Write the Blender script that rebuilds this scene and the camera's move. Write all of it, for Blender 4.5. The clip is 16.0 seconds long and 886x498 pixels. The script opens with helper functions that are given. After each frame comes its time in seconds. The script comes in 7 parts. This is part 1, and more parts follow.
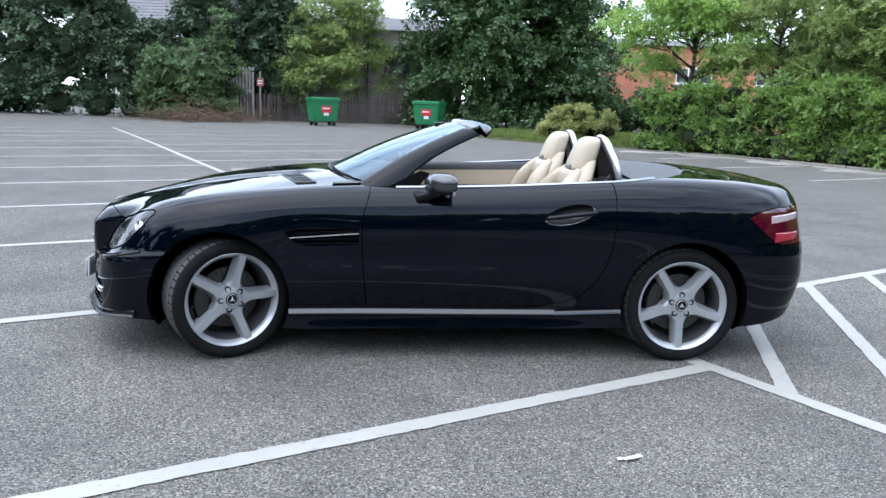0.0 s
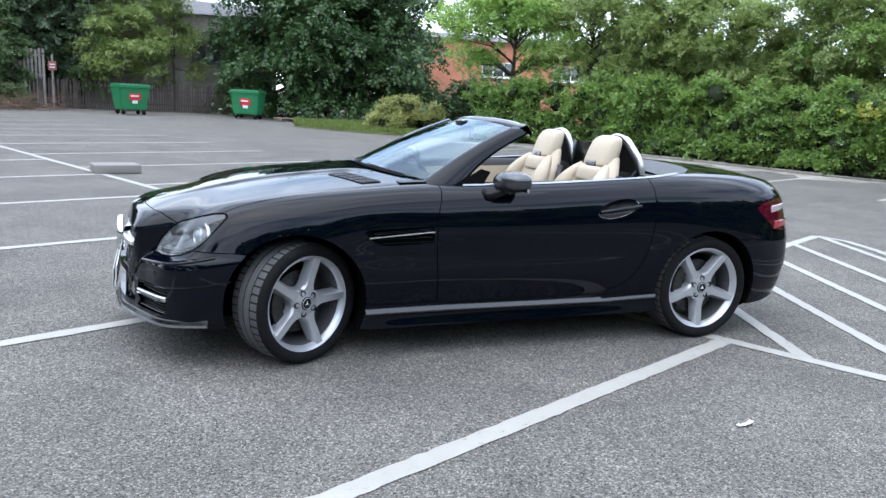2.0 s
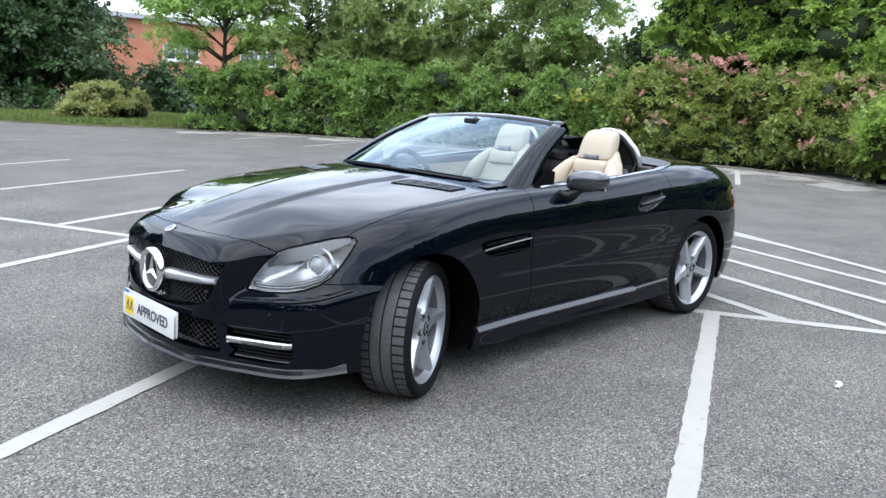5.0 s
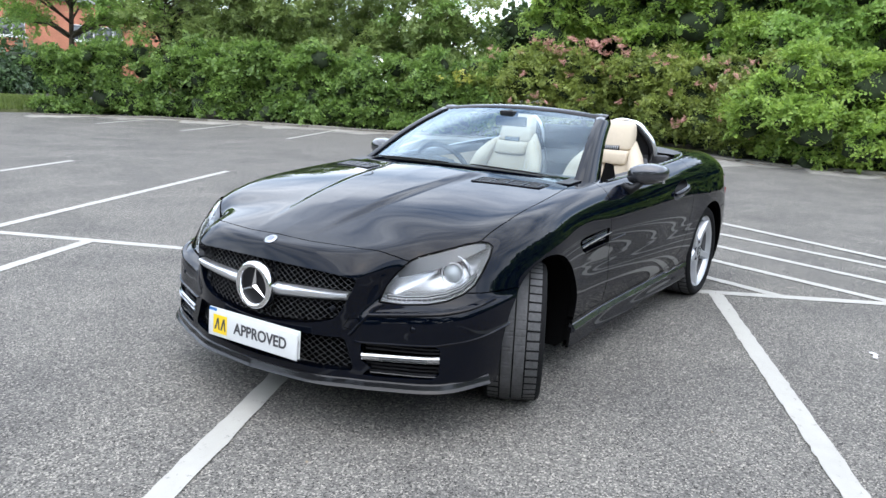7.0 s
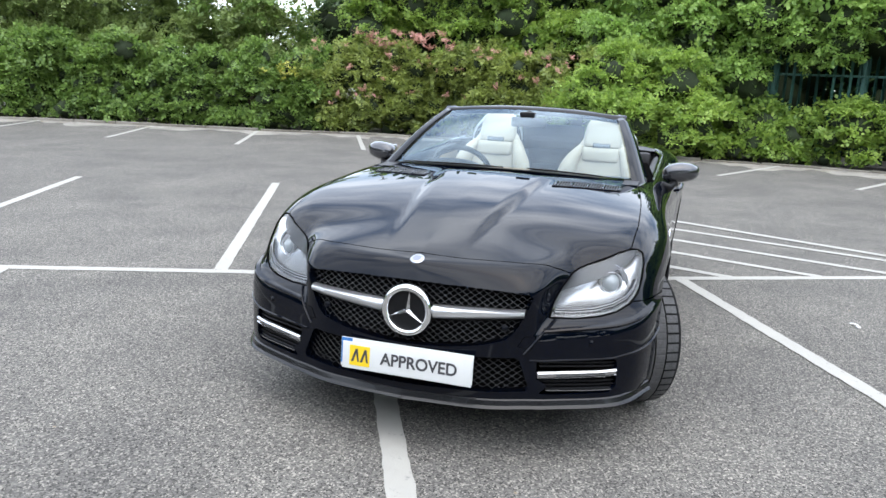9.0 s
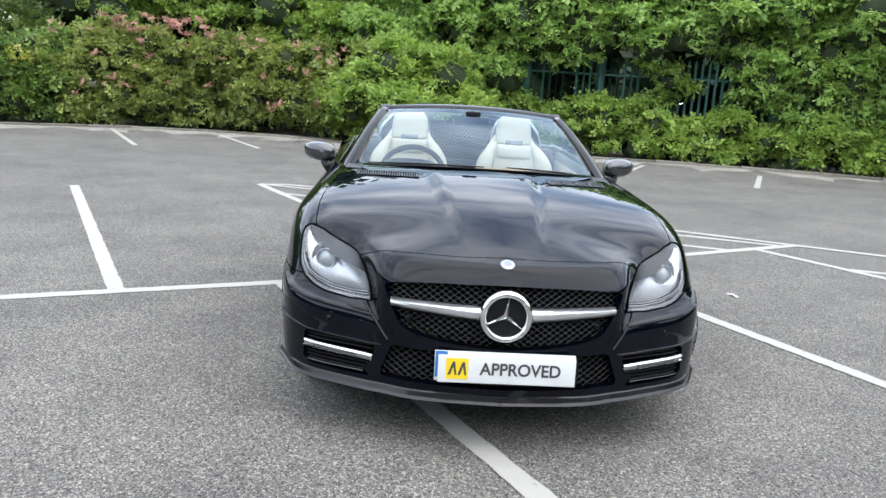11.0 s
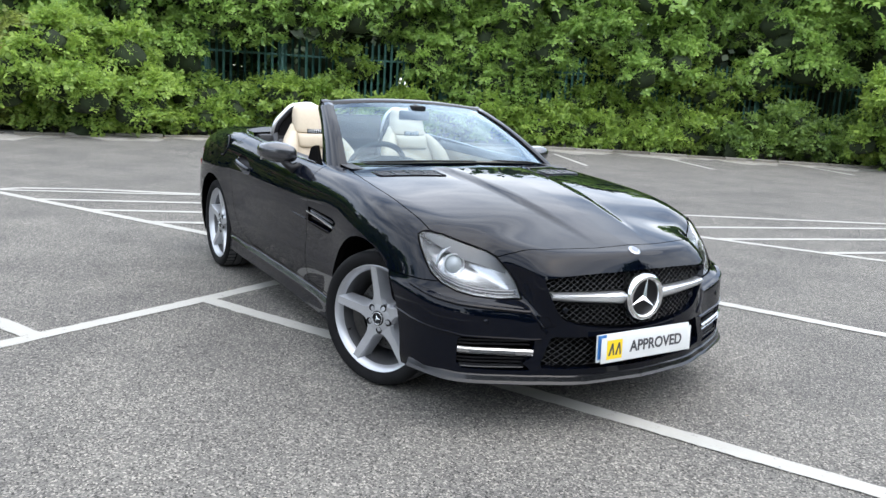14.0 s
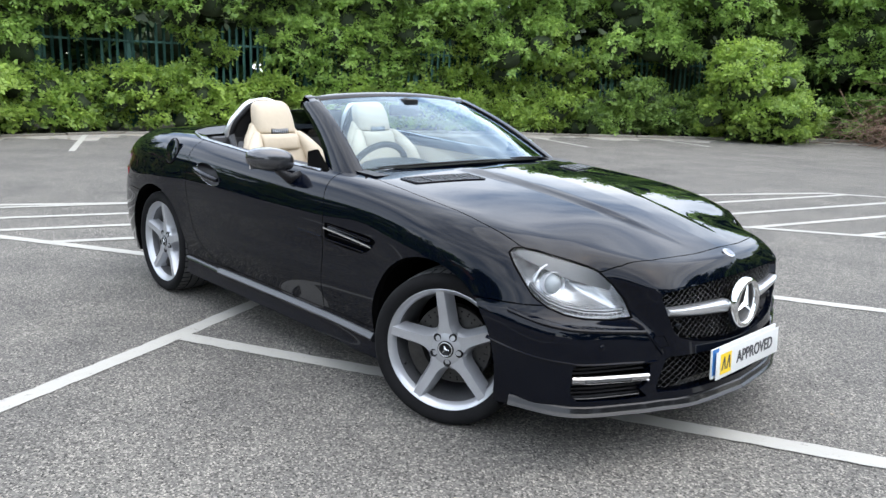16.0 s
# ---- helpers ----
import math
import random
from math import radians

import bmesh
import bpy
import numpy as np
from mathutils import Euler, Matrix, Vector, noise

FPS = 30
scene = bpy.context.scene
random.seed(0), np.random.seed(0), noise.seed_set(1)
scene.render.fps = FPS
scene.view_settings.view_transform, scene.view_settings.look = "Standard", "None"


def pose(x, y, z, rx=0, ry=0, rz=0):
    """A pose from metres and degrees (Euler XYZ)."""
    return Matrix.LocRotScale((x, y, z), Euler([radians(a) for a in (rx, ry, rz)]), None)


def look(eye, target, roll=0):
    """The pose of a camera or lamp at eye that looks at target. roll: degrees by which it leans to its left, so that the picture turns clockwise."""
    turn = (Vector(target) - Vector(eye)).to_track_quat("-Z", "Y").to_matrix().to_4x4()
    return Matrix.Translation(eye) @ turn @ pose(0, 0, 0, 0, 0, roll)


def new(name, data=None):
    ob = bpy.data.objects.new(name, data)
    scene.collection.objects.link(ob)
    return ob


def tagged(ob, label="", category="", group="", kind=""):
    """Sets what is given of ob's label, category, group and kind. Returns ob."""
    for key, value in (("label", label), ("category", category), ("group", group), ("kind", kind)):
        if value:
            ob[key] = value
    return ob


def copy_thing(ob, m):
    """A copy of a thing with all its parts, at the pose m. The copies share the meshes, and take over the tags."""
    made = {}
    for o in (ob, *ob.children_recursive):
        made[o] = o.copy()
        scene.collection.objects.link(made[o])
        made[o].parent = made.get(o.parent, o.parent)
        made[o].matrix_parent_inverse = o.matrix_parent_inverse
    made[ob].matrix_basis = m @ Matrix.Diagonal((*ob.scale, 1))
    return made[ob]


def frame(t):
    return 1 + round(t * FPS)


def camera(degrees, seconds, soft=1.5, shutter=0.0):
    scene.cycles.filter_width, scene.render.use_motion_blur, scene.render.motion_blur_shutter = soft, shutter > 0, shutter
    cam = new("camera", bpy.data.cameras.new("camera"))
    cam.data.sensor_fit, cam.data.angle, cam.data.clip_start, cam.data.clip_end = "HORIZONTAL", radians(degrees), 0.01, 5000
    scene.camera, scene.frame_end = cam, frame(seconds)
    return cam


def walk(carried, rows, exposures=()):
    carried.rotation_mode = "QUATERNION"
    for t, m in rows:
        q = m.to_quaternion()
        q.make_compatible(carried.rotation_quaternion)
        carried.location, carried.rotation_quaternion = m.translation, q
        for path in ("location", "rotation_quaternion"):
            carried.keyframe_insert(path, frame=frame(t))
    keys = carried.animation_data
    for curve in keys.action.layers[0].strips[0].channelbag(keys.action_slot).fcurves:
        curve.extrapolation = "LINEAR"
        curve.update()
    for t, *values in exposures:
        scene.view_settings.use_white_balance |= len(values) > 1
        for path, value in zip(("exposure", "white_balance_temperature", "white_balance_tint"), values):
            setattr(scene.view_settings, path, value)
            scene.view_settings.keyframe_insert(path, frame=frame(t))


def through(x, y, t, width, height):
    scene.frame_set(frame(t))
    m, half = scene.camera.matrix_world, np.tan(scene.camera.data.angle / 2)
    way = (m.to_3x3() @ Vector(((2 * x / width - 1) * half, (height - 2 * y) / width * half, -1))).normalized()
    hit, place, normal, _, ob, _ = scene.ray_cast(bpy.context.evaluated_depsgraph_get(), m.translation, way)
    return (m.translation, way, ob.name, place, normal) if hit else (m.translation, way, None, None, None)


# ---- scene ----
cam = camera(59.5, 16.0)
PATH = [
    (0, (0.449, 4.756, 1.347), (0.266, 2.8, 0.971), 2.0),
    (0.5, (0.814, 4.752, 1.35), (0.501, 2.813, 0.969), 2.2),
    (1, (1.142, 4.689, 1.337), (0.703, 2.776, 0.954), 2.4),
    (1.5, (1.497, 4.64, 1.348), (0.932, 2.76, 0.968), 2.7),
    (2, (1.849, 4.556, 1.344), (1.159, 2.718, 0.964), 2.9),
    (2.5, (2.175, 4.403, 1.352), (1.362, 2.615, 0.973), 3.1),
    (3, (2.537, 4.242, 1.338), (1.6, 2.516, 0.955), 3.1),
    (3.5, (2.803, 3.986, 1.334), (1.749, 2.33, 0.952), 2.9),
    (4, (3.059, 3.778, 1.338), (1.887, 2.203, 0.958), 2.6),
    (4.2, (3.157, 3.657, 1.322), (1.929, 2.124, 0.945), 2.6),
    (6.3, (3.917, 2.679, 1.332), (2.378, 1.47, 0.923), 2.6),
    (6.5, (3.999, 2.582, 1.349), (2.432, 1.409, 0.937), 2.6),
    (7, (4.124, 2.281, 1.356), (2.495, 1.199, 0.939), 2.6),
    (7.5, (4.272, 1.982, 1.357), (2.578, 1.005, 0.939), 2.6),
    (8, (4.432, 1.662, 1.358), (2.674, 0.804, 0.944), 2.6),
    (8.2, (4.475, 1.513, 1.368), (2.693, 0.706, 0.953), 2.6),
    (10.3, (4.76, 0.042, 1.318), (2.807, -0.099, 0.911), 3.1),
    (10.5, (4.75, -0.089, 1.32), (2.793, -0.158, 0.913), 3.2),
    (11, (4.748, -0.407, 1.331), (2.792, -0.291, 0.93), 3.6),
    (11.5, (4.769, -0.743, 1.333), (2.831, -0.448, 0.938), 3.7),
    (12, (4.698, -1.057, 1.334), (2.793, -0.59, 0.943), 4.0),
    (12.5, (4.642, -1.386, 1.319), (2.78, -0.767, 0.932), 4.0),
    (13, (4.535, -1.744, 1.32), (2.731, -0.974, 0.929), 3.9),
    (13.5, (4.388, -2.054, 1.327), (2.647, -1.152, 0.932), 3.7),
    (14, (4.233, -2.334, 1.32), (2.564, -1.306, 0.918), 3.3),
    (14.5, (3.977, -2.521, 1.326), (2.385, -1.383, 0.913), 2.8),
    (15, (3.737, -2.72, 1.326), (2.218, -1.49, 0.902), 2.3),
    (15.5, (3.514, -2.791, 1.322), (2.057, -1.491, 0.891), 1.9),
    (16, (3.31, -2.804, 1.327), (1.895, -1.458, 0.9), 1.9),
]
# the clip's camera warms and brightens its picture a little on the way round
LOOK = [(0, 1.47, 6520, 10), (4, 1.50, 6760, 10), (7, 1.57, 6950, 10), (10.5, 1.60, 7180, 10), (16, 1.60, 7180, 10)]
walk(cam, [(t, look(eye, target, roll)) for t, eye, target, roll in PATH], LOOK)

# ---- sky and sun ----
SUN_TURN, SUN_HEIGHT = 35.0, 68.0     # degrees: where the sun stands, from x towards y, and above the horizon
world = bpy.data.worlds.new("sky")
scene.world = world
world.use_nodes = True
wn, wl = world.node_tree.nodes, world.node_tree.links
wn.clear()
w_out, w_bg, w_sky = wn.new("ShaderNodeOutputWorld"), wn.new("ShaderNodeBackground"), wn.new("ShaderNodeTexSky")
w_sky.sky_type, w_sky.sun_disc = "NISHITA", False
w_sky.sun_elevation, w_sky.sun_rotation = radians(SUN_HEIGHT), radians(90 - SUN_TURN)
w_map, w_coord = wn.new("ShaderNodeMapping"), wn.new("ShaderNodeTexCoord")
w_map.inputs["Scale"].default_value = (1.6, 1.6, 5.0)
w_cloud = wn.new("ShaderNodeTexNoise")
w_cloud.inputs["Scale"].default_value, w_cloud.inputs["Detail"].default_value, w_cloud.inputs["Roughness"].default_value = 1.7, 7.0, 0.55
w_ramp = wn.new("ShaderNodeValToRGB")
w_ramp.color_ramp.elements[0].position, w_ramp.color_ramp.elements[1].position = 0.28, 0.68
w_mix = wn.new("ShaderNodeMix")
w_mix.data_type = "RGBA"
w_mix.inputs["B"].default_value = (7.4, 8.4, 10.1, 1)
wl.new(w_coord.outputs["Generated"], w_map.inputs["Vector"])
wl.new(w_map.outputs["Vector"], w_cloud.inputs["Vector"])
wl.new(w_cloud.outputs["Fac"], w_ramp.inputs["Fac"])
wl.new(w_ramp.outputs["Color"], w_mix.inputs["Factor"])
wl.new(w_sky.outputs["Color"], w_mix.inputs["A"])
wl.new(w_mix.outputs["Result"], w_bg.inputs["Color"])
w_bg.inputs["Strength"].default_value = 0.150
wl.new(w_bg.outputs["Background"], w_out.inputs["Surface"])

sun_lamp = bpy.data.lights.new("sun", "SUN")
sun_lamp.energy, sun_lamp.angle, sun_lamp.color = 0.75, radians(85), (0.965, 0.985, 1.0)
sun = new("sun", sun_lamp)
sun.matrix_world = look((20 * math.cos(radians(SUN_TURN)), 20 * math.sin(radians(SUN_TURN)), 20 * math.tan(radians(SUN_HEIGHT))), (0, 0, 0))

# ---- materials ----
def material(name, color, rough=0.5, metal=0.0, vary=0.0, scale=8.0, bump=0.0, bump_scale=60.0, coat=0.0, color2=None, random_by=None):
    """A Principled material whose colour drifts with two sizes of noise and, where asked, from piece to piece."""
    m = bpy.data.materials.new(name)
    m.use_nodes = True
    n, l = m.node_tree.nodes, m.node_tree.links
    b = n["Principled BSDF"]
    b.inputs["Roughness"].default_value, b.inputs["Metallic"].default_value = rough, metal
    b.inputs["Base Color"].default_value = (*color, 1)
    if coat:
        b.inputs["Coat Weight"].default_value, b.inputs["Coat Roughness"].default_value = coat, 0.02
    geo = n.new("ShaderNodeTexCoord")
    if vary or color2:
        big, small = n.new("ShaderNodeTexNoise"), n.new("ShaderNodeTexNoise")
        big.inputs["Scale"].default_value, small.inputs["Scale"].default_value = scale, scale * 9
        big.inputs["Detail"].default_value = small.inputs["Detail"].default_value = 5
        add = n.new("ShaderNodeMix")
        add.inputs["Factor"].default_value = 0.4
        mix = n.new("ShaderNodeMix")
        mix.data_type = "RGBA"
        other = color2 or tuple(c * (1 - vary) for c in color)
        mix.inputs["A"].default_value, mix.inputs["B"].default_value = (*[min(1, c * (1 + vary)) for c in color], 1), (*other, 1)
        ramp = n.new("ShaderNodeMapRange")
        ramp.inputs["From Min"].default_value, ramp.inputs["From Max"].default_value = 0.32, 0.68
        for t in (big, small):
            l.new(geo.outputs["Object"], t.inputs["Vector"])
        l.new(big.outputs["Fac"], add.inputs["A"])
        l.new(small.outputs["Fac"], add.inputs["B"])
        l.new(add.outputs["Result"], ramp.inputs["Value"])
        if random_by:
            src = n.new("ShaderNodeNewGeometry") if random_by == "island" else n.new("ShaderNodeObjectInfo")
            half = n.new("ShaderNodeMix")
            half.inputs["Factor"].default_value = 0.55
            l.new(ramp.outputs["Result"], half.inputs["A"])
            l.new(src.outputs["Random Per Island" if random_by == "island" else "Random"], half.inputs["B"])
            l.new(half.outputs["Result"], mix.inputs["Factor"])
        else:
            l.new(ramp.outputs["Result"], mix.inputs["Factor"])
        l.new(mix.outputs["Result"], b.inputs["Base Color"])
    if bump:
        t, bm = n.new("ShaderNodeTexNoise"), n.new("ShaderNodeBump")
        t.inputs["Scale"].default_value, t.inputs["Detail"].default_value = bump_scale, 4
        bm.inputs["Strength"].default_value, bm.inputs["Distance"].default_value = bump, 0.01
        l.new(geo.outputs["Object"], t.inputs["Vector"])
        l.new(t.outputs["Fac"], bm.inputs["Height"])
        l.new(bm.outputs["Normal"], b.inputs["Normal"])
    return m


def leaf_material(name, light, dark, through=0.35):
    """Leaves: each its own shade, some light passing through."""
    m = material(name, light, 0.45, vary=0.15, scale=0.9, color2=dark, random_by="island")
    n, l = m.node_tree.nodes, m.node_tree.links
    b, out = n["Principled BSDF"], n["Material Output"]
    tr, mix = n.new("ShaderNodeBsdfTranslucent"), n.new("ShaderNodeMixShader")
    src = b.inputs["Base Color"].links[0].from_socket
    l.new(src, tr.inputs["Color"])
    mix.inputs["Fac"].default_value = through
    l.new(b.outputs["BSDF"], mix.inputs[1])
    l.new(tr.outputs["BSDF"], mix.inputs[2])
    l.new(mix.outputs["Shader"], out.inputs["Surface"])
    return m


# ---- mesh tools ----
def mesh_of(name, verts, faces, mat, smooth=False):
    me = bpy.data.meshes.new(name)
    me.from_pydata([tuple(map(float, v)) for v in verts], [], [tuple(int(i) for i in f) for f in faces])
    if mat:
        me.materials.append(mat)
    if smooth:
        me.polygons.foreach_set("use_smooth", [True] * len(me.polygons))
    me.update()
    return me


def quads(name, verts, mat):
    """A mesh of loose quads from an array of n x 4 x 3."""
    v = np.asarray(verts, np.float32).reshape(-1, 3)
    n = len(v) // 4
    me = bpy.data.meshes.new(name)
    me.vertices.add(len(v))
    me.vertices.foreach_set("co", v.ravel())
    me.loops.add(4 * n)
    me.loops.foreach_set("vertex_index", np.arange(4 * n, dtype=np.int32))
    me.polygons.add(n)
    me.polygons.foreach_set("loop_start", np.arange(0, 4 * n, 4, dtype=np.int32))
    me.materials.append(mat)
    me.update(calc_edges=True)
    return me


def part(name, bm, mat, parent, label="", smooth=True, sharp=35.0):
    """Links a bmesh as one mesh object under a thing or a part."""
    me = bpy.data.meshes.new(name)
    if smooth:
        for f in bm.faces:
            f.smooth = True
        for e in bm.edges:
            if len(e.link_faces) == 2 and e.calc_face_angle(0) > radians(sharp):
                e.smooth = False
    bm.to_mesh(me)
    bm.free()
    for one in (mat if isinstance(mat, (list, tuple)) else [mat]):
        me.materials.append(one)
    ob = new(name, me)
    ob.parent = parent
    return tagged(ob, label)


def box(bm, centre, size, bevel=0.0, turn=None):
    """Adds a box, bevelled where asked."""
    made = bmesh.ops.create_cube(bm, size=1.0)["verts"]
    m = Matrix.Translation(centre) @ (turn.to_4x4() if turn else Matrix.Identity(4)) @ Matrix.Diagonal((*size, 1))
    bmesh.ops.transform(bm, matrix=m, verts=made)
    if bevel:
        edges = list({e for v in made for e in v.link_edges})
        bmesh.ops.bevel(bm, geom=edges, offset=bevel, segments=2, affect="EDGES", profile=0.6)
    return bm


def tube(bm, points, radii, sides=10, caps=True, squash=1.0):
    """Adds a tapered tube along points."""
    pts = [Vector(p) for p in points]
    if not isinstance(radii, (list, tuple)):
        radii = [radii] * len(pts)
    rings, side = [], None
    for i, p in enumerate(pts):
        ahead = (pts[min(i + 1, len(pts) - 1)] - pts[max(i - 1, 0)]).normalized()
        if side is None:
            side = ahead.orthogonal().normalized()
        side = (side - ahead * side.dot(ahead)).normalized()
        up = ahead.cross(side)
        rings.append([bm.verts.new(p + radii[i] * (math.cos(a) * side + squash * math.sin(a) * up)) for a in [2 * math.pi * k / sides for k in range(sides)]])
    for a, b in zip(rings, rings[1:]):
        for k in range(sides):
            bm.faces.new((a[k], a[(k + 1) % sides], b[(k + 1) % sides], b[k]))
    if caps:
        bm.faces.new(rings[0][::-1])
        bm.faces.new(rings[-1])
    return bm


def lathe(bm, profile, sides=48, axis="y"):
    """Adds a turned shape: profile of (radius, along)."""
    rings = []
    for r, h in profile:
        ring = []
        for k in range(sides):
            a = 2 * math.pi * k / sides
            ring.append(bm.verts.new((r * math.cos(a), h, r * math.sin(a)) if axis == "y" else (r * math.cos(a), r * math.sin(a), h)))
        rings.append(ring)
    for a, b in zip(rings, rings[1:]):
        for k in range(sides):
            bm.faces.new((a[k], a[(k + 1) % sides], b[(k + 1) % sides], b[k]))
    return bm


def empty(name, m, label="", category="", group="", kind=""):
    ob = new(name)
    ob.empty_display_size = 0.1
    ob.matrix_world = m
    return tagged(ob, label, category, group, kind)

# ---- the car park ----
def ground_z(x, y):
    """The car park lies level, with slow swells of a few millimetres away from the car."""
    r = np.clip((np.hypot(x, y) - 9) / 8, 0, 1)
    return 0.012 * r * (np.sin(0.31 * x + 1) + np.sin(0.27 * y)) - 0.010 * r


def asphalt_material():
    """Worn asphalt: pale and dark chippings, drifting patches of wear, faint oil and damp stains."""
    m = material("asphalt", (0.128, 0.1205, 0.1085), 0.88, vary=0.10, scale=0.45, color2=(0.099, 0.093, 0.084))
    n, l = m.node_tree.nodes, m.node_tree.links
    b = n["Principled BSDF"]
    coord = n.new("ShaderNodeTexCoord")
    stones, tone, pick = n.new("ShaderNodeTexVoronoi"), n.new("ShaderNodeValToRGB"), n.new("ShaderNodeSeparateColor")
    stones.inputs["Scale"].default_value = 152
    grit = n.new("ShaderNodeTexNoise")
    grit.inputs["Scale"].default_value, grit.inputs["Detail"].default_value = 60, 6
    both = n.new("ShaderNodeMix")
    both.inputs["Factor"].default_value = 0.24
    tone.color_ramp.elements[0].position, tone.color_ramp.elements[0].color = 0.14, (0.17, 0.17, 0.17, 1)
    tone.color_ramp.elements[1].position, tone.color_ramp.elements[1].color = 0.88, (2.7, 2.65, 2.55, 1)
    for at, level in ((0.28, 0.64), (0.52, 0.95), (0.74, 1.36)):
        tone.color_ramp.elements.new(at).color = (level, level, level, 1)
    stain, shade = n.new("ShaderNodeTexNoise"), n.new("ShaderNodeValToRGB")
    stain.inputs["Scale"].default_value, stain.inputs["Detail"].default_value = 1.3, 6
    shade.color_ramp.elements[0].position, shade.color_ramp.elements[0].color = 0.30, (0.78, 0.78, 0.79, 1)
    shade.color_ramp.elements[1].position, shade.color_ramp.elements[1].color = 0.62, (1.08, 1.08, 1.07, 1)
    src = b.inputs["Base Color"].links[0].from_socket
    for t in (stones, grit, stain):
        l.new(coord.outputs["Object"], t.inputs["Vector"])
    l.new(stones.outputs["Color"], pick.inputs["Color"])
    l.new(pick.outputs["Red"], both.inputs["A"])
    l.new(grit.outputs["Fac"], both.inputs["B"])
    l.new(both.outputs["Result"], tone.inputs["Fac"])
    l.new(stain.outputs["Fac"], shade.inputs["Fac"])
    for other in (tone.outputs["Color"], shade.outputs["Color"]):
        mul = n.new("ShaderNodeMix")
        mul.data_type, mul.blend_type = "RGBA", "MULTIPLY"
        mul.inputs["Factor"].default_value = 1
        l.new(src, mul.inputs["A"])
        l.new(other, mul.inputs["B"])
        src = mul.outputs["Result"]
    l.new(src, b.inputs["Base Color"])
    bump = n.new("ShaderNodeBump")
    bump.inputs["Strength"].default_value, bump.inputs["Distance"].default_value = 1.0, 0.008
    l.new(both.outputs["Result"], bump.inputs["Height"])
    l.new(bump.outputs["Normal"], b.inputs["Normal"])
    return m


ASPHALT = asphalt_material()
gx = np.concatenate([np.linspace(-900, -60, 15), np.linspace(-50, 50, 101), np.linspace(60, 900, 15)])
GX, GY = np.meshgrid(gx, gx, indexing="ij")
GZ = ground_z(np.clip(GX, -60, 60), np.clip(GY, -60, 60))
k = len(gx)
ground = new("ground", mesh_of("ground", np.stack([GX, GY, GZ], -1).reshape(-1, 3), [(i * k + j, (i + 1) * k + j, (i + 1) * k + j + 1, i * k + j + 1) for i in range(k - 1) for j in range(k - 1)], ASPHALT, True))
tagged(ground, "worn grey asphalt of a level car park", "ground", kind="structure")


def paint_material():
    m = material("line_paint", (0.335, 0.325, 0.295), 0.6, vary=0.08, scale=1.5, bump=0.25, bump_scale=120)
    n, l = m.node_tree.nodes, m.node_tree.links
    b = n["Principled BSDF"]
    coord, wear, ramp, mix = n.new("ShaderNodeTexCoord"), n.new("ShaderNodeTexNoise"), n.new("ShaderNodeValToRGB"), n.new("ShaderNodeMix")
    wear.inputs["Scale"].default_value, wear.inputs["Detail"].default_value, wear.inputs["Roughness"].default_value = 22, 8, 0.75
    ramp.color_ramp.elements[0].position, ramp.color_ramp.elements[1].position = 0.60, 0.68
    mix.data_type = "RGBA"
    mix.inputs["B"].default_value = (0.13, 0.13, 0.13, 1)
    src = b.inputs["Base Color"].links[0].from_socket
    l.new(coord.outputs["Object"], wear.inputs["Vector"])
    l.new(wear.outputs["Fac"], ramp.inputs["Fac"])
    l.new(ramp.outputs["Color"], mix.inputs["Factor"])
    l.new(src, mix.inputs["A"])
    l.new(mix.outputs["Result"], b.inputs["Base Color"])
    return m


PAINT = paint_material()
rng = np.random.default_rng(7)


def painted_line(a, b, width=0.10, lift=0.004):
    """A strip of paint along the ground, its edges a little ragged."""
    a, b = np.array(a, float), np.array(b, float)
    n = max(2, int(np.linalg.norm(b - a) / 0.05))
    t = np.linspace(0, 1, n)[:, None]
    mid, along = a + (b - a) * t, (b - a) / np.linalg.norm(b - a)
    side = np.array([-along[1], along[0]])
    v = []
    for s in (1, -1):
        p = mid + s * side * (width / 2 + rng.normal(0, 0.0025, (n, 1)))
        v.append(np.column_stack([p, ground_z(p[:, 0], p[:, 1]) + lift]))
    me = mesh_of("parking_line", np.concatenate(v), [(i, i + 1, n + i + 1, n + i) for i in range(n - 1)], PAINT)
    return tagged(new("parking_line", me), "worn white painted parking bay line on asphalt", "road marking", "parking bay lines", "structure")


U, W = np.array([0.906, 0.423]), np.array([-0.425, 0.905])     # along a bay, and along the spine between the bays
SPINE = np.array([-0.35, -1.18])


def on_spine(d):
    """The spine bends a little where it runs on before and behind the car."""
    if d > 2.36:
        return SPINE + 2.36 * W + (d - 2.36) * np.array([-0.48, 0.877])
    return SPINE + d * (W if d > 0 else np.array([-0.400, 0.9165]))


mark = painted_line
mark(on_spine(0), on_spine(2.36), 0.10)
mark(on_spine(2.36), on_spine(5.45), 0.10, 0.0045)
mark(on_spine(-25.6), on_spine(0), 0.10)
for i, d in enumerate([2.36, 0.0] + [-2.45 * j for j in range(1, 11)]):
    way = (np.array([0.908, 0.418]), np.array([0.9025, 0.431]))[i] if i < 2 else U
    mark(on_spine(d) + 0.05 * way, on_spine(d) + 4.9 * way, 0.10, 0.005)
for d in [-1.02 - 2.45 * j for j in range(0, 10)]:
    mark(on_spine(d) - 0.05 * U, on_spine(d) - 4.8 * U, 0.10, 0.005)
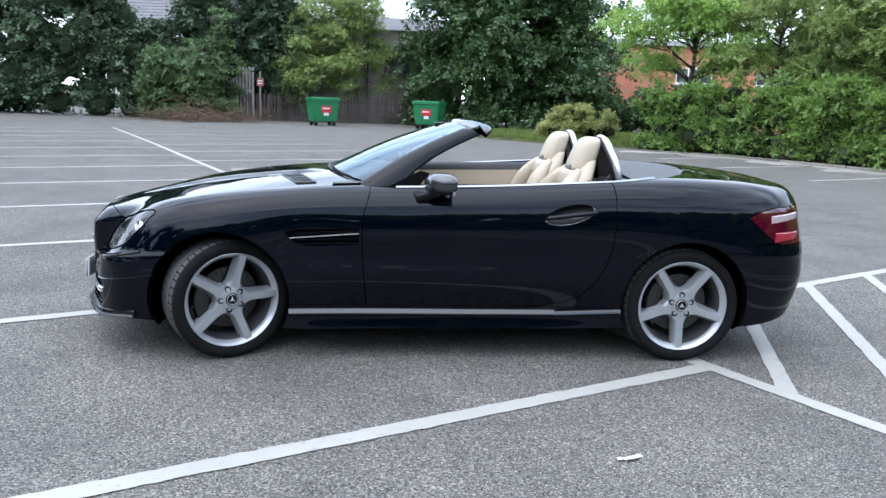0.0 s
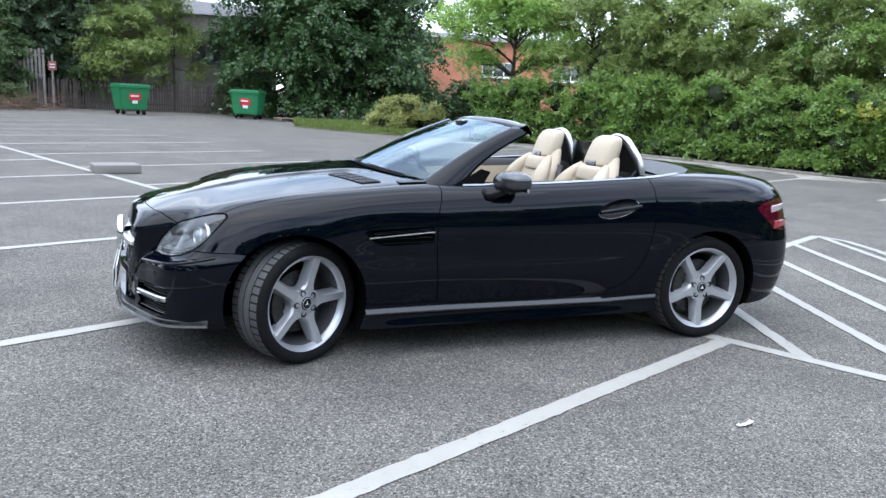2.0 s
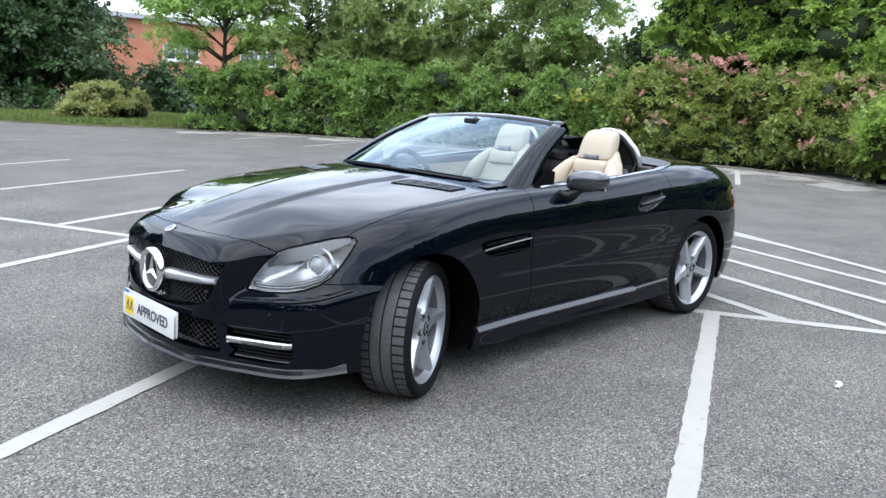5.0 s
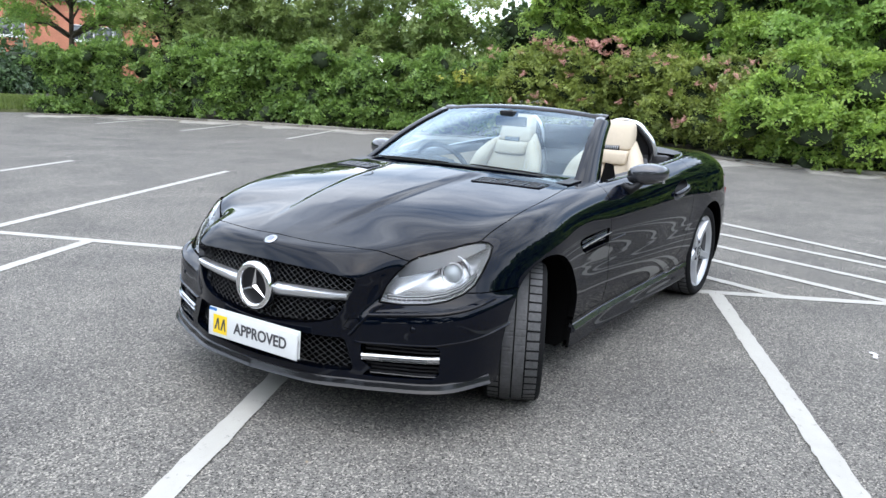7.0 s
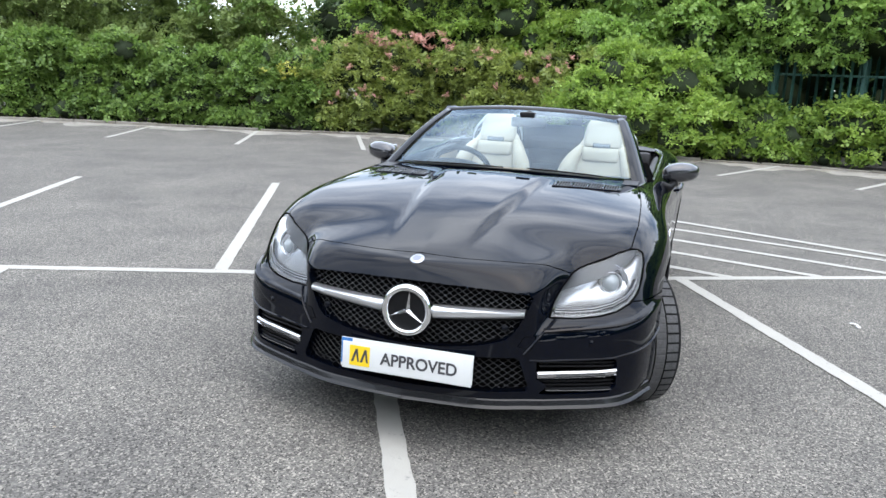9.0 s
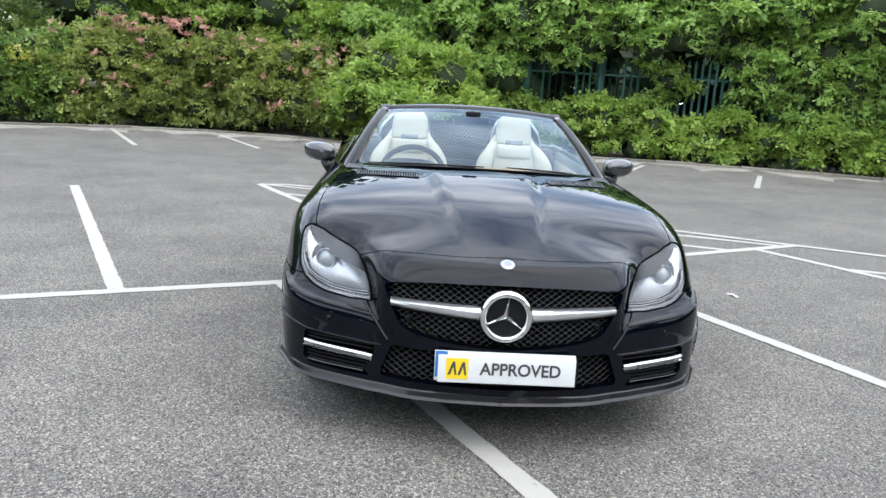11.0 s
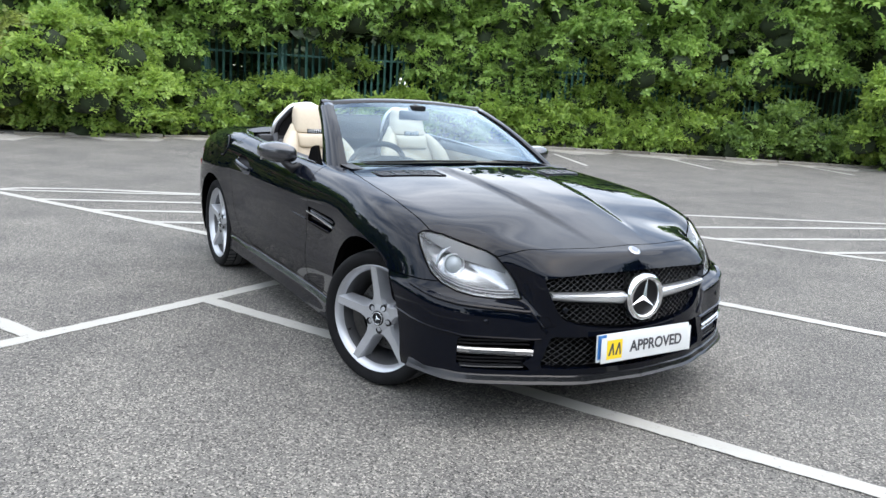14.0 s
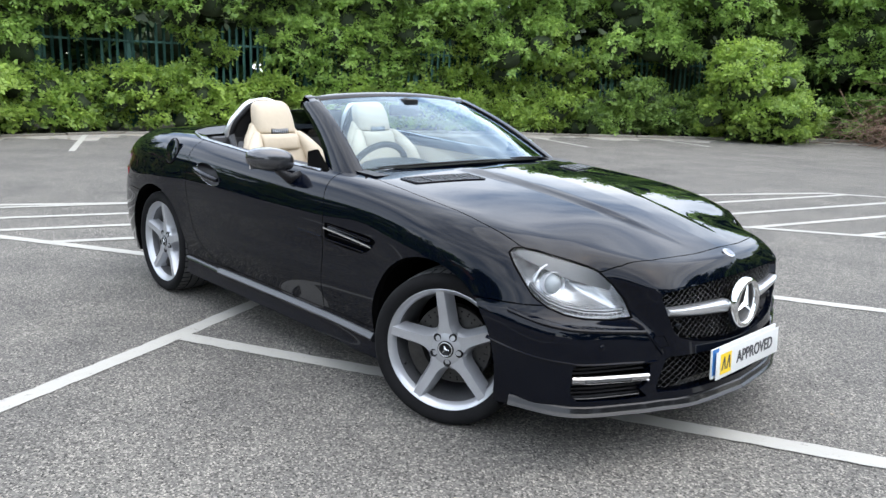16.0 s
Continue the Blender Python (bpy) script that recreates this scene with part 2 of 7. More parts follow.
# the hatched end of the row
top, corner = on_spine(1.42), np.array([-5.28, -2.22])
o0, o1, o2 = np.array([-5.22, -1.30]), np.array([-0.66, 8.02]), np.array([0.20, 8.50])
c0, c1 = on_spine(4.75), np.array([1.95, 5.80])
mark(top, corner, 0.10, 0.005)
mark(corner, corner + (-0.10, 0.32), 0.10, 0.006)
mark(corner + (-0.10, 0.32), o0, 0.10, 0.0065)
mark(o0, o1, 0.10, 0.007)
mark(o1, o2, 0.10, 0.006)
mark(o2, c1, 0.10, 0.0065)
mark(c0, c1, 0.10, 0.005)


def meet(p, d, q, e):
    """How far along d from p the line q + e is met."""
    return float(np.linalg.solve(np.array([d, -np.array(e)]).T, np.array(q) - p)[0])


H1, H2 = np.array([0.325, 0.946]), np.array([0.267, 0.964])
for i in range(5):
    p = top + (corner - top) / np.linalg.norm(corner - top) * (1.47 + 0.87 * i)
    k = [meet(p, H1, on_spine(2.36), np.array([-0.48, 0.877])), meet(p, H1, SPINE, W), meet(p, H1, o0, o1 - o0)]
    mark(p + 0.04 * H1, p + (min(v for v in k if v > 0) - 0.04) * H1, 0.09, 0.0055)
for i in range(4):
    p = c0 + (c1 - c0) / np.linalg.norm(c1 - c0) * (0.92 + 0.98 * i)
    k = [meet(p, H2, o0, o1 - o0), meet(p, H2, o1, o2 - o1), meet(p, H2, o2, c1 - o2)]
    mark(p + 0.04 * H2, p + (min(v for v in k if v > 0.1) - 0.04) * H2, 0.09, 0.0055)
# bays along the hedges
for x, y in ((-10.6, -3.2), (-9.85, -5.32), (-9.05, -7.75), (-8.45, -10.4), (-7.75, -13.2), (-7.3, -15.9)):
    mark((x, y), (x - 3.9, y - 1.85))
for x, y in ((-9.95, 1.45), (-9.3, 3.58), (-8.35, 5.74), (-7.5, 8.15), (-6.85, 11.1), (-5.75, 14.4)):
    mark((x, y), (x - (3.4 if y < 2 else 2.6), y + (1.4 if y < 2 else 1.25)))

# a low concrete stop at the end of a bay, and a scrap of torn paper on the ground
CONCRETE = material("weathered_concrete", (0.17, 0.165, 0.155), 0.9, vary=0.18, scale=2.5, color2=(0.20, 0.19, 0.175), bump=0.5, bump_scale=60)
bm = box(bmesh.new(), (0, 0, 0.062), (0.66, 0.46, 0.124), 0.015)
stop = part("concrete_block", bm, CONCRETE, None)
stop.matrix_world = pose(2.43, -8.22, 0.006, 0, 0, 12)
tagged(stop, "low weathered concrete block lying across the bay line", "concrete block")
bm = bmesh.new()
for k in range(5):
    a = 0.9 * k
    v = [bm.verts.new((0.022 * k - 0.045 + dx, 0.010 * math.sin(a) + dy, 0.004 + 0.006 * abs(math.sin(a)))) for dx, dy in ((0, -0.012), (0.026, -0.010), (0.024, 0.012), (-0.002, 0.010))]
    bm.faces.new(v)
scrap = part("paper_scrap", bm, material("pale_paper", (0.62, 0.62, 0.60), 0.8, vary=0.1, scale=40), None)
scrap.matrix_world = pose(-0.576, 2.02, 0.004, 0, 0, 20)
tagged(scrap, "small torn scrap of pale paper on the asphalt", "litter")
# The car's outer skin: eight lines run round each half of the body from the nose to the tail; x forward, y to the car's left.
# The grille stands forward of the headlights, and a ledge runs round the bumper below them.
LINES = [
    [(2.045, 0, .205), (2.015, .29, .205), (1.965, .445, .206), (1.925, .55, .206), (1.81, .755, .207), (1.62, .845, .205), (1.215, .86, .18), (.80, .865, .165), (.45, .85, .165), (-.2, .85, .17), (-.8, .86, .18), (-1.215, .87, .20), (-1.60, .86, .20), (-1.86, .74, .24), (-1.96, .45, .26), (-1.99, 0, .27)],
    [(2.05, 0, .24), (2.02, .29, .24), (1.968, .445, .243), (1.928, .55, .246), (1.815, .76, .252), (1.63, .862, .265), (1.215, .885, .27), (.80, .858, .265), (.45, .840, .265), (-.2, .838, .27), (-.8, .856, .28), (-1.215, .89, .30), (-1.61, .875, .30), (-1.88, .76, .33), (-2.0, .45, .34), (-2.03, 0, .35)],
    [(2.045, 0, .37), (2.012, .29, .375), (1.958, .44, .385), (1.915, .545, .39), (1.815, .755, .40), (1.635, .868, .40), (1.215, .90, .42), (.80, .879, .42), (.45, .869, .42), (-.2, .872, .42), (-.8, .880, .43), (-1.215, .905, .44), (-1.62, .885, .45), (-1.90, .77, .46), (-2.03, .45, .47), (-2.06, 0, .48)],
    [(2.036, 0, .46), (2.006, .29, .465), (1.955, .44, .45), (1.906, .525, .488), (1.805, .752, .505), (1.628, .866, .52), (1.215, .904, .54), (.80, .876, .5325), (.45, .868, .525), (-.2, .874, .525), (-.8, .884, .5425), (-1.215, .909, .56), (-1.62, .885, .5625), (-1.8925, .77, .565), (-2.034, .45, .575), (-2.0675, 0, .585)],
    [(2.030, 0, .49), (2.0, .29, .495), (1.952, .445, .50), (1.855, .515, .530), (1.762, .725, .545), (1.60, .852, .565), (1.215, .905, .58), (.80, .875, .57), (.45, .868, .56), (-.2, .875, .56), (-.8, .885, .58), (-1.215, .91, .60), (-1.62, .885, .60), (-1.89, .77, .60), (-2.035, .45, .61), (-2.07, 0, .62)],
    [(2.012, 0, .60), (1.99, .295, .605), (1.95, .45, .612), (1.80, .535, .612), (1.70, .715, .645), (1.555, .835, .665), (1.215, .89, .71), (.80, .872, .71), (.45, .872, .70), (-.2, .88, .71), (-.8, .888, .73), (-1.215, .90, .75), (-1.61, .87, .74), (-1.86, .755, .74), (-2.01, .45, .75), (-2.045, 0, .76)],
    [(1.998, 0, .645), (1.975, .295, .65), (1.925, .455, .66), (1.752, .556, .678), (1.64, .695, .725), (1.515, .803, .748), (1.215, .855, .79), (.80, .85, .81), (.45, .845, .825), (-.2, .85, .85), (-.8, .855, .885), (-1.215, .86, .895), (-1.60, .83, .88), (-1.84, .725, .85), (-1.99, .45, .85), (-2.03, 0, .855)],
    [(1.972, 0, .703), (1.942, .295, .703), (1.865, .445, .712), (1.69, .545, .735), (1.575, .655, .775), (1.45, .740, .803), (1.215, .785, .84), (.80, .785, .875), (.45, .775, .895), (-.2, .775, .915), (-.8, .77, .955), (-1.215, .765, .97), (-1.58, .72, .958), (-1.82, .63, .93), (-1.97, .40, .92), (-2.01, 0, .925)],
]
# Where each column's row across the top meets the middle of the car.
MIDDLE = [(1.79, .760), (1.71, .779), (1.64, .796), (1.56, .815), (1.42, .843), (1.28, .868), (1.08, .897), (.84, .922), (.66, .936), (-.2, .96), (-.9, .99), (-1.24, .998), (-1.52, .99), (-1.68, .98), (-1.78, .97), (-1.84, .962)]


def spline(points, n):
    """Catmull-Rom through the rows of points (along axis 0), n samples a span; ends included."""
    p = np.asarray(points, float)
    p = np.concatenate([2 * p[:1] - p[1:2], p, 2 * p[-1:] - p[-2:-1]])
    t = np.linspace(0, 1, n, endpoint=False).reshape((-1,) + (1,) * (p.ndim - 1))
    out = []
    for a, b, c, d in zip(p, p[1:], p[2:], p[3:]):
        out.append(0.5 * (2 * b + (c - a) * t + (2 * a - 5 * b + 4 * c - d) * t ** 2 + (3 * b - a - 3 * c + d) * t ** 3))
    return np.concatenate(out + [p[-2][None]])


def skin(ns=14, nv=9):
    """Grid of the left half: axis 0 from nose to tail, axis 1 from the sill over the shoulder to the middle."""
    low = np.array(LINES, float)
    edge, mid = low[-1], np.array([(x, 0, z) for x, z in MIDDLE])
    rise = np.gradient(mid[:, 2], mid[:, 0]) * (mid[:, 0] - edge[:, 0])      # so that each row meets the middle at its slope
    rows = []
    for w in (.16, .45, .75, 1.0):
        r = edge + (mid - edge) * w
        r[:, 2] = edge[:, 2] + rise * w + (mid[:, 2] - edge[:, 2] - rise) * (1 - (1 - w) ** 2.2)
        rows.append(r)
    lines = np.concatenate([low, rows])          # 12 x 16 x 3
    # the seams in the middle run straight across: mirror the first and last columns while smoothing
    cols = np.moveaxis(lines, 1, 0)               # 16 x 12 x 3
    flip = np.array([1, -1, 1])
    wide = np.concatenate([cols[1:3][::-1] * flip, cols, cols[-3:-1][::-1] * flip])
    fine = spline(wide, ns)[2 * ns:-2 * ns]
    grid = np.moveaxis(spline(np.moveaxis(fine, 1, 0), nv), 1, 0)
    # draw the folds out of the bonnet and the wings' tops
    keep = np.clip((np.arange(grid.shape[1]) - 5.6 * nv) / (1.2 * nv), 0, 1)[None, :, None]
    for _ in range(48):
        soft = grid.copy()
        soft[1:-1, 1:-1] = 0.5 * grid[1:-1, 1:-1] + 0.125 * (grid[2:, 1:-1] + grid[:-2, 1:-1] + grid[1:-1, 2:] + grid[1:-1, :-2])
        grid = grid + (soft - grid) * keep
    return grid

# ---- car materials ----
PAINT_BLACK = material("black_car_paint", (0.0007, 0.0016, 0.0046), 0.30, coat=1.0)
PAINT_BLACK.node_tree.nodes["Principled BSDF"].inputs["Specular IOR Level"].default_value = 0.0
PAINT_BLACK.node_tree.nodes["Principled BSDF"].inputs["Coat IOR"].default_value = 1.33
def dull(m, level):
    """Takes sheen off a material."""
    m.node_tree.nodes["Principled BSDF"].inputs["Specular IOR Level"].default_value = level
    return m


TRIM_BLACK = material("black_plastic_trim", (0.007, 0.007, 0.008), 0.42, vary=0.3, scale=30)
LIP_GREY = material("glossy_dark_lip", (0.005, 0.005, 0.006), 0.26, vary=0.15, scale=20, coat=0.2)
LIP_GREY.node_tree.nodes["Principled BSDF"].inputs["Specular IOR Level"].default_value = 0.3
# greyer than the body-coloured sill, to carry part of its sky highlight
SILL = material("sill_sheen_grey", (0.010, 0.011, 0.013), 0.25, coat=0.5)
MATT_BLACK = material("matt_black_lining", (0.004, 0.004, 0.004), 0.9)
RUBBER = material("tyre_rubber", (0.007, 0.007, 0.0075), 0.85, vary=0.3, scale=12, bump=0.15, bump_scale=150)
TREAD = material("dusty_tyre_tread", (0.062, 0.062, 0.063), 0.8, vary=0.35, scale=9, bump=0.3, bump_scale=120)
dull(TRIM_BLACK, 0.22)
dull(MATT_BLACK, 0.0)
dull(RUBBER, 0.15)
ALLOY = material("alloy_silver", (0.43, 0.44, 0.46), 0.32, 0.6, vary=0.05, scale=14)
# grey metallic instead of black paint: the sky's sheen is put into the cap
MIRROR_CAP = material("sky_sheen_grey", (0.050, 0.052, 0.058), 0.22, 0.6, coat=1.0)
SLAT = material("dark_grey_slat", (0.050, 0.051, 0.054), 0.35, 0.3)
# a silver barrel in truth; the shade behind the spokes is in this colour
BARREL = material("shaded_wheel_barrel", (0.085, 0.086, 0.09), 0.45, 0.5, vary=0.2, scale=14)
CHROME = material("chrome", (0.78, 0.79, 0.80), 0.10, 1.0)
BELT = material("dull_chrome", (0.40, 0.41, 0.43), 0.22, 1.0)
SATIN = material("satin_aluminium", (0.70, 0.71, 0.73), 0.30, 0.9)
STEEL = material("brake_steel", (0.06, 0.06, 0.06), 0.35, 0.9, vary=0.2, scale=30)
LEATHER = material("cream_leather", (0.47, 0.395, 0.295), 0.5, vary=0.06, scale=6, bump=0.15, bump_scale=220)
DARK_LEATHER = material("black_leather", (0.016, 0.016, 0.018), 0.5, vary=0.3, scale=10, bump=0.2, bump_scale=200)
TONNEAU = material("grey_deck_cover", (0.045, 0.047, 0.052), 0.55, vary=0.2, scale=25, bump=0.2, bump_scale=260)
RED_LENS = material("red_lens", (0.060, 0.0006, 0.010), 0.08, coat=1.0)
BRAKE_LENS = material("brake_lens", (0.30, 0.002, 0.016), 0.10, coat=1.0)
TAIL_PALE = material("pale_tail_lens", (0.42, 0.34, 0.35), 0.15, coat=1.0)
WHITE_LENS = material("white_lens", (0.72, 0.70, 0.70), 0.15, coat=1.0)
PLATE_WHITE = material("plate_white", (0.63, 0.64, 0.63), 0.35, vary=0.04, scale=20)
PLATE_YELLOW = material("plate_yellow", (0.80, 0.55, 0.02), 0.4)
PLATE_BLUE = material("plate_blue", (0.03, 0.16, 0.42), 0.4)
PLATE_DARK = material("plate_lettering", (0.045, 0.045, 0.05), 0.5)


def clear_glass(name, tint, gloss=0.02, ior=1.6, sheen=(1, 1, 1)):
    """A thin pane: see-through, with a mirror sheen that grows towards grazing."""
    m = bpy.data.materials.new(name)
    m.use_nodes = True
    n, l = m.node_tree.nodes, m.node_tree.links
    n.clear()
    out, mix, tr, gl, fr = (n.new("ShaderNode" + k) for k in ("OutputMaterial", "MixShader", "BsdfTransparent", "BsdfGlossy", "Fresnel"))
    tr.inputs["Color"].default_value = (*tint, 1)
    gl.inputs["Roughness"].default_value = gloss
    gl.inputs["Color"].default_value = (*sheen, 1)
    fr.inputs["IOR"].default_value = ior
    l.new(fr.outputs["Fac"], mix.inputs["Fac"])
    l.new(tr.outputs["BSDF"], mix.inputs[1])
    l.new(gl.outputs["BSDF"], mix.inputs[2])
    l.new(mix.outputs["Shader"], out.inputs["Surface"])
    return m


GLASS = clear_glass("windscreen_glass", (0.60, 0.73, 0.75), 0.01, 1.66, (0.74, 0.89, 1.0))
LAMP_GLASS = clear_glass("headlight_glass", (0.90, 0.92, 0.94), 0.01, 1.36)

# ---- the car: panels cut from one smooth skin ----
car = empty("convertible_car", Matrix.Identity(4), "glossy black two-seat convertible car with its roof folded down", "car")
X, Y, Z = Vector((1, 0, 0)), Vector((0, 1, 0)), Vector((0, 0, 1))
SIDE, FRONT, TOP = (X, Z), (Y, Z), (X, Y)
SLANT = (Vector((-0.8, 0.6, 0)), Z)


def flat(co, view):
    return co.dot(view[0]), co.dot(view[1])


def inside(p, poly):
    a, b = p
    odd = False
    for (x0, y0), (x1, y1) in zip(poly, poly[1:] + poly[:1]):
        if (y0 > b) != (y1 > b) and a < (x1 - x0) * (b - y0) / (y1 - y0) + x0:
            odd = not odd
    return odd


def score(bm, line, view, test, closed=True):
    """Cuts new edges into the skin along a line drawn in a view."""
    a, b = view
    depth = a.cross(b)
    lo = [min(p[i] for p in line) - 0.06 for i in (0, 1)]
    hi = [max(p[i] for p in line) + 0.06 for i in (0, 1)]

    def near(f):
        if not f.is_valid:
            return False
        c = f.calc_center_median()
        p = flat(c, view)
        return lo[0] < p[0] < hi[0] and lo[1] < p[1] < hi[1] and test(c)

    pool = [f for f in bm.faces if near(f)]
    for p, q in zip(line, line[1:] + line[:1] if closed else line[1:]):
        d = a * (q[0] - p[0]) + b * (q[1] - p[1])
        if d.length < 1e-6:
            continue
        m = [(min(p[i], q[i]) - 0.004, max(p[i], q[i]) + 0.004) for i in (0, 1)]
        pick = []
        for f in pool:
            if not f.is_valid:
                continue
            c = [flat(v.co, view) for v in f.verts]
            if all(max(k[i] for k in c) >= m[i][0] and min(k[i] for k in c) <= m[i][1] for i in (0, 1)):
                pick.append(f)
        geom = list({e for f in pick for e in f.edges}) + list({v for f in pick for v in f.verts}) + pick
        done = bmesh.ops.bisect_plane(bm, geom=geom, dist=1e-5, plane_co=a * p[0] + b * p[1], plane_no=d.cross(depth))
        old = set(pool)
        pool = [f for f in pool if f.is_valid] + [g for g in done["geom"] if isinstance(g, bmesh.types.BMFace) and g.is_valid and g not in old]


def within(bm, poly, view, test):
    return [f for f in bm.faces if test(c := f.calc_center_median()) and inside(flat(c, view), poly)]


def lift_out(bm, faces):
    """Moves faces into a bmesh of their own."""
    made, at = bmesh.new(), {}
    for f in faces:
        vs = []
        for v in f.verts:
            if v not in at:
                at[v] = made.verts.new(v.co)
            vs.append(at[v])
        made.faces.new(vs)
    bmesh.ops.delete(bm, geom=list(faces), context="FACES")
    return made


def other_side(bm):
    """The mirror image in the car's middle plane."""
    made = bm.copy()
    for v in made.verts:
        v.co.y = -v.co.y
    bmesh.ops.reverse_faces(made, faces=made.faces[:])
    return made


def facing_out(bm, centre=(0.6, 0, 0.4)):
    """Turns a sheet's faces away from the middle of the car."""
    bm.normal_update()
    if sum(f.normal.dot(f.calc_center_median() - Vector(centre)) for f in bm.faces) < 0:
        bmesh.ops.reverse_faces(bm, faces=bm.faces[:])
        bm.normal_update()
    return bm


def joined(a, b):
    """One bmesh of two, welded where they touch in the middle."""
    me = bpy.data.meshes.new("tmp")
    b.to_mesh(me)
    b.free()
    a.from_mesh(me)
    bpy.data.meshes.remove(me)
    bmesh.ops.remove_doubles(a, verts=[v for v in a.verts if abs(v.co.y) < 1e-3], dist=2e-3)
    return a


def turned_edge(bm, depth=0.014, gap=0.0024):
    """Draws a panel back from its neighbours and turns its rim inwards."""
    bm.normal_update()
    rim = [e for e in bm.edges if e.is_boundary and not all(abs(v.co.y) < 2e-3 for v in e.verts)]
    push, normal = {}, {}
    for e in rim:
        f = e.link_faces[0]
        mid = (e.verts[0].co + e.verts[1].co) / 2
        way = f.calc_center_median() - mid
        d = (e.verts[1].co - e.verts[0].co).normalized()
        way = (way - d * way.dot(d)).normalized()
        for v in e.verts:
            push[v] = push.get(v, Vector()) + way
            normal[v] = v.normal.copy()
    for v, w in push.items():
        if w.length > 1e-6:
            v.co += w.normalized() * gap
    made = bmesh.ops.extrude_edge_only(bm, edges=rim)["geom"]
    base = {tuple(round(k, 5) for k in v.co): n for v, n in normal.items()}
    for f in made:
        if isinstance(f, bmesh.types.BMFace):
            f.material_index = 1
    for v in made:
        if isinstance(v, bmesh.types.BMVert):
            n = base.get(tuple(round(k, 5) for k in v.co), Vector())
            v.co -= n * depth
    return bm


hull = skin()
tri = np.concatenate([np.stack([hull[:-1, :-1], hull[1:, :-1], hull[1:, 1:]], 2).reshape(-1, 3, 3), np.stack([hull[:-1, :-1], hull[1:, 1:], hull[:-1, 1:]], 2).reshape(-1, 3, 3)])
tri = np.concatenate([tri, tri * (1, -1, 1)])


def onto(start, way):
    """Where a ray meets the skin first."""
    s, w = np.array(start, float), np.array(way, float)
    w = w / np.linalg.norm(w)
    e1, e2 = tri[:, 1] - tri[:, 0], tri[:, 2] - tri[:, 0]
    p = np.cross(w, e2)
    det = (e1 * p).sum(1)
    det = np.where(abs(det) < 1e-12, 1e-12, det)
    t = s - tri[:, 0]
    u = (t * p).sum(1) / det
    q = np.cross(t, e1)
    v, d = (q @ w) / det, (e2 * q).sum(1) / det
    ok = (u > -1e-5) & (v > -1e-5) & (u + v < 1 + 1e-5) & (d > 0)
    return Vector(s + d[ok].min() * w) if ok.any() else None


def front_at(y, z):
    return onto((4, y, z), (-1, 0, 0))


def side_at(x, z, s=1):
    return onto((x, 3 * s, z), (0, -s, 0))


def top_at(x, y):
    return onto((x, y, 3), (0, 0, -1))


def arc(cx, cz, r, n=48):
    return [(cx + r * math.cos(2 * math.pi * i / n), cz + r * math.sin(2 * math.pi * i / n)) for i in range(n)]


half = bmesh.new()
grid = [[half.verts.new(p) for p in row] for row in hull]
for i in range(len(hull) - 1):
    for j in range(hull.shape[1] - 1):
        q = (grid[i][j], grid[i + 1][j], grid[i + 1][j + 1], grid[i][j + 1])
        if len({tuple(round(k, 4) for k in v.co) for v in q}) == 4:
            half.faces.new(q)
half.normal_update()
out_y = lambda c: c.y > 0.55
ARCH_F, ARCH_R = arc(1.215, 0.318, 0.350), arc(-1.215, 0.318, 0.343)
DOOR = [(0.468, 1.2), (0.462, 0.88), (0.500, 0.74), (0.498, 0.60), (0.488, 0.45), (0.474, 0.288), (-0.25, 0.294), (-0.45, 0.302), (-0.56, 0.322), (-0.64, 0.355), (-0.70, 0.405), (-0.745, 0.465), (-0.78, 0.54), (-0.80, 0.62), (-0.81, 0.72), (-0.812, 0.85), (-0.795, 1.2)]
HEAD = [(-1.195, 0.526), (-1.165, 0.585), (-1.122, 0.635), (-1.068, 0.679), (-1.03, 0.694), (-0.95, 0.718), (-0.85, 0.746), (-0.79, 0.755), (-0.765, 0.752), (-0.752, 0.740), (-0.775, 0.703), (-0.81, 0.655), (-0.85, 0.607), (-0.90, 0.573), (-0.96, 0.550), (-1.03, 0.535), (-1.12, 0.525)]
GRILLE = [(-0.02, 0.638), (0.20, 0.636), (0.36, 0.630), (0.435, 0.624), (0.449, 0.612), (0.441, 0.585), (0.405, 0.507), (0.385, 0.474), (0.362, 0.455), (0.285, 0.433), (0.20, 0.420), (0.10, 0.412), (-0.02, 0.409)]
INTAKE = [(0.478, 0.376), (0.58, 0.380), (0.68, 0.384), (0.742, 0.386), (0.754, 0.374), (0.756, 0.282), (0.738, 0.262), (0.56, 0.254), (0.497, 0.256), (0.525, 0.285), (0.484, 0.312)]
LOWER = [(-0.02, 0.380), (0.30, 0.384), (0.400, 0.386), (0.415, 0.378), (0.452, 0.280), (0.446, 0.264), (0.30, 0.258), (-0.02, 0.256)]
VENT = [(0.884, 0.672), (0.862, 0.680), (0.820, 0.686), (0.70, 0.690), (0.518, 0.695), (0.518, 0.619), (0.59, 0.613), (0.70, 0.607), (0.786, 0.607), (0.829, 0.622), (0.859, 0.645)]
BOWL = [(-0.567 + 0.130 * math.cos(a) * 0.975 - 0.046 * math.sin(a) * -0.225, 0.790 - 0.130 * math.cos(a) * 0.225 + 0.046 * math.sin(a) * 0.975) for a in np.linspace(0, 2 * math.pi, 24, endpoint=False)]
TAIL = [(-1.528, 0.795), (-1.60, 0.826), (-1.70, 0.845), (-2.2, 0.85), (-2.2, 0.648), (-1.74, 0.650), (-1.68, 0.672), (-1.60, 0.735)]
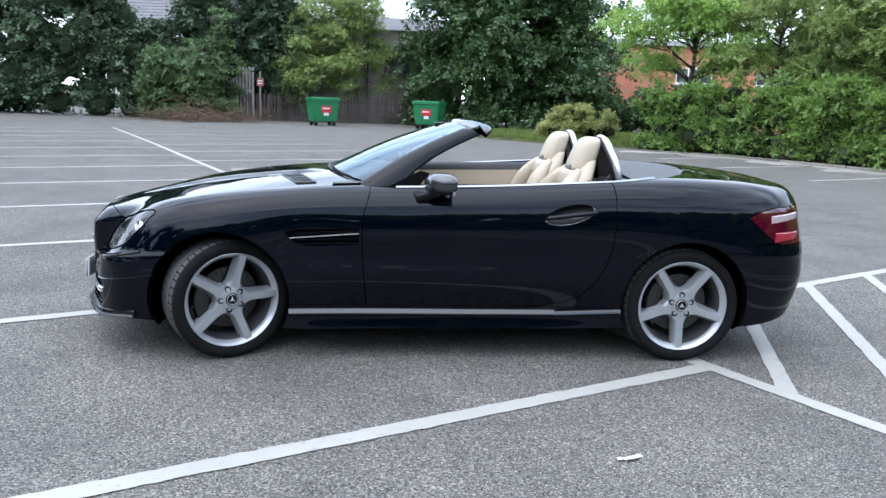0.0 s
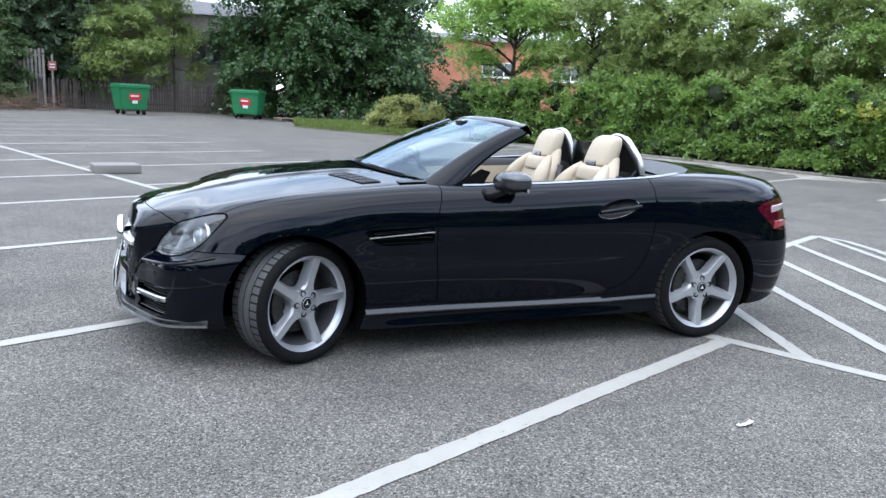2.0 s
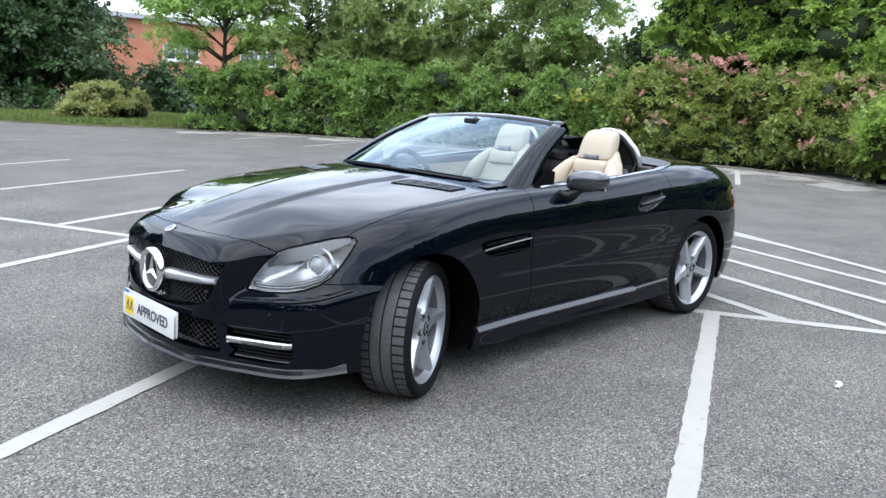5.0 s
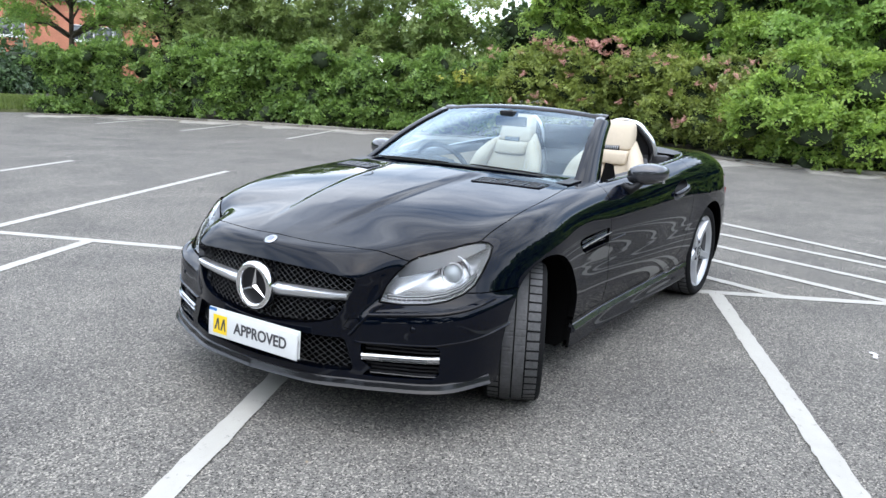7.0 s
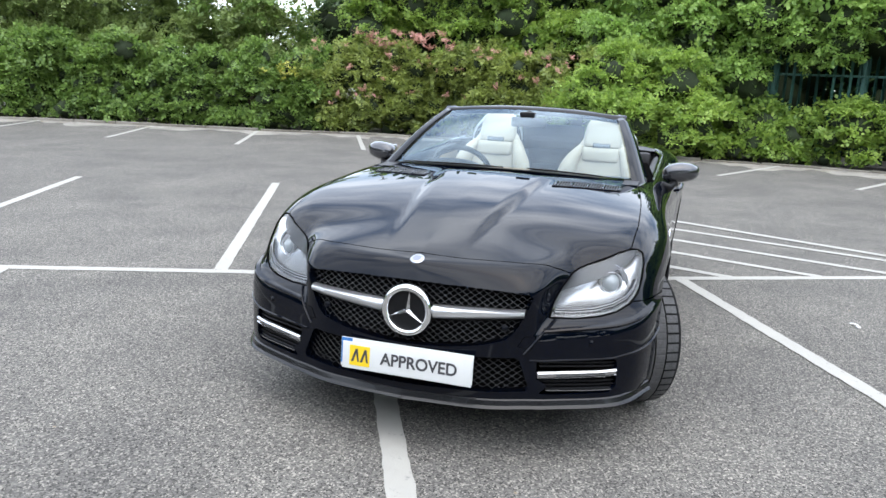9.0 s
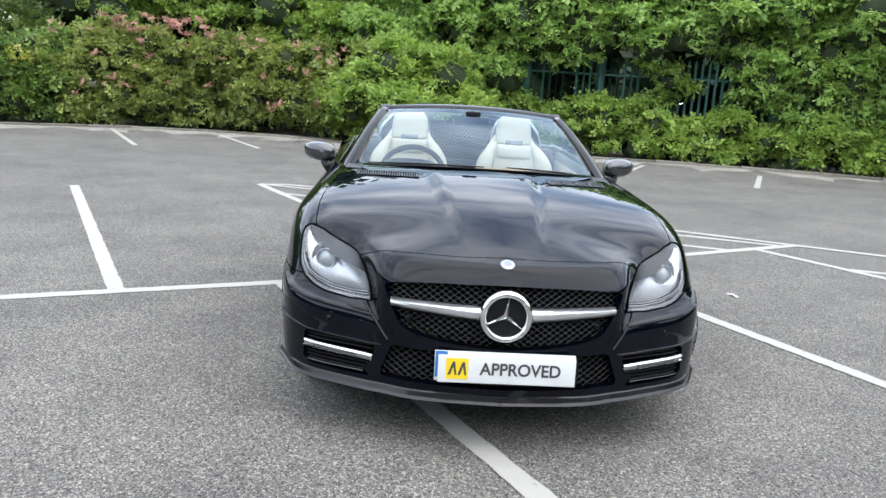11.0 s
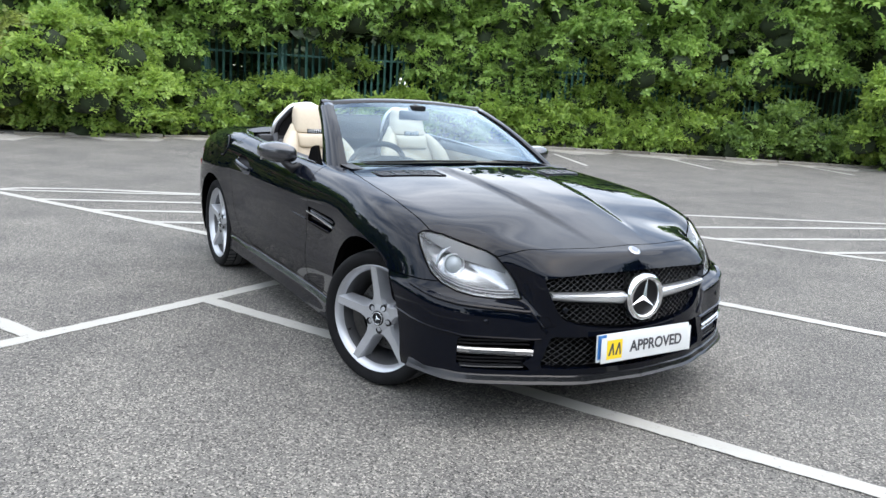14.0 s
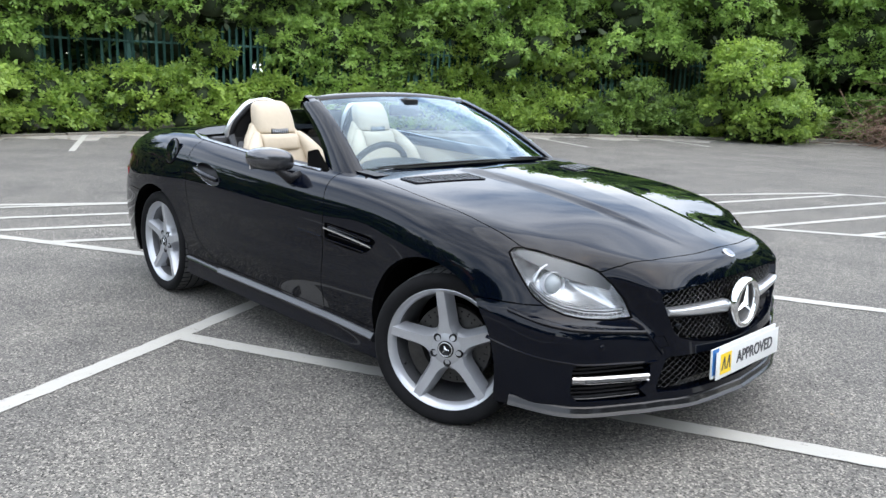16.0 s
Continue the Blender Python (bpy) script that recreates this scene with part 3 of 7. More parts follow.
BONNET = [(1.910, -0.02), (1.910, 0.10), (1.906, 0.18), (1.886, 0.30), (1.862, 0.40), (1.808, 0.50), (1.758, 0.552), (1.735, 0.575), (1.69, 0.62), (1.64, 0.68), (1.585, 0.735), (1.545, 0.752), (1.36, 0.760), (1.15, 0.752), (1.0, 0.743), (0.79, 0.722), (0.615, 0.70), (0.47, 0.680), (0.44, 0.640), (0.62, 0.45), (0.70, 0.2), (0.715, -0.02)]
COCKPIT = [(0.715, -0.02), (0.70, 0.2), (0.62, 0.45), (0.44, 0.64), (0.36, 0.715), (0.28, 0.742), (-0.80, 0.738), (-0.93, 0.70), (-0.95, -0.02)]
DECK = [(-0.95, -0.02), (-0.93, 0.70), (-1.07, 0.705), (-1.16, 0.65), (-1.28, 0.52), (-1.36, 0.35), (-1.40, 0.15), (-1.41, -0.02)]
BOOT = [(-1.41, -0.02), (-1.40, 0.15), (-1.36, 0.35), (-1.28, 0.52), (-1.20, 0.615), (-1.45, 0.62), (-1.70, 0.57), (-1.86, 0.50), (-1.95, 0.46), (-2.2, 0.45), (-2.2, -0.02)]
high = lambda c: c.z > 0.69
nose = lambda c: c.x > 1.75 and c.y < 0.83
for line, view, test in ((ARCH_F, SIDE, out_y), (ARCH_R, SIDE, out_y), (DOOR, SIDE, out_y), (HEAD, SLANT, lambda c: c.x > 1.3 and c.z > .5), (GRILLE, FRONT, nose), (INTAKE, FRONT, nose),
                         (LOWER, FRONT, nose), (VENT, SIDE, out_y), (BOWL, SIDE, out_y), (TAIL, SIDE, lambda c: c.y > 0.45 and c.x < -1.4), (BONNET, TOP, lambda c: c.z > 0.655), (COCKPIT, TOP, high), (DECK, TOP, high), (BOOT, TOP, lambda c: c.z > 0.87)):
    score(half, line, view, test)
for line, view, test in (([(1.40, 0.578), (1.70, 0.580)], SIDE, out_y), ([(0.95, 0.286), (0.474, 0.287)], SIDE, out_y), ([(-0.25, 0.293), (-0.95, 0.30)], SIDE, out_y), ([(-1.40, 0.605), (-1.60, 0.612), (-1.70, 0.655)], SIDE, out_y)):
    score(half, line, view, test, False)

for line, view, test in ((ARCH_F, SIDE, out_y), (ARCH_R, SIDE, out_y), (GRILLE, FRONT, nose), (INTAKE, FRONT, nose), (LOWER, FRONT, nose), (VENT, SIDE, out_y), (BOWL, SIDE, out_y), (COCKPIT, TOP, high)):
    bmesh.ops.delete(half, geom=within(half, line, view, test), context="FACES")
# what hangs below the arches between wheel and bumper stays with the bumpers
panel = {"headlight": lift_out(half, within(half, HEAD, SLANT, lambda c: c.x > 1.3 and c.z > .5))}
panel["tail_light"] = lift_out(half, within(half, TAIL, SIDE, lambda c: c.y > 0.45 and c.x < -1.4))
shell = half.copy()
panel["door"] = lift_out(half, within(half, DOOR, SIDE, out_y))
panel["bonnet"] = lift_out(half, within(half, BONNET, TOP, lambda c: c.z > 0.655))
panel["deck_cover"] = lift_out(half, within(half, DECK, TOP, high))
panel["boot_lid"] = lift_out(half, within(half, BOOT, TOP, lambda c: c.z > 0.87))
rule = {"front_bumper": lambda c: (c.x > 1.2 and c.z < 0.579) or c.x > 1.74, "rear_bumper": lambda c: (c.x < -1.4 and c.z < 0.606) or (c.x < -1.6 and c.z < 0.652) or c.x < -1.93,
        "side_skirt": lambda c: c.z < 0.293 and -1.1 < c.x < 1.1, "front_wing": lambda c: c.x > 0.40, "rear_wing": lambda c: True}
for name, test in rule.items():
    panel[name] = lift_out(half, [f for f in half.faces if test(f.calc_center_median())])
half.free()

shell.normal_update()
for v in shell.verts:
    v.co -= v.normal * 0.03
part("inner_shell", joined(shell, other_side(shell)), MATT_BLACK, car, "matt black lining behind the panels")
for name in ("bonnet", "deck_cover", "boot_lid", "front_bumper", "rear_bumper"):
    bm = joined(panel[name], other_side(panel[name]))
    if name == "bonnet":
        for v in bm.verts:
            fold = 0.150 + 0.125 * (1.91 - v.co.x) / 1.1
            fade = max(0.0, min(1.0, (1.93 - v.co.x) / 0.55)) * max(0.0, min(1.0, (v.co.x - 0.70) / 0.15))
            k = max(0.0, min(1.0, (fold + 0.010 - abs(v.co.y)) / 0.030))
            v.co.z += 0.012 * fade * fade * (3 - 2 * fade) * k * k * (3 - 2 * k)
    turned_edge(bm, 0.05 if name == "front_bumper" else 0.014)
    # black rims put the gaps' shade into colour, except on the front bumper
    part(name, bm, [TONNEAU if name == "deck_cover" else PAINT_BLACK, PAINT_BLACK if name == "front_bumper" else MATT_BLACK], car, "dark grey soft deck cover" if name == "deck_cover" else "")
doors = []
for name in ("door", "front_wing", "rear_wing", "side_skirt"):
    pair = [panel[name], other_side(panel[name])]
    for bm in pair:
        turned_edge(bm, 0.03 if "wing" in name else 0.014)
        # rim slot in matt black here too, darkening the shut lines
        ob = part(name, bm, [PAINT_BLACK, MATT_BLACK], car)
        if name == "door":
            doors.append(ob)


def strip(name, points, profile, mat, parent, label="", normals=None):
    """Sweeps a small profile of (out, up) along points; out is away from the car's middle line."""
    bm = bmesh.new()
    pts = [Vector(p) for p in points]
    rings = []
    for i, p in enumerate(pts):
        d = (pts[min(i + 1, len(pts) - 1)] - pts[max(i - 1, 0)]).normalized()
        out = d.cross(Z).normalized()
        if normals:
            out = (normals - d * normals.dot(d)).normalized()
        elif out.dot(Vector((p.x * 0.3 if abs(p.x) > 1.5 else 0, p.y, 0))) < 0:
            out = -out
        up = Z if not normals else out.cross(d)
        rings.append([bm.verts.new(p + out * o + up * u) for o, u in profile])
    for a, b in zip(rings, rings[1:]):
        for k in range(len(profile)):
            bm.faces.new((a[k], a[(k + 1) % len(profile)], b[(k + 1) % len(profile)], b[k]))
    bm.faces.new(rings[0])
    bm.faces.new(rings[-1][::-1])
    bmesh.ops.recalc_face_normals(bm, faces=bm.faces[:])
    return part(name, bm, mat, parent, label, sharp=25)


def both(make):
    for s in (1, -1):
        make(s)


def skin_line(z_of, a0, a1, n, s, along_front=False):
    """Points on the skin at given heights, along x on the side or along y on the front."""
    out = []
    for i in range(n):
        a = a0 + (a1 - a0) * i / (n - 1)
        p = front_at(a, z_of(a)) if along_front else side_at(a, z_of(a))
        if p:
            out.append(Vector((p.x, s * p.y, p.z)))
    return out


low = np.array(LINES[1])
edge_low = [Vector(p) for p in spline(low[:6], 10)[:51]]


def splitter(s):
    pts = [Vector((p.x, s * p.y, p.z - 0.012)) for p in edge_low]
    strip("front_splitter", pts, [(-0.02, 0.004), (0.004, 0.003), (0.009, -0.001), (0.015, -0.018), (0.018, -0.020), (0.024, -0.028), (0.017, -0.033), (-0.03, -0.034)], LIP_GREY, car, "glossy dark lip under the front bumper")
    pts = skin_line(lambda x: 0.268 + 0.010 * max(0.0, -x - 0.1), 0.868, -0.52, 26, s)
    strip("sill_blade", pts, [(-0.012, 0.014), (0.006, 0.006), (0.020, -0.014), (0.020, -0.020), (0.008, -0.030), (-0.02, -0.05)], SILL, car, "glossy sill blade between the wheels with sky highlight put into its grey")
    # added blade whose shape and grey give the highlight before the rear wheel
    pts = skin_line(lambda x: 0.256 + 0.050 * (-0.40 - x), -0.40, -0.875, 16, s)
    strip("rear_sill_blade", pts, [(-0.010, 0.012), (0.003, 0.006), (0.010, -0.004), (0.012, -0.012), (0.004, -0.018), (-0.02, -0.022)], SILL, car, "glossy blade added for the pale highlight ahead of the rear wheel")
    # a thin ridge over the side intakes that climbs towards the wheel arch, and the ledge under the headlight
    pts = skin_line(lambda y: 0.378 + 0.055 * max(0, y - 0.5), 0.452, 0.74, 16, s, True) + skin_line(lambda x: 0.398 + 0.17 * max(0, 1.80 - x), 1.80, 1.53, 14, s)
    strip("bumper_ridge", pts, [(-0.006, 0.007), (0.002, 0.003), (0.006, 0.001), (0.005, -0.002), (-0.006, -0.005)], PAINT_BLACK, car)
    pts = skin_line(lambda y: 0.484 + 0.11 * max(0, y - 0.5), 0.492, 0.72, 14, s, True) + skin_line(lambda x: 0.512 + 0.22 * max(0, 1.80 - x), 1.80, 1.60, 12, s)
    strip("bumper_ledge", pts, [(-0.014, 0.013), (0.004, 0.008), (0.009, 0.003), (0.005, -0.006), (-0.008, -0.011)], PAINT_BLACK, car)


both(splitter)

# ---- wheels ----
def tyre_mesh(width, seed):
    bm = bmesh.new()
    n, h = 480, width / 2
    prof = [(0.242, -h + 0.012), (0.250, -h + 0.005), (0.263, -h - 0.002), (0.279, -h - 0.004), (0.292, -h + 0.001), (0.301, -h + 0.011)]
    treads = []
    for a, b in ((-1, -0.56), (-0.50, -0.06), (0.0, 0.44), (0.50, 1)):
        w = h - 0.018
        treads += [(0.3085 - 0.004 * a * a, a * w), (0.3085 - 0.004 * b * b, b * w), (0.3000, b * w + 0.001), (0.3000, (b + 0.06 if b < 0.9 else 1.0) * w)]
    prof2 = prof + treads[:-2] + [(r, -y) for r, y in prof[::-1]]
    rings = []
    for k in range(n):
        ring = []
        for i, (r, y) in enumerate(prof2):
            t = abs(y) / h
            shift = int(26 * t * t)
            cut = r > 0.303 and ((k + shift) % 10 < 1 if t > 0.66 else (k + 3 * shift) % 16 < 1)
            a = 2 * math.pi * k / n
            rr = r - (0.0030 if cut else 0)
            ring.append(bm.verts.new((rr * math.cos(a), y, rr * math.sin(a))))
        rings.append(ring)
    for a, b in zip(rings, rings[1:] + rings[:1]):
        for i in range(len(prof2) - 1):
            f = bm.faces.new((a[i], b[i], b[i + 1], a[i + 1]))
            # groove faces keep the darker rubber, which deepens their shade by colour
            low = min(math.hypot(v.co.x, v.co.z) for v in f.verts)
            f.material_index = 1 if 6 <= i < len(prof2) - 7 and low > 0.3022 else 0
    bmesh.ops.recalc_face_normals(bm, faces=bm.faces[:])
    return bm


def star_prism(bm, r_tip, r_in, depth, y, arms=3, turn=90.0):
    """A plain three-armed shape with ridged arms."""
    top = bm.verts.new((0, y + depth, 0))
    ring = []
    for k in range(arms * 2):
        a = radians(turn + 180 / arms * k)
        r = r_tip if k % 2 == 0 else r_in
        ring.append(bm.verts.new((r * math.cos(a), y, r * math.sin(a))))
    for p, q in zip(ring, ring[1:] + ring[:1]):
        bm.faces.new((top, p, q))
    bm.faces.new(ring)
    bmesh.ops.recalc_face_normals(bm, faces=bm.faces[:])
    return bm


def wheel(width, spin):
    """A five-spoke alloy wheel, outer face towards +y, hub at the origin."""
    base = empty("wheel", Matrix.Identity(4))
    base.parent = car
    face = width / 2 - 0.012
    part("tyre", tyre_mesh(width, 1), [RUBBER, TREAD], base, "black road tyre with grooved tread")
    bm = lathe(bmesh.new(), [(0.218, face - 0.030), (0.226, face - 0.012), (0.234, face - 0.004), (0.242, face + 0.002), (0.247, face), (0.248, face - 0.010), (0.240, face - 0.014)], 72)
    bmesh.ops.recalc_face_normals(bm, faces=bm.faces[:])
    rim = part("rim", bm, ALLOY, base, "silver alloy rim", sharp=50)
    bm = lathe(bmesh.new(), [(0.218, face - 0.030), (0.206, face - 0.07), (0.198, face - 0.17), (0.20, face - 0.19)], 72)
    bmesh.ops.recalc_face_normals(bm, faces=bm.faces[:])
    part("barrel", bm, BARREL, base, "inner barrel coloured dark for the shade behind the spokes", sharp=50)
    bm = bmesh.new()
    ring = []
    rs = [0.030, 0.052, 0.066, 0.078, 0.092, 0.11, 0.135, 0.165, 0.195, 0.224, 0.234]
    for r in rs:
        w = 0.0265 - 0.003 * (r - 0.10) / 0.12 + 0.032 * math.exp(-((r - 0.045) / 0.030) ** 2)
        w = min(w, r * math.tan(radians(36)))
        y = face - 0.020 + 0.016 * ((r - 0.03) / 0.2) ** 1.5 - 0.004 * math.exp(-((r - 0.125) / 0.02) ** 2)
        ring.append([bm.verts.new(v) for v in ((-w - 0.010, y - 0.055, r), (-w, y - 0.013, r), (-w * 0.70, y, r), (0, y - 0.0015, r), (w * 0.70, y, r), (w, y - 0.013, r), (w + 0.010, y - 0.055, r))])
    for a, b in zip(ring, ring[1:]):
        for k in range(6):
            bm.faces.new((a[k], a[k + 1], b[k + 1], b[k]))
    bmesh.ops.recalc_face_normals(bm, faces=bm.faces[:])
    first = part("spoke", bm, ALLOY, base, sharp=22)
    for k in range(5):
        sp = first if k == 0 else new("spoke", first.data)
        sp.parent = base
        sp.matrix_basis = pose(0, 0, 0, 0, 72 * k + spin, 0)
    bm = lathe(bmesh.new(), [(0.0005, face - 0.014), (0.036, face - 0.014), (0.050, face - 0.0165), (0.062, face - 0.020), (0.066, face - 0.05)], 40)
    bmesh.ops.recalc_face_normals(bm, faces=bm.faces[:])
    part("hub", bm, ALLOY, base)
    bm = lathe(bmesh.new(), [(0.0005, face - 0.009), (0.020, face - 0.0095), (0.021, face - 0.008), (0.030, face - 0.009), (0.034, face - 0.013)], 32)
    part("hub_cap", bm, TRIM_BLACK, base, "dark centre cap")
    part("cap_emblem", star_prism(bmesh.new(), 0.019, 0.0045, 0.003, face - 0.0088), SATIN, base)
    bm = lathe(bmesh.new(), [(0.026, face - 0.0086), (0.0275, face - 0.0070), (0.029, face - 0.0086)], 32)
    part("cap_ring", bm, SATIN, base)
    for k in range(5):
        bm = lathe(bmesh.new(), [(0.0005, -0.004), (0.0085, -0.004), (0.0095, 0.001), (0.0150, 0.0042), (0.0158, 0.0030), (0.0158, -0.004)], 18)
        bolt = part("wheel_bolt", bm, TRIM_BLACK, base)
        a = radians(72 * k + 36 + spin)
        bolt.matrix_basis = pose(0.056 * math.sin(a), face - 0.019, 0.056 * math.cos(a))
    bm = lathe(bmesh.new(), [(0.0, face - 0.085), (0.158, face - 0.085), (0.160, face - 0.09), (0.160, face - 0.115), (0.0, face - 0.115)], 56)
    for k in range(30):
        for r in (0.112 + 0.012 * (k % 3), 0.146 - 0.004 * (k % 2)):
            a = 2 * math.pi * k / 30
            made = bmesh.ops.create_circle(bm, cap_ends=True, radius=0.0035, segments=8, matrix=pose(r * math.sin(a), face - 0.0845, r * math.cos(a), -90))
            for f in {f for v in made["verts"] for f in v.link_faces}:
                f.material_index = 1
    part("brake_disc", bm, [STEEL, MATT_BLACK], base, "drilled steel brake disc")
    bm = bmesh.new()
    rows = []
    for k in range(9):
        a = radians(-40 + 10 * k)
        rows.append([bm.verts.new((r * math.cos(a), y, r * math.sin(a))) for r, y in ((0.118, face - 0.052), (0.180, face - 0.052), (0.186, face - 0.065), (0.186, face - 0.125), (0.118, face - 0.125))])
    for a, b in zip(rows, rows[1:]):
        for k in range(5):
            bm.faces.new((a[k], a[(k + 1) % 5], b[(k + 1) % 5], b[k]))
    bm.faces.new(rows[0])
    bm.faces.new(rows[-1])
    bmesh.ops.recalc_face_normals(bm, faces=bm.faces[:])
    part("brake_caliper", bm, STEEL, base)
    tube_bm = tube(bmesh.new(), [(0.205, face - 0.05, -0.02), (0.197, face - 0.022, -0.02)], [0.004, 0.005], 8)
    v = part("valve", tube_bm, TRIM_BLACK, base)
    return base


front_wheel = wheel(0.235, -15)
rear_wheel = wheel(0.245, 36)
front_right, rear_right = copy_thing(front_wheel, Matrix.Identity(4)), copy_thing(rear_wheel, Matrix.Identity(4))
KING = 0.715
front_wheel.matrix_basis = pose(1.215, KING, 0.3085, 0, 0, 28) @ pose(0, 0.03, 0)
front_right.matrix_basis = pose(1.215, -KING, 0.3085, 0, 0, 24 + 180) @ pose(0, 0.03, 0, 0, 22)
rear_wheel.matrix_basis = pose(-1.215, 0.752, 0.3085)
rear_right.matrix_basis = pose(-1.215, -0.752, 0.3085, 0, 0, 180) @ pose(0, 0, 0, 0, 33)


def wheel_well(x, s):
    bm = bmesh.new()
    rings = []
    for y in (0.40, 0.90):
        ring = []
        for k in range(29):
            a = radians(-26 + 232 * k / 28)
            u, w = x + 0.355 * math.cos(a), 0.318 + 0.355 * math.sin(a)
            skin = side_at(u, w)
            ring.append(bm.verts.new((u, s * min(y, max(0.70, skin.y - 0.006) if skin else 0.80), w)))
        rings.append(ring)
    for k in range(28):
        bm.faces.new((rings[0][k], rings[0][k + 1], rings[1][k + 1], rings[1][k]))
    bm.faces.new(rings[0])
    part("wheel_well", bm, MATT_BLACK, car)


for x in (1.215, -1.215):
    both(lambda s: wheel_well(x, s))
bm = bmesh.new()
box(bm, (0, 0, 0.20), (3.3, 1.1, 0.04), 0.01)
box(bm, (0, 0, 0.185), (1.62, 1.66, 0.04), 0.01)
box(bm, (1.74, 0, 0.235), (0.34, 1.2, 0.03), 0.01)
box(bm, (-1.70, 0, 0.30), (0.28, 1.4, 0.03), 0.01)
part("underbody", bm, MATT_BLACK, car)

# ---- lamps ----
HOUSING = material("headlight_housing", (0.42, 0.43, 0.44), 0.26, 0.75)
REFLECTOR = material("reflector", (0.60, 0.61, 0.62), 0.18, 0.95)
LID = material("grey_lamp_trim", (0.17, 0.175, 0.18), 0.30, 0.4)
INDICATOR = material("indicator_lens", (0.035, 0.036, 0.038), 0.2, coat=1.0)
LENS = material("projector_lens", (0.30, 0.33, 0.34), 0.12, 0.0, coat=1.0)
DRL = material("bright_trim", (0.50, 0.505, 0.515), 0.16, 1.0)
DRL_LENS = material("running_light_lens", (0.10, 0.104, 0.108), 0.12, 0.3, coat=1.0)


def headlight(bm, s):
    lamp = part("headlight", facing_out(bm.copy()), LAMP_GLASS, car, "clear projector headlight")
    lamp.visible_shadow = False
    outline = []
    for (a, b), (c, d) in zip(HEAD, HEAD[1:] + HEAD[:1]):
        for k in (0, 0.5):
            a2, b2 = a + (c - a) * k, b + (d - b) * k
            p = onto((a2 * -0.8 + 3 * 0.6, a2 * 0.6 + 3 * 0.8, b2), (-0.6, -0.8, 0))
            if p:
                outline.append((p.x, s * p.y, p.z))
    part("gasket", tube(bmesh.new(), outline + outline[:2], 0.0036, 6), MATT_BLACK, lamp, "black rubber edge")
    mid = sum((Vector(p) for p in outline), Vector()) / len(outline)
    inward = Vector((-0.80, -0.55 * s, -0.05))
    back, rings = bmesh.new(), []
    for k in (0.985, 0.95, 0.88, 0.76, 0.60, 0.42, 0.22, 0.08):
        rings.append([back.verts.new(mid + (Vector(p) - mid) * k + inward * (0.003 + 0.044 * (1 - k ** 6))) for p in outline])
    for a, b in zip(rings, rings[1:]):
        for k in range(len(a)):
            back.faces.new((a[k], a[(k + 1) % len(a)], b[(k + 1) % len(a)], b[k]))
    back.faces.new(rings[-1])
    bmesh.ops.recalc_face_normals(back, faces=back.faces[:])
    part("housing", back, HOUSING, lamp)
    lid, rows = bmesh.new(), []
    for k in range(13):
        t = k / 12
        a = -1.150 + 0.37 * t
        top = float(np.interp(a, [p[0] for p in HEAD[:9]], [p[1] for p in HEAD[:9]]))
        low = 0.606 + 0.132 * t - 0.010 * math.sin(math.pi * t)
        row = []
        for w in (0.0, 0.5, 1.0):
            b = top - 0.006 + (low - top) * w
            p = onto((a * -0.8 + 3 * 0.6, a * 0.6 + 3 * 0.8, b), (-0.6, -0.8, 0))
            row.append(lid.verts.new((p.x - 0.006 - 0.012 * w, s * (p.y - 0.005 - 0.010 * w), p.z)))
        rows.append(row)
    for a, b in zip(rows, rows[1:]):
        for k in range(2):
            lid.faces.new((a[k], b[k], b[k + 1], a[k + 1]))
    bmesh.ops.solidify(lid, geom=lid.faces[:], thickness=0.003)
    part("lamp_lid", lid, LID, lamp, "grey upper trim")
    at = pose(1.650, 0.690 * s, 0.634, 0, -8, 22 * s)
    for name, prof, mat in (("bowl", [(0.073, -0.012), (0.071, 0.005), (0.068, 0.005), (0.060, -0.006), (0.046, -0.02)], REFLECTOR), ("ring", [(0.042, -0.01), (0.043, 0.020), (0.0405, 0.023), (0.038, 0.012)], SATIN),
                            ("projector", [(0.0005, 0.034), (0.012, 0.032), (0.024, 0.026), (0.034, 0.014), (0.038, 0.0)], LENS)):
        ob = part(name, lathe(bmesh.new(), prof, 36, "z"), mat, lamp)
        ob.matrix_basis = at @ pose(0, 0, 0, 0, 90)
    pts = []
    for a, b in ((-0.835, 0.640), (-0.86, 0.616), (-0.90, 0.588), (-0.96, 0.566), (-1.03, 0.550), (-1.10, 0.541), (-1.16, 0.541)):
        p = onto((a * -0.8 + 3 * 0.6, a * 0.6 + 3 * 0.8, b), (-0.6, -0.8, 0)) - Vector((0.010, 0.010, -0.002))
        pts.append(Vector((p.x, s * p.y, p.z)))
    pts = pts[::-1]
    strip("indicator", pts, [(-0.012, 0.010), (0.000, 0.009), (0.003, -0.010), (-0.012, -0.013)], INDICATOR, lamp, "dark ribbed indicator strip")
    for dz in (0.0105, 0.001):
        strip("strip_line", [p + Vector((0.002, 0.001 * s, dz - 0.002)) for p in pts], [(-0.002, 0.0012), (0.0015, 0.001), (0.0015, -0.001), (-0.002, -0.0012)], SATIN, lamp)
    for k in range(9):
        t = 0.3 + k / 8 * 2.0
        p = pts[int(t)].lerp(pts[int(t) + 1], t % 1)
        part("rib", box(bmesh.new(), p + Vector((0.002, 0.001 * s, -0.004)), (0.004, 0.0022, 0.009), 0.0006), SATIN, lamp)


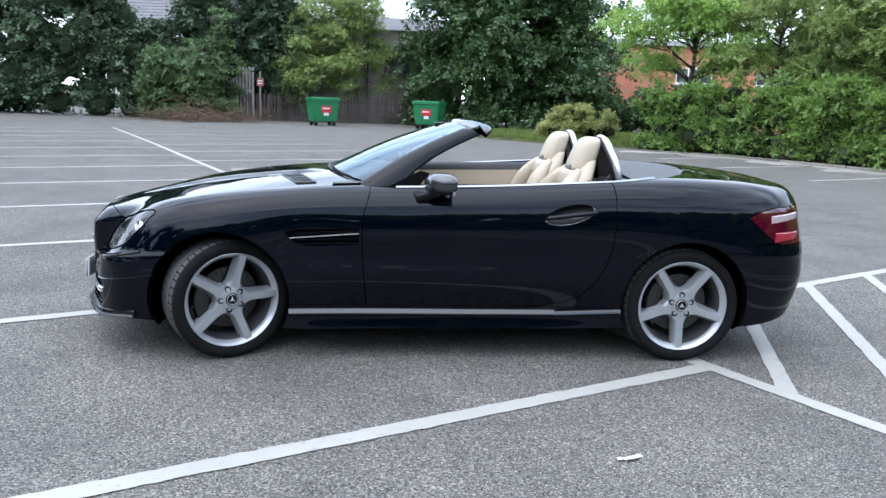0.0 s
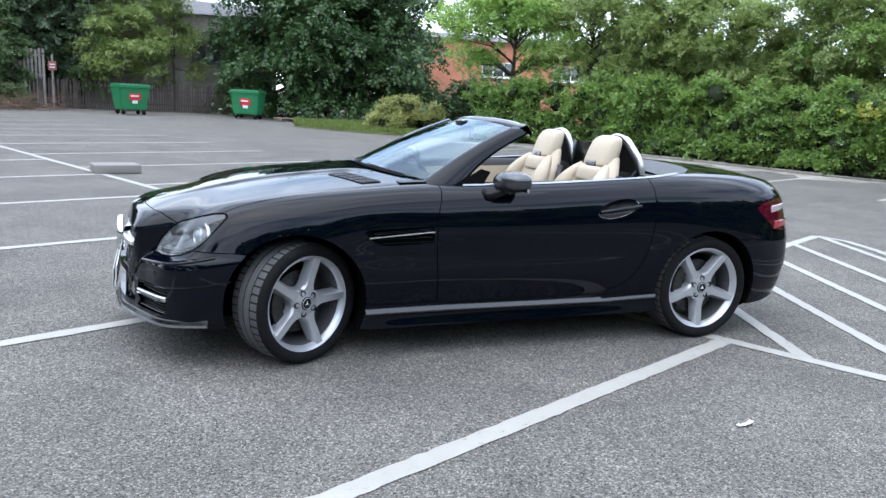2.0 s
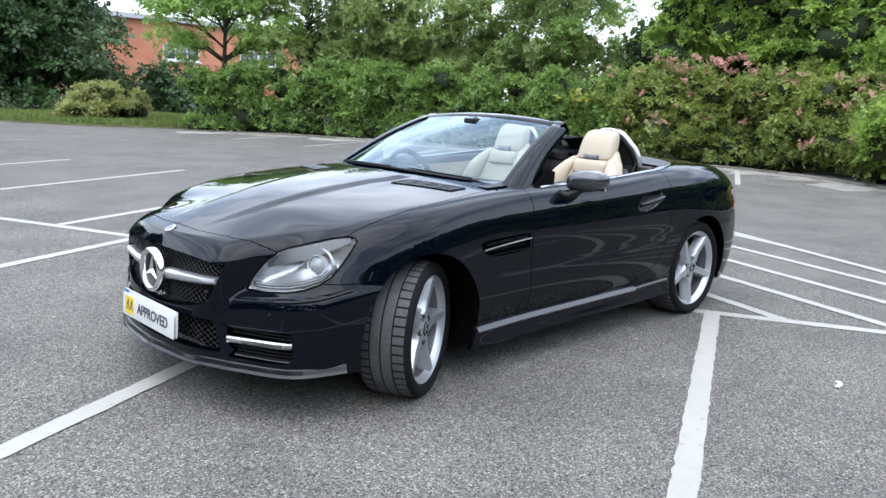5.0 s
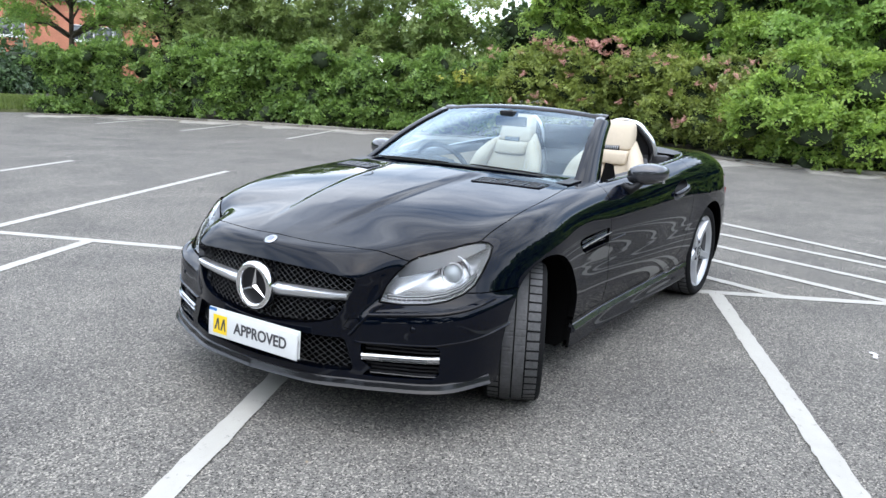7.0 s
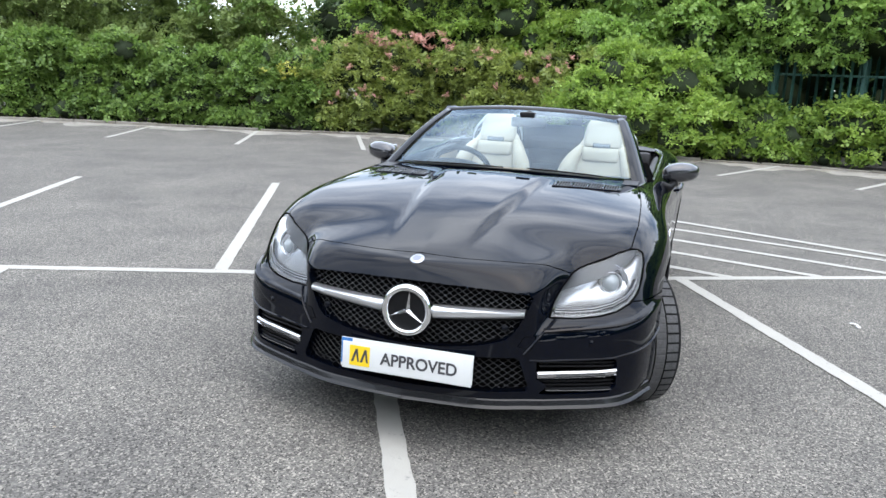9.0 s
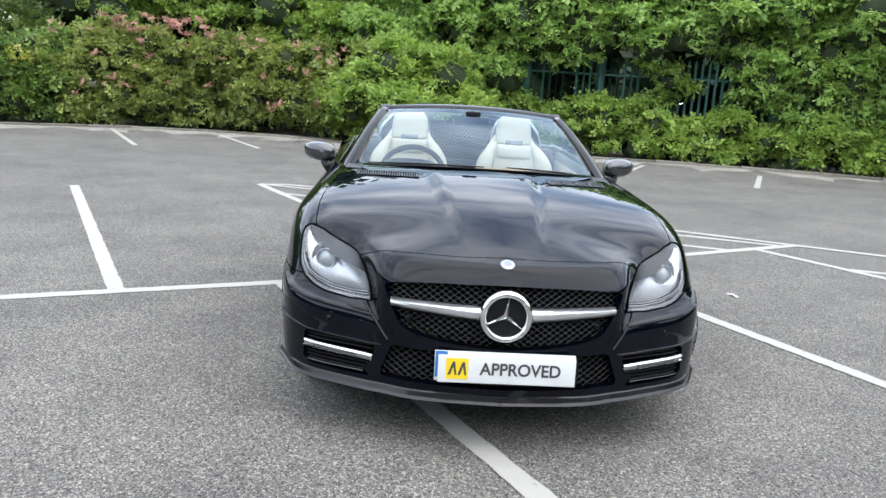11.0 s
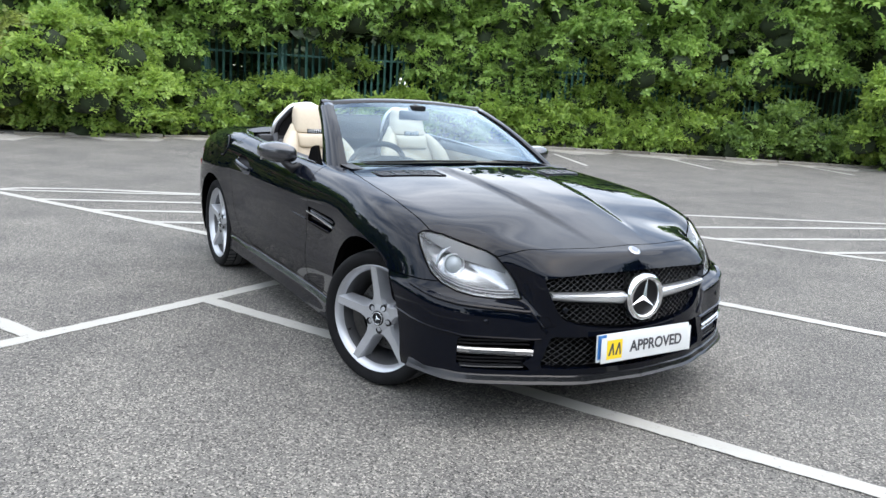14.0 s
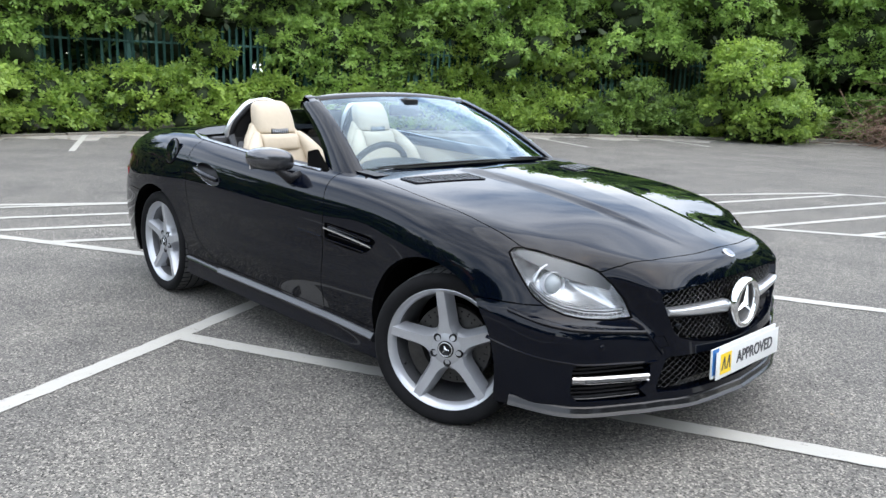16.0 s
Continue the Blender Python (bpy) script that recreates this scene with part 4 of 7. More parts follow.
head = panel["headlight"]
head_r = other_side(head)
headlight(head, 1)
headlight(head_r, -1)
for s, bm in ((1, panel["tail_light"].copy()), (-1, other_side(panel["tail_light"]))):
    turned_edge(bm, 0.02)
    tail = part("tail_light", bm, RED_LENS, car, "red tail light with a pale band")
    bm = bmesh.new()
    pts = [side_at(x, z) for x, z in ((-1.665, 0.778), (-1.70, 0.781), (-1.74, 0.784), (-1.78, 0.787), (-1.82, 0.790), (-1.86, 0.792))]
    pts = [Vector((p.x, s * p.y, p.z)) for p in pts if p]
    strip("reversing_band", pts, [(-0.002, 0.025), (0.003, 0.021), (0.003, -0.021), (-0.002, -0.025)], TAIL_PALE, tail, "pale reversing light")
    pts = [side_at(x, z) for x, z in ((-1.69, 0.688), (-1.73, 0.688), (-1.77, 0.689), (-1.81, 0.690), (-1.85, 0.691))]
    pts = [Vector((p.x, s * p.y, p.z)) for p in pts if p]
    strip("brake_light", pts, [(-0.002, 0.026), (0.003, 0.022), (0.003, -0.024), (-0.002, -0.028)], BRAKE_LENS, tail, "bright red brake light")

# ---- face: grille, bars, plate ----
WIRE = material("glossy_black_mesh", (0.012, 0.012, 0.013), 0.22)


def mesh_net(name, poly, back, parent, cell, r, mat):
    """Crossing wires that fill an opening, mirrored about the middle, set back behind the skin."""
    lo = [min(p[i] for p in poly) for i in (0, 1)]
    hi = [max(p[i] for p in poly) for i in (0, 1)]
    bm = bmesh.new()
    slope = cell[1] / cell[0]
    full = [(y, z) for y, z in poly] + [(-y, z) for y, z in poly[::-1]]
    n = int(2 * (hi[0] + 0.4) / cell[0]) + 4
    for sg in (1, -1):
        for k in range(-n, n):
            run = []
            for i in range(0, 101):
                y = -hi[0] + 2 * hi[0] * i / 100
                z = (lo[1] + hi[1]) / 2 + sg * slope * (y - k * cell[0])
                if inside((y, z), full) and lo[1] < z < hi[1]:
                    run.append((y, z))
                elif len(run) > 1:
                    wire(bm, run, back, r)
                    run = []
                else:
                    run = []
            if len(run) > 1:
                wire(bm, run, back, r)
    return part(name, bm, mat, parent, "black diamond mesh", sharp=60)


DEPTHS = [(y, z, front_at(y, z)) for y in np.linspace(0, 0.80, 33) for z in np.linspace(0.2, 0.66, 24)]
DEPTHS = np.array([(y, z, p.x) for y, z, p in DEPTHS if p])


def depth_at(y, z):
    d = (DEPTHS[:, 0] - abs(y)) ** 2 + (DEPTHS[:, 1] - z) ** 2
    k = np.argsort(d)[:4]
    w = 1 / (d[k] + 1e-7)
    return float((DEPTHS[k, 2] * w).sum() / w.sum())


def wire(bm, run, back, r):
    pts = [run[0], run[len(run) // 2], run[-1]] if len(run) > 4 else [run[0], run[-1]]
    tube(bm, [(depth_at(y, z) - back, y, z) for y, z in pts], r, 4, False)


bumper = next(o for o in car.children if o.name.startswith("front_bumper"))
grille = mesh_net("grille", GRILLE, 0.026, car, (0.0315, 0.0225), 0.0016, WIRE)
mesh_net("lower_grille", LOWER, 0.030, bumper, (0.034, 0.024), 0.0016, WIRE)


def backing(name, poly, back, parent, one_side=0):
    bm = bmesh.new()
    sides = (one_side,) if one_side else (1,)
    full = [(y, z) for y, z in poly] + ([] if one_side else [(-y, z) for y, z in poly[::-1]])
    for s in sides:
        bm.faces.new([bm.verts.new((depth_at(y, z) - back, y * s, z)) for y, z in full])
    part(name, bm, MATT_BLACK, parent)


backing("grille_backing", GRILLE, 0.075, grille)
backing("intake_backing", LOWER, 0.07, bumper)


def face_side(s):
    backing("intake_backing", INTAKE, 0.055, bumper, s)
    def line(z0, z1, off):
        return [Vector((depth_at(y, z0 + (z1 - z0) * (y - 0.48) / 0.27) + off, s * y, z0 + (z1 - z0) * (y - 0.48) / 0.27)) for y in np.linspace(0.482, 0.752, 9)]
    for z in (0.366, 0.352, 0.296, 0.282, 0.268):
        strip("intake_slat", line(z, z + 0.004, -0.028), [(-0.02, 0.004), (0.006, 0.003), (0.006, -0.003), (-0.02, -0.004)], TRIM_BLACK, bumper)
    bar = strip("running_light_bar", line(0.322, 0.333, -0.006), [(-0.02, 0.016), (0.004, 0.015), (0.012, 0.009), (0.006, 0.006), (0.006, -0.005), (0.012, -0.008), (0.004, -0.013), (-0.02, -0.014)], DRL, bumper, "chrome daytime running light bar")
    strip("lower_blade", line(0.266, 0.268, -0.010)[1:], [(-0.02, 0.003), (0.004, 0.002), (0.004, -0.002), (-0.02, -0.003)], BELT, bar)
    pts = line(0.322, 0.333, 0.001)[2:8]
    strip("light_lens", pts, [(0, 0.0052), (0.004, 0.0042), (0.004, -0.0030), (0, -0.0042)], DRL_LENS, bar, "clear lens strip")
    for y, z, x, out in ((0.662, 0.448, 1.865, (0.84, 0.54, 0.05)), (0.357, 0.494, 1.975, (1, 0.1, 0))):
        q = Vector((out[0], s * out[1], out[2])).to_track_quat("Z", "Y").to_matrix().to_4x4()
        cap = part("parking_sensor", lathe(bmesh.new(), [(0.0005, 0.0022), (0.0085, 0.0020), (0.0095, 0.0008), (0.0100, -0.001), (0.0112, -0.001), (0.0118, 0.0012), (0.0122, -0.008)], 24, "z"), PAINT_BLACK, bumper, "round parking sensor")
        cap.matrix_basis = Matrix.Translation((x, s * y, z)) @ q
    cover = [front_at(y, z) for y, z in ((0.463, 0.468), (0.429, 0.468), (0.407, 0.430), (0.457, 0.420), (0.463, 0.468))]
    part("washer_cover_gap", tube(bmesh.new(), [(p.x + 0.0002, s * p.y, p.z) for p in cover], 0.0012, 5), MATT_BLACK, bumper)
    pts = [Vector((front_at(y, z).x, s * y, z)) for y, z in ((0.522, 0.520), (0.510, 0.505), (0.492, 0.484), (0.470, 0.455), (0.448, 0.425), (0.430, 0.402))]
    strip("bumper_fold", pts, [(-0.008, 0.011), (0.004, 0.005), (0.007, 0.001), (0.004, -0.003), (-0.008, -0.008)], PAINT_BLACK, bumper, normals=Vector((1, 0.3 * s, 0.3)))
    bm = bmesh.new()
    rows = []
    for i in range(9):
        y = 0.085 + (0.425 - 0.085) * i / 8
        zc, hh = 0.532 + 0.020 * (i / 8) ** 1.2, 0.024 - 0.010 * i / 8
        x = depth_at(y, zc)
        rows.append([bm.verts.new((x + dx, s * y, zc + dz * hh)) for dx, dz in ((-0.03, 1), (-0.004, 0.95), (0.006, 0.55), (0.008, 0.0), (0.002, -0.7), (-0.006, -1), (-0.03, -1))])
    for a, b in zip(rows, rows[1:]):
        for k in range(6):
            bm.faces.new((a[k], a[k + 1], b[k + 1], b[k]))
    bm.faces.new(rows[-1])
    bmesh.ops.recalc_face_normals(bm, faces=bm.faces[:])
    part("grille_bar", bm, SATIN, grille, "satin silver grille bar", sharp=40)


both(face_side)
ring_at = pose(2.046, 0, 0.534, 0, -6, -90)
bm = lathe(bmesh.new(), [(0.074, -0.02), (0.073, 0.002), (0.080, 0.010), (0.090, 0.010), (0.098, 0.002), (0.098, -0.02)], 64)
emblem = part("emblem_ring", bm, CHROME, grille, "chrome ring emblem")
emblem.matrix_basis = ring_at
bm = lathe(bmesh.new(), [(0.0005, -0.012), (0.078, -0.012)], 48)
part("emblem_back", bm, TRIM_BLACK, emblem)
part("emblem_star", star_prism(bmesh.new(), 0.079, 0.0115, 0.014, -0.006), CHROME, emblem)
bm = lathe(bmesh.new(), [(0.0005, 0.004), (0.020, 0.0038), (0.024, 0.003), (0.027, 0.0)], 32, "z")
badge = part("bonnet_badge", bm, BELT, car, "small round silver badge")
badge.matrix_basis = pose(1.955, 0.003, 0.7125, 0, 27, 0)
bm = lathe(bmesh.new(), [(0.0005, 0.0045), (0.016, 0.0043)], 24, "z")
part("badge_field", bm, material("badge_blue_grey", (0.20, 0.22, 0.27), 0.35, 0.5), badge)

plate = part("registration_panel", box(bmesh.new(), (0, 0, 0), (0.008, 0.520, 0.112), 0.003), PLATE_WHITE, car, "white dealer plate lettered APPROVED with a yellow square")
plate.matrix_basis = pose(2.058, 0.008, 0.346, 0, -3, 0)
part("blue_edge", box(bmesh.new(), (0.0045, -0.236, 0.006), (0.001, 0.044, 0.098)), PLATE_BLUE, plate)
part("white_card", box(bmesh.new(), (0.014, 0.006, -0.007), (0.003, 0.508, 0.104), 0.001), PLATE_WHITE, plate)
part("yellow_square", box(bmesh.new(), (0.0160, -0.178, -0.006), (0.001, 0.082, 0.078)), PLATE_YELLOW, plate)
for y in (-0.196, -0.160):
    bm = bmesh.new()
    tri_at = [(y - 0.016, -0.030), (y - 0.006, -0.030), (y + 0.004, 0.002), (y + 0.010, -0.030), (y + 0.017, -0.030), (y + 0.010, 0.020), (y + 0.001, 0.020)]
    low_face = [bm.verts.new((0.0164, a, b)) for a, b in tri_at]
    top_face = [bm.verts.new((0.0170, a, b)) for a, b in tri_at]
    bm.faces.new(top_face)
    for k in range(len(tri_at)):
        bm.faces.new((low_face[k], low_face[(k + 1) % len(tri_at)], top_face[(k + 1) % len(tri_at)], top_face[k]))
    bmesh.ops.recalc_face_normals(bm, faces=bm.faces[:])
    part("square_mark", bm, PLATE_DARK, plate, smooth=False)
curve = bpy.data.curves.new("lettering", "FONT")
curve.body, curve.size, curve.extrude, curve.align_x, curve.align_y = "APPROVED", 0.064, 0.0006, "CENTER", "CENTER"
curve.offset = 0.0014
curve.materials.append(PLATE_DARK)
lettering = new("lettering", curve)
lettering.parent = plate
lettering.matrix_basis = pose(0.0168, 0.056, -0.006) @ Matrix(((0, 0, 1, 0), (1, 0, 0, 0), (0, 1, 0, 0), (0, 0, 0, 1))) @ Matrix.Diagonal((0.94, 1, 1, 1))
for k in range(3):
    part("small_print", box(bmesh.new(), (0.0052, -0.06 + 0.09 * k, -0.0525), (0.0004, 0.07, 0.003)), PLATE_DARK, plate)

# ---- sides: vents, handles, mirrors, chrome ----
def flank(s):
    door = doors[0] if s == 1 else doors[1]
    wing = [o for o in car.children if o.name.startswith("front_wing")][0 if s == 1 else 1]
    bm = bmesh.new()
    bm.faces.new([bm.verts.new((x, s * (side_at(x, z).y - 0.026), z)) for x, z in VENT])
    part("vent_back", bm, MATT_BLACK, wing)
    for (x0, z0), (x1, z1), d, mat, h in (((0.862, 0.645), (0.516, 0.673), 0.006, CHROME, 0.0045), ((0.835, 0.668), (0.52, 0.688), -0.010, PAINT_BLACK, 0.003), ((0.83, 0.661), (0.52, 0.680), -0.010, PAINT_BLACK, 0.003),
                                          ((0.83, 0.634), (0.52, 0.645), -0.012, PAINT_BLACK, 0.003), ((0.80, 0.614), (0.516, 0.623), -0.001, PAINT_BLACK, 0.0035)):
        pts = [side_at(x0 + (x1 - x0) * t, z0 + (z1 - z0) * t) for t in np.linspace(0, 1, 8)]
        pts = [Vector((p.x, s * p.y, p.z)) for p in pts]
        strip("vent_fin", pts, [(-0.02 + d, h), (d + 0.002, h * 0.7), (d + 0.002, -h * 0.7), (-0.02 + d, -h)], mat, wing, "chrome fin" if mat is CHROME else "")
    pts = [Vector((p.x, s * p.y, p.z)) for p in (side_at(x, 0.628 + 0.035 * (0.5 - x)) for x in np.linspace(0.488, 0.30, 6))]
    strip("door_fold", pts, [(-0.003, 0.004), (0.0045, 0.001), (0.0045, -0.001), (-0.003, -0.004)], PAINT_BLACK, door)
    # handle in its bowl
    bm = bmesh.new()
    rings = []
    for k in (1.02, 0.97, 0.86, 0.66, 0.36):
        ring = []
        for x, z in BOWL:
            p = side_at(x, z)
            ring.append(bm.verts.new((-0.567 + (p.x + 0.567) * k, s * (p.y - 0.003 - 0.036 * max(0.0, 1 - k * k) ** 0.6), 0.790 + (p.z - 0.790) * k)))
        rings.append(ring)
    for a, b in zip(rings, rings[1:]):
        for k in range(len(a)):
            bm.faces.new((a[k], a[(k + 1) % len(a)], b[(k + 1) % len(a)], b[k]))
    bm.faces.new(rings[-1])
    bmesh.ops.recalc_face_normals(bm, faces=bm.faces[:])
    if s * sum(f.normal.y for f in bm.faces) < 0:
        bmesh.ops.reverse_faces(bm, faces=bm.faces[:])
    part("handle_bowl", bm, TRIM_BLACK, door)
    rim = [side_at(x, z) for x, z in BOWL[11:24] + BOWL[:1]]
    part("bowl_rim", tube(bmesh.new(), [(p.x, s * (p.y + 0.0005), p.z) for p in rim], 0.0015, 6), BELT, door, "thin chrome rim under the handle")
    rows = []
    bm = bmesh.new()
    for i in range(13):
        t = i / 12
        x = -0.445 - 0.262 * t
        b = side_at(x, 0.772 + 0.034 * t)
        o = 0.030 * math.sin(math.pi * min(1, max(0, t * 0.94 + 0.03))) ** 0.45
        hh = 0.010 + 0.005 * math.sin(math.pi * t)
        cz = 0.772 + 0.034 * t
        rows.append([bm.verts.new((x, s * (b.y + o + dy), cz + dz * hh)) for dy, dz in ((-0.010, -1), (0.003, -0.95), (0.009, -0.3), (0.009, 0.35), (0.003, 0.95), (-0.010, 1))])
    for a, b in zip(rows, rows[1:]):
        for k in range(6):
            bm.faces.new((a[k], a[(k + 1) % 6], b[(k + 1) % 6], b[k]))
    bm.faces.new(rows[0])
    bm.faces.new(rows[-1])
    bmesh.ops.recalc_face_normals(bm, faces=bm.faces[:])
    handle = part("handle", bm, PAINT_BLACK, door, "black pull handle with chrome edge", sharp=60)
    pts = [(-0.47 - 0.21 * t, s * (side_at(-0.47 - 0.21 * t, 0.77).y + 0.031 * math.sin(math.pi * (t * 0.86 + 0.07)) ** 0.45), 0.762 + 0.032 * t) for t in np.linspace(0, 1, 9)]
    part("handle_edge", tube(bmesh.new(), pts, 0.0022, 8), BELT, handle)
    # chrome strip along the belt
    pts = []
    for x in np.linspace(0.33, -1.06, 26):
        y = 0.760 - 0.060 * max(0, (-0.8 - x) / 0.26) ** 2
        p = top_at(x, y)
        pts.append(Vector((p.x, s * p.y, p.z + 0.002)))
    strip("belt_chrome", pts, [(-0.008, 0.001), (-0.005, 0.007), (0.003, 0.0065), (0.007, -0.001)], BELT, door, "dull chrome belt strip")
    # mirror
    bm = bmesh.new()
    bmesh.ops.create_uvsphere(bm, u_segments=36, v_segments=20, radius=1)
    for v in bm.verts:
        q = v.co.copy()
        q = Vector(math.copysign(abs(k) ** 0.72, k) for k in q)
        back = q.x < 0
        x = q.x * (0.050 if back else 0.085)
        taper = 1 - 0.18 * max(0, q.y) - 0.06 * max(0, -q.y)
        v.co = Vector((0.095 + x - 0.03 * q.y, s * (0.895 + q.y * 0.098), 0.932 + q.z * (0.060 if q.z > 0 else 0.055) * taper + 0.008 * q.y))
    if s == -1:
        bmesh.ops.reverse_faces(bm, faces=bm.faces[:])
    mirror = part("door_mirror", bm, MIRROR_CAP, door, "door mirror with sky sheen put into its grey cap, and indicator strip")
    pts = [(0.150 - 0.028 * (y - 0.895) / 0.085 - 0.9 * (y - 0.87) ** 2 * 8, s * y, 0.915 + 0.004 * (y - 0.9) / 0.08) for y in np.linspace(0.83, 0.965, 8)]
    part("mirror_indicator", tube(bmesh.new(), [(x + 0.016, y, z) for x, y, z in pts], [0.004, 0.006, 0.007, 0.007, 0.007, 0.007, 0.006, 0.004], 8), WHITE_LENS, mirror)
    bm = bmesh.new()
    box(bm, (0.048, s * 0.895, 0.930), (0.012, 0.150, 0.088), 0.003)
    part("mirror_glass", bm, CHROME, mirror)
    bm = tube(bmesh.new(), [(0.215, s * 0.800, 0.862), (0.205, s * 0.842, 0.852), (0.165, s * 0.862, 0.872), (0.115, s * 0.872, 0.900)], [0.034, 0.030, 0.024, 0.028], 14, True, 0.75)
    part("mirror_arm", bm, TRIM_BLACK, mirror)
    # triangle ahead of the mirror
    tri_pts = [Vector(p) for p in ((0.40, 0.765, 0.885), (0.22, 0.764, 0.898), (0.155, 0.718, 0.970), (0.20, 0.708, 0.982))]
    bm = bmesh.new()
    outer = [bm.verts.new((p.x, s * p.y, p.z)) for p in tri_pts]
    inner = [bm.verts.new((p.x, s * (p.y - 0.02), p.z)) for p in tri_pts]
    bm.faces.new(outer)
    bm.faces.new(inner[::-1])
    for k in range(4):
        bm.faces.new((outer[k], outer[(k + 1) % 4], inner[(k + 1) % 4], inner[k]))
    bmesh.ops.recalc_face_normals(bm, faces=bm.faces[:])
    part("quarter_trim", bm, MATT_BLACK, door, "black triangular corner trim")


both(flank)
rear_right_wing = [o for o in car.children if o.name.startswith("rear_wing")][1]
c = side_at(-1.02, 0.875, -1)
bm = lathe(bmesh.new(), [(0.0005, 0.0035), (0.060, 0.003), (0.072, 0.001), (0.073, -0.006)], 40, "z")
flap = part("fuel_flap", bm, PAINT_BLACK, rear_right_wing, "round fuel filler flap")
flap.matrix_basis = pose(c.x, c.y, c.z, 72, 0, 0)
bm = lathe(bmesh.new(), [(0.073, 0.0005), (0.0765, 0.0012), (0.078, -0.004)], 40, "z")
part("flap_gap", bm, MATT_BLACK, flap)

# ---- windscreen ----
def screen(u, v):
    w = 0.680 + (0.530 - 0.680) * v
    x = (0.690 - 0.21 * u * u) * (1 - v) + (-0.030 - 0.055 * u * u) * v
    z = (0.948 - 0.036 * u * u) * (1 - v) + (1.232 - 0.028 * u * u) * v + 0.022 * math.sin(math.pi * v)
    return Vector((x, u * w, z))


def sheet(bm, f, us, vs):
    g = [[bm.verts.new(f(u, v)) for v in vs] for u in us]
    for a, b in zip(g, g[1:]):
        for k in range(len(vs) - 1):
            bm.faces.new((a[k], b[k], b[k + 1], a[k + 1]))
    return bm


us, vs = np.linspace(-1, 1, 25), np.linspace(0, 1, 15)
wind = part("windscreen", facing_out(sheet(bmesh.new(), screen, us, vs), (-0.4, 0, 0.6)), GLASS, car, "raked clear windscreen")
wind.visible_shadow = False


def header(u, k):
    """Section of the frame across the top: k runs from the glass over the top to the rear edge and back underneath."""
    sec = [(0.022, -0.016), (0.012, 0.001), (-0.02, 0.013), (-0.07, 0.020), (-0.12, 0.015), (-0.148, 0.002), (-0.158, -0.012), (-0.150, -0.026), (-0.11, -0.033), (-0.04, -0.034), (0.010, -0.030)]
    b = screen(u, 1)
    dx, dz = sec[int(k)]
    drop = 0.020 * abs(u) ** 6
    if dx < -0.03:
        dx *= 1 - 0.55 * min(1, abs(u)) ** 8
    return Vector((b.x + dx, b.y * 1.0 + 0.02 * u * abs(u) ** 4, b.z + dz - drop * (dx < -0.05)))


frame_bm = sheet(bmesh.new(), header, np.linspace(-1.01, 1.01, 31), range(11))
bmesh.ops.holes_fill(frame_bm, edges=[e for e in frame_bm.edges if e.is_boundary and abs(e.verts[0].co.y - e.verts[1].co.y) < 1e-4], sides=0)
bmesh.ops.recalc_face_normals(frame_bm, faces=frame_bm.faces[:])
part("windscreen_header", frame_bm, PAINT_BLACK, car, sharp=50)


def pillar(s):
    bm = bmesh.new()
    rings = []
    for i in range(17):
        v = -0.10 + 1.09 * i / 16
        p = screen(1.0, v)
        if v < 0:
            p = screen(1.0, 0) + (screen(1.0, 0.06) - screen(1.0, 0)) / 0.06 * v
        t = max(0, v)
        w = 0.046 + 0.018 * (1 - t) ** 2
        back = 0.044 + 0.018 * (1 - t) + 0.07 * (1 - t) ** 3
        sec = [(0.030, -0.022, 0.004), (0.022, 0.004, 0.012), (0.000, w * 0.55, 0.004), (-back * 0.45, w, -0.016), (-back, w * 0.86, -0.030 - 0.016 * (1 - t)), (-back * 0.9, w * 0.25, -0.034 - 0.018 * (1 - t)), (-0.01, -0.024, -0.022)]
        rings.append([bm.verts.new((p.x + dx, s * (p.y + dy), p.z + dz)) for dx, dy, dz in sec])
    for a, b in zip(rings, rings[1:]):
        for k in range(7):
            bm.faces.new((a[k], a[(k + 1) % 7], b[(k + 1) % 7], b[k]))
    bm.faces.new(rings[-1])
    bm.faces.new(rings[0][::-1])
    bmesh.ops.recalc_face_normals(bm, faces=bm.faces[:])
    part("windscreen_pillar", bm, PAINT_BLACK, car, sharp=70)


both(pillar)
bm = sheet(bmesh.new(), lambda u, v: screen(u, 0) + Vector((0.03 - 0.07 * v, 0, -0.006 - 0.03 * v)), np.linspace(-1, 1, 21), (0, 0.5, 1))
part("scuttle", bm, TRIM_BLACK, car, "black cowl below the windscreen")
for y0, y1 in ((0.02, -0.60), (0.52, 0.14)):
    pts = [screen(y / 0.68, 0.004 + 0.002 * k) + Vector((0.016, 0, 0.000)) for k, y in enumerate(np.linspace(y0, y1, 7))]
    part("wiper", tube(bmesh.new(), pts, [0.003, 0.0045, 0.0045, 0.0045, 0.0045, 0.004, 0.0025], 6), TRIM_BLACK, car)
bm = bmesh.new()
box(bm, (0.02, 0, 1.155), (0.022, 0.21, 0.058), 0.012)
tube(bm, [(0.02, 0, 1.17), (0.03, 0, 1.222)], 0.012, 8)
box(bm, (0.05, 0, 1.20), (0.07, 0.09, 0.035), 0.01)
part("rear_view_mirror", bm, TRIM_BLACK, car)
bonnet = next(o for o in car.children if o.name.startswith("bonnet") and "badge" not in o.name)
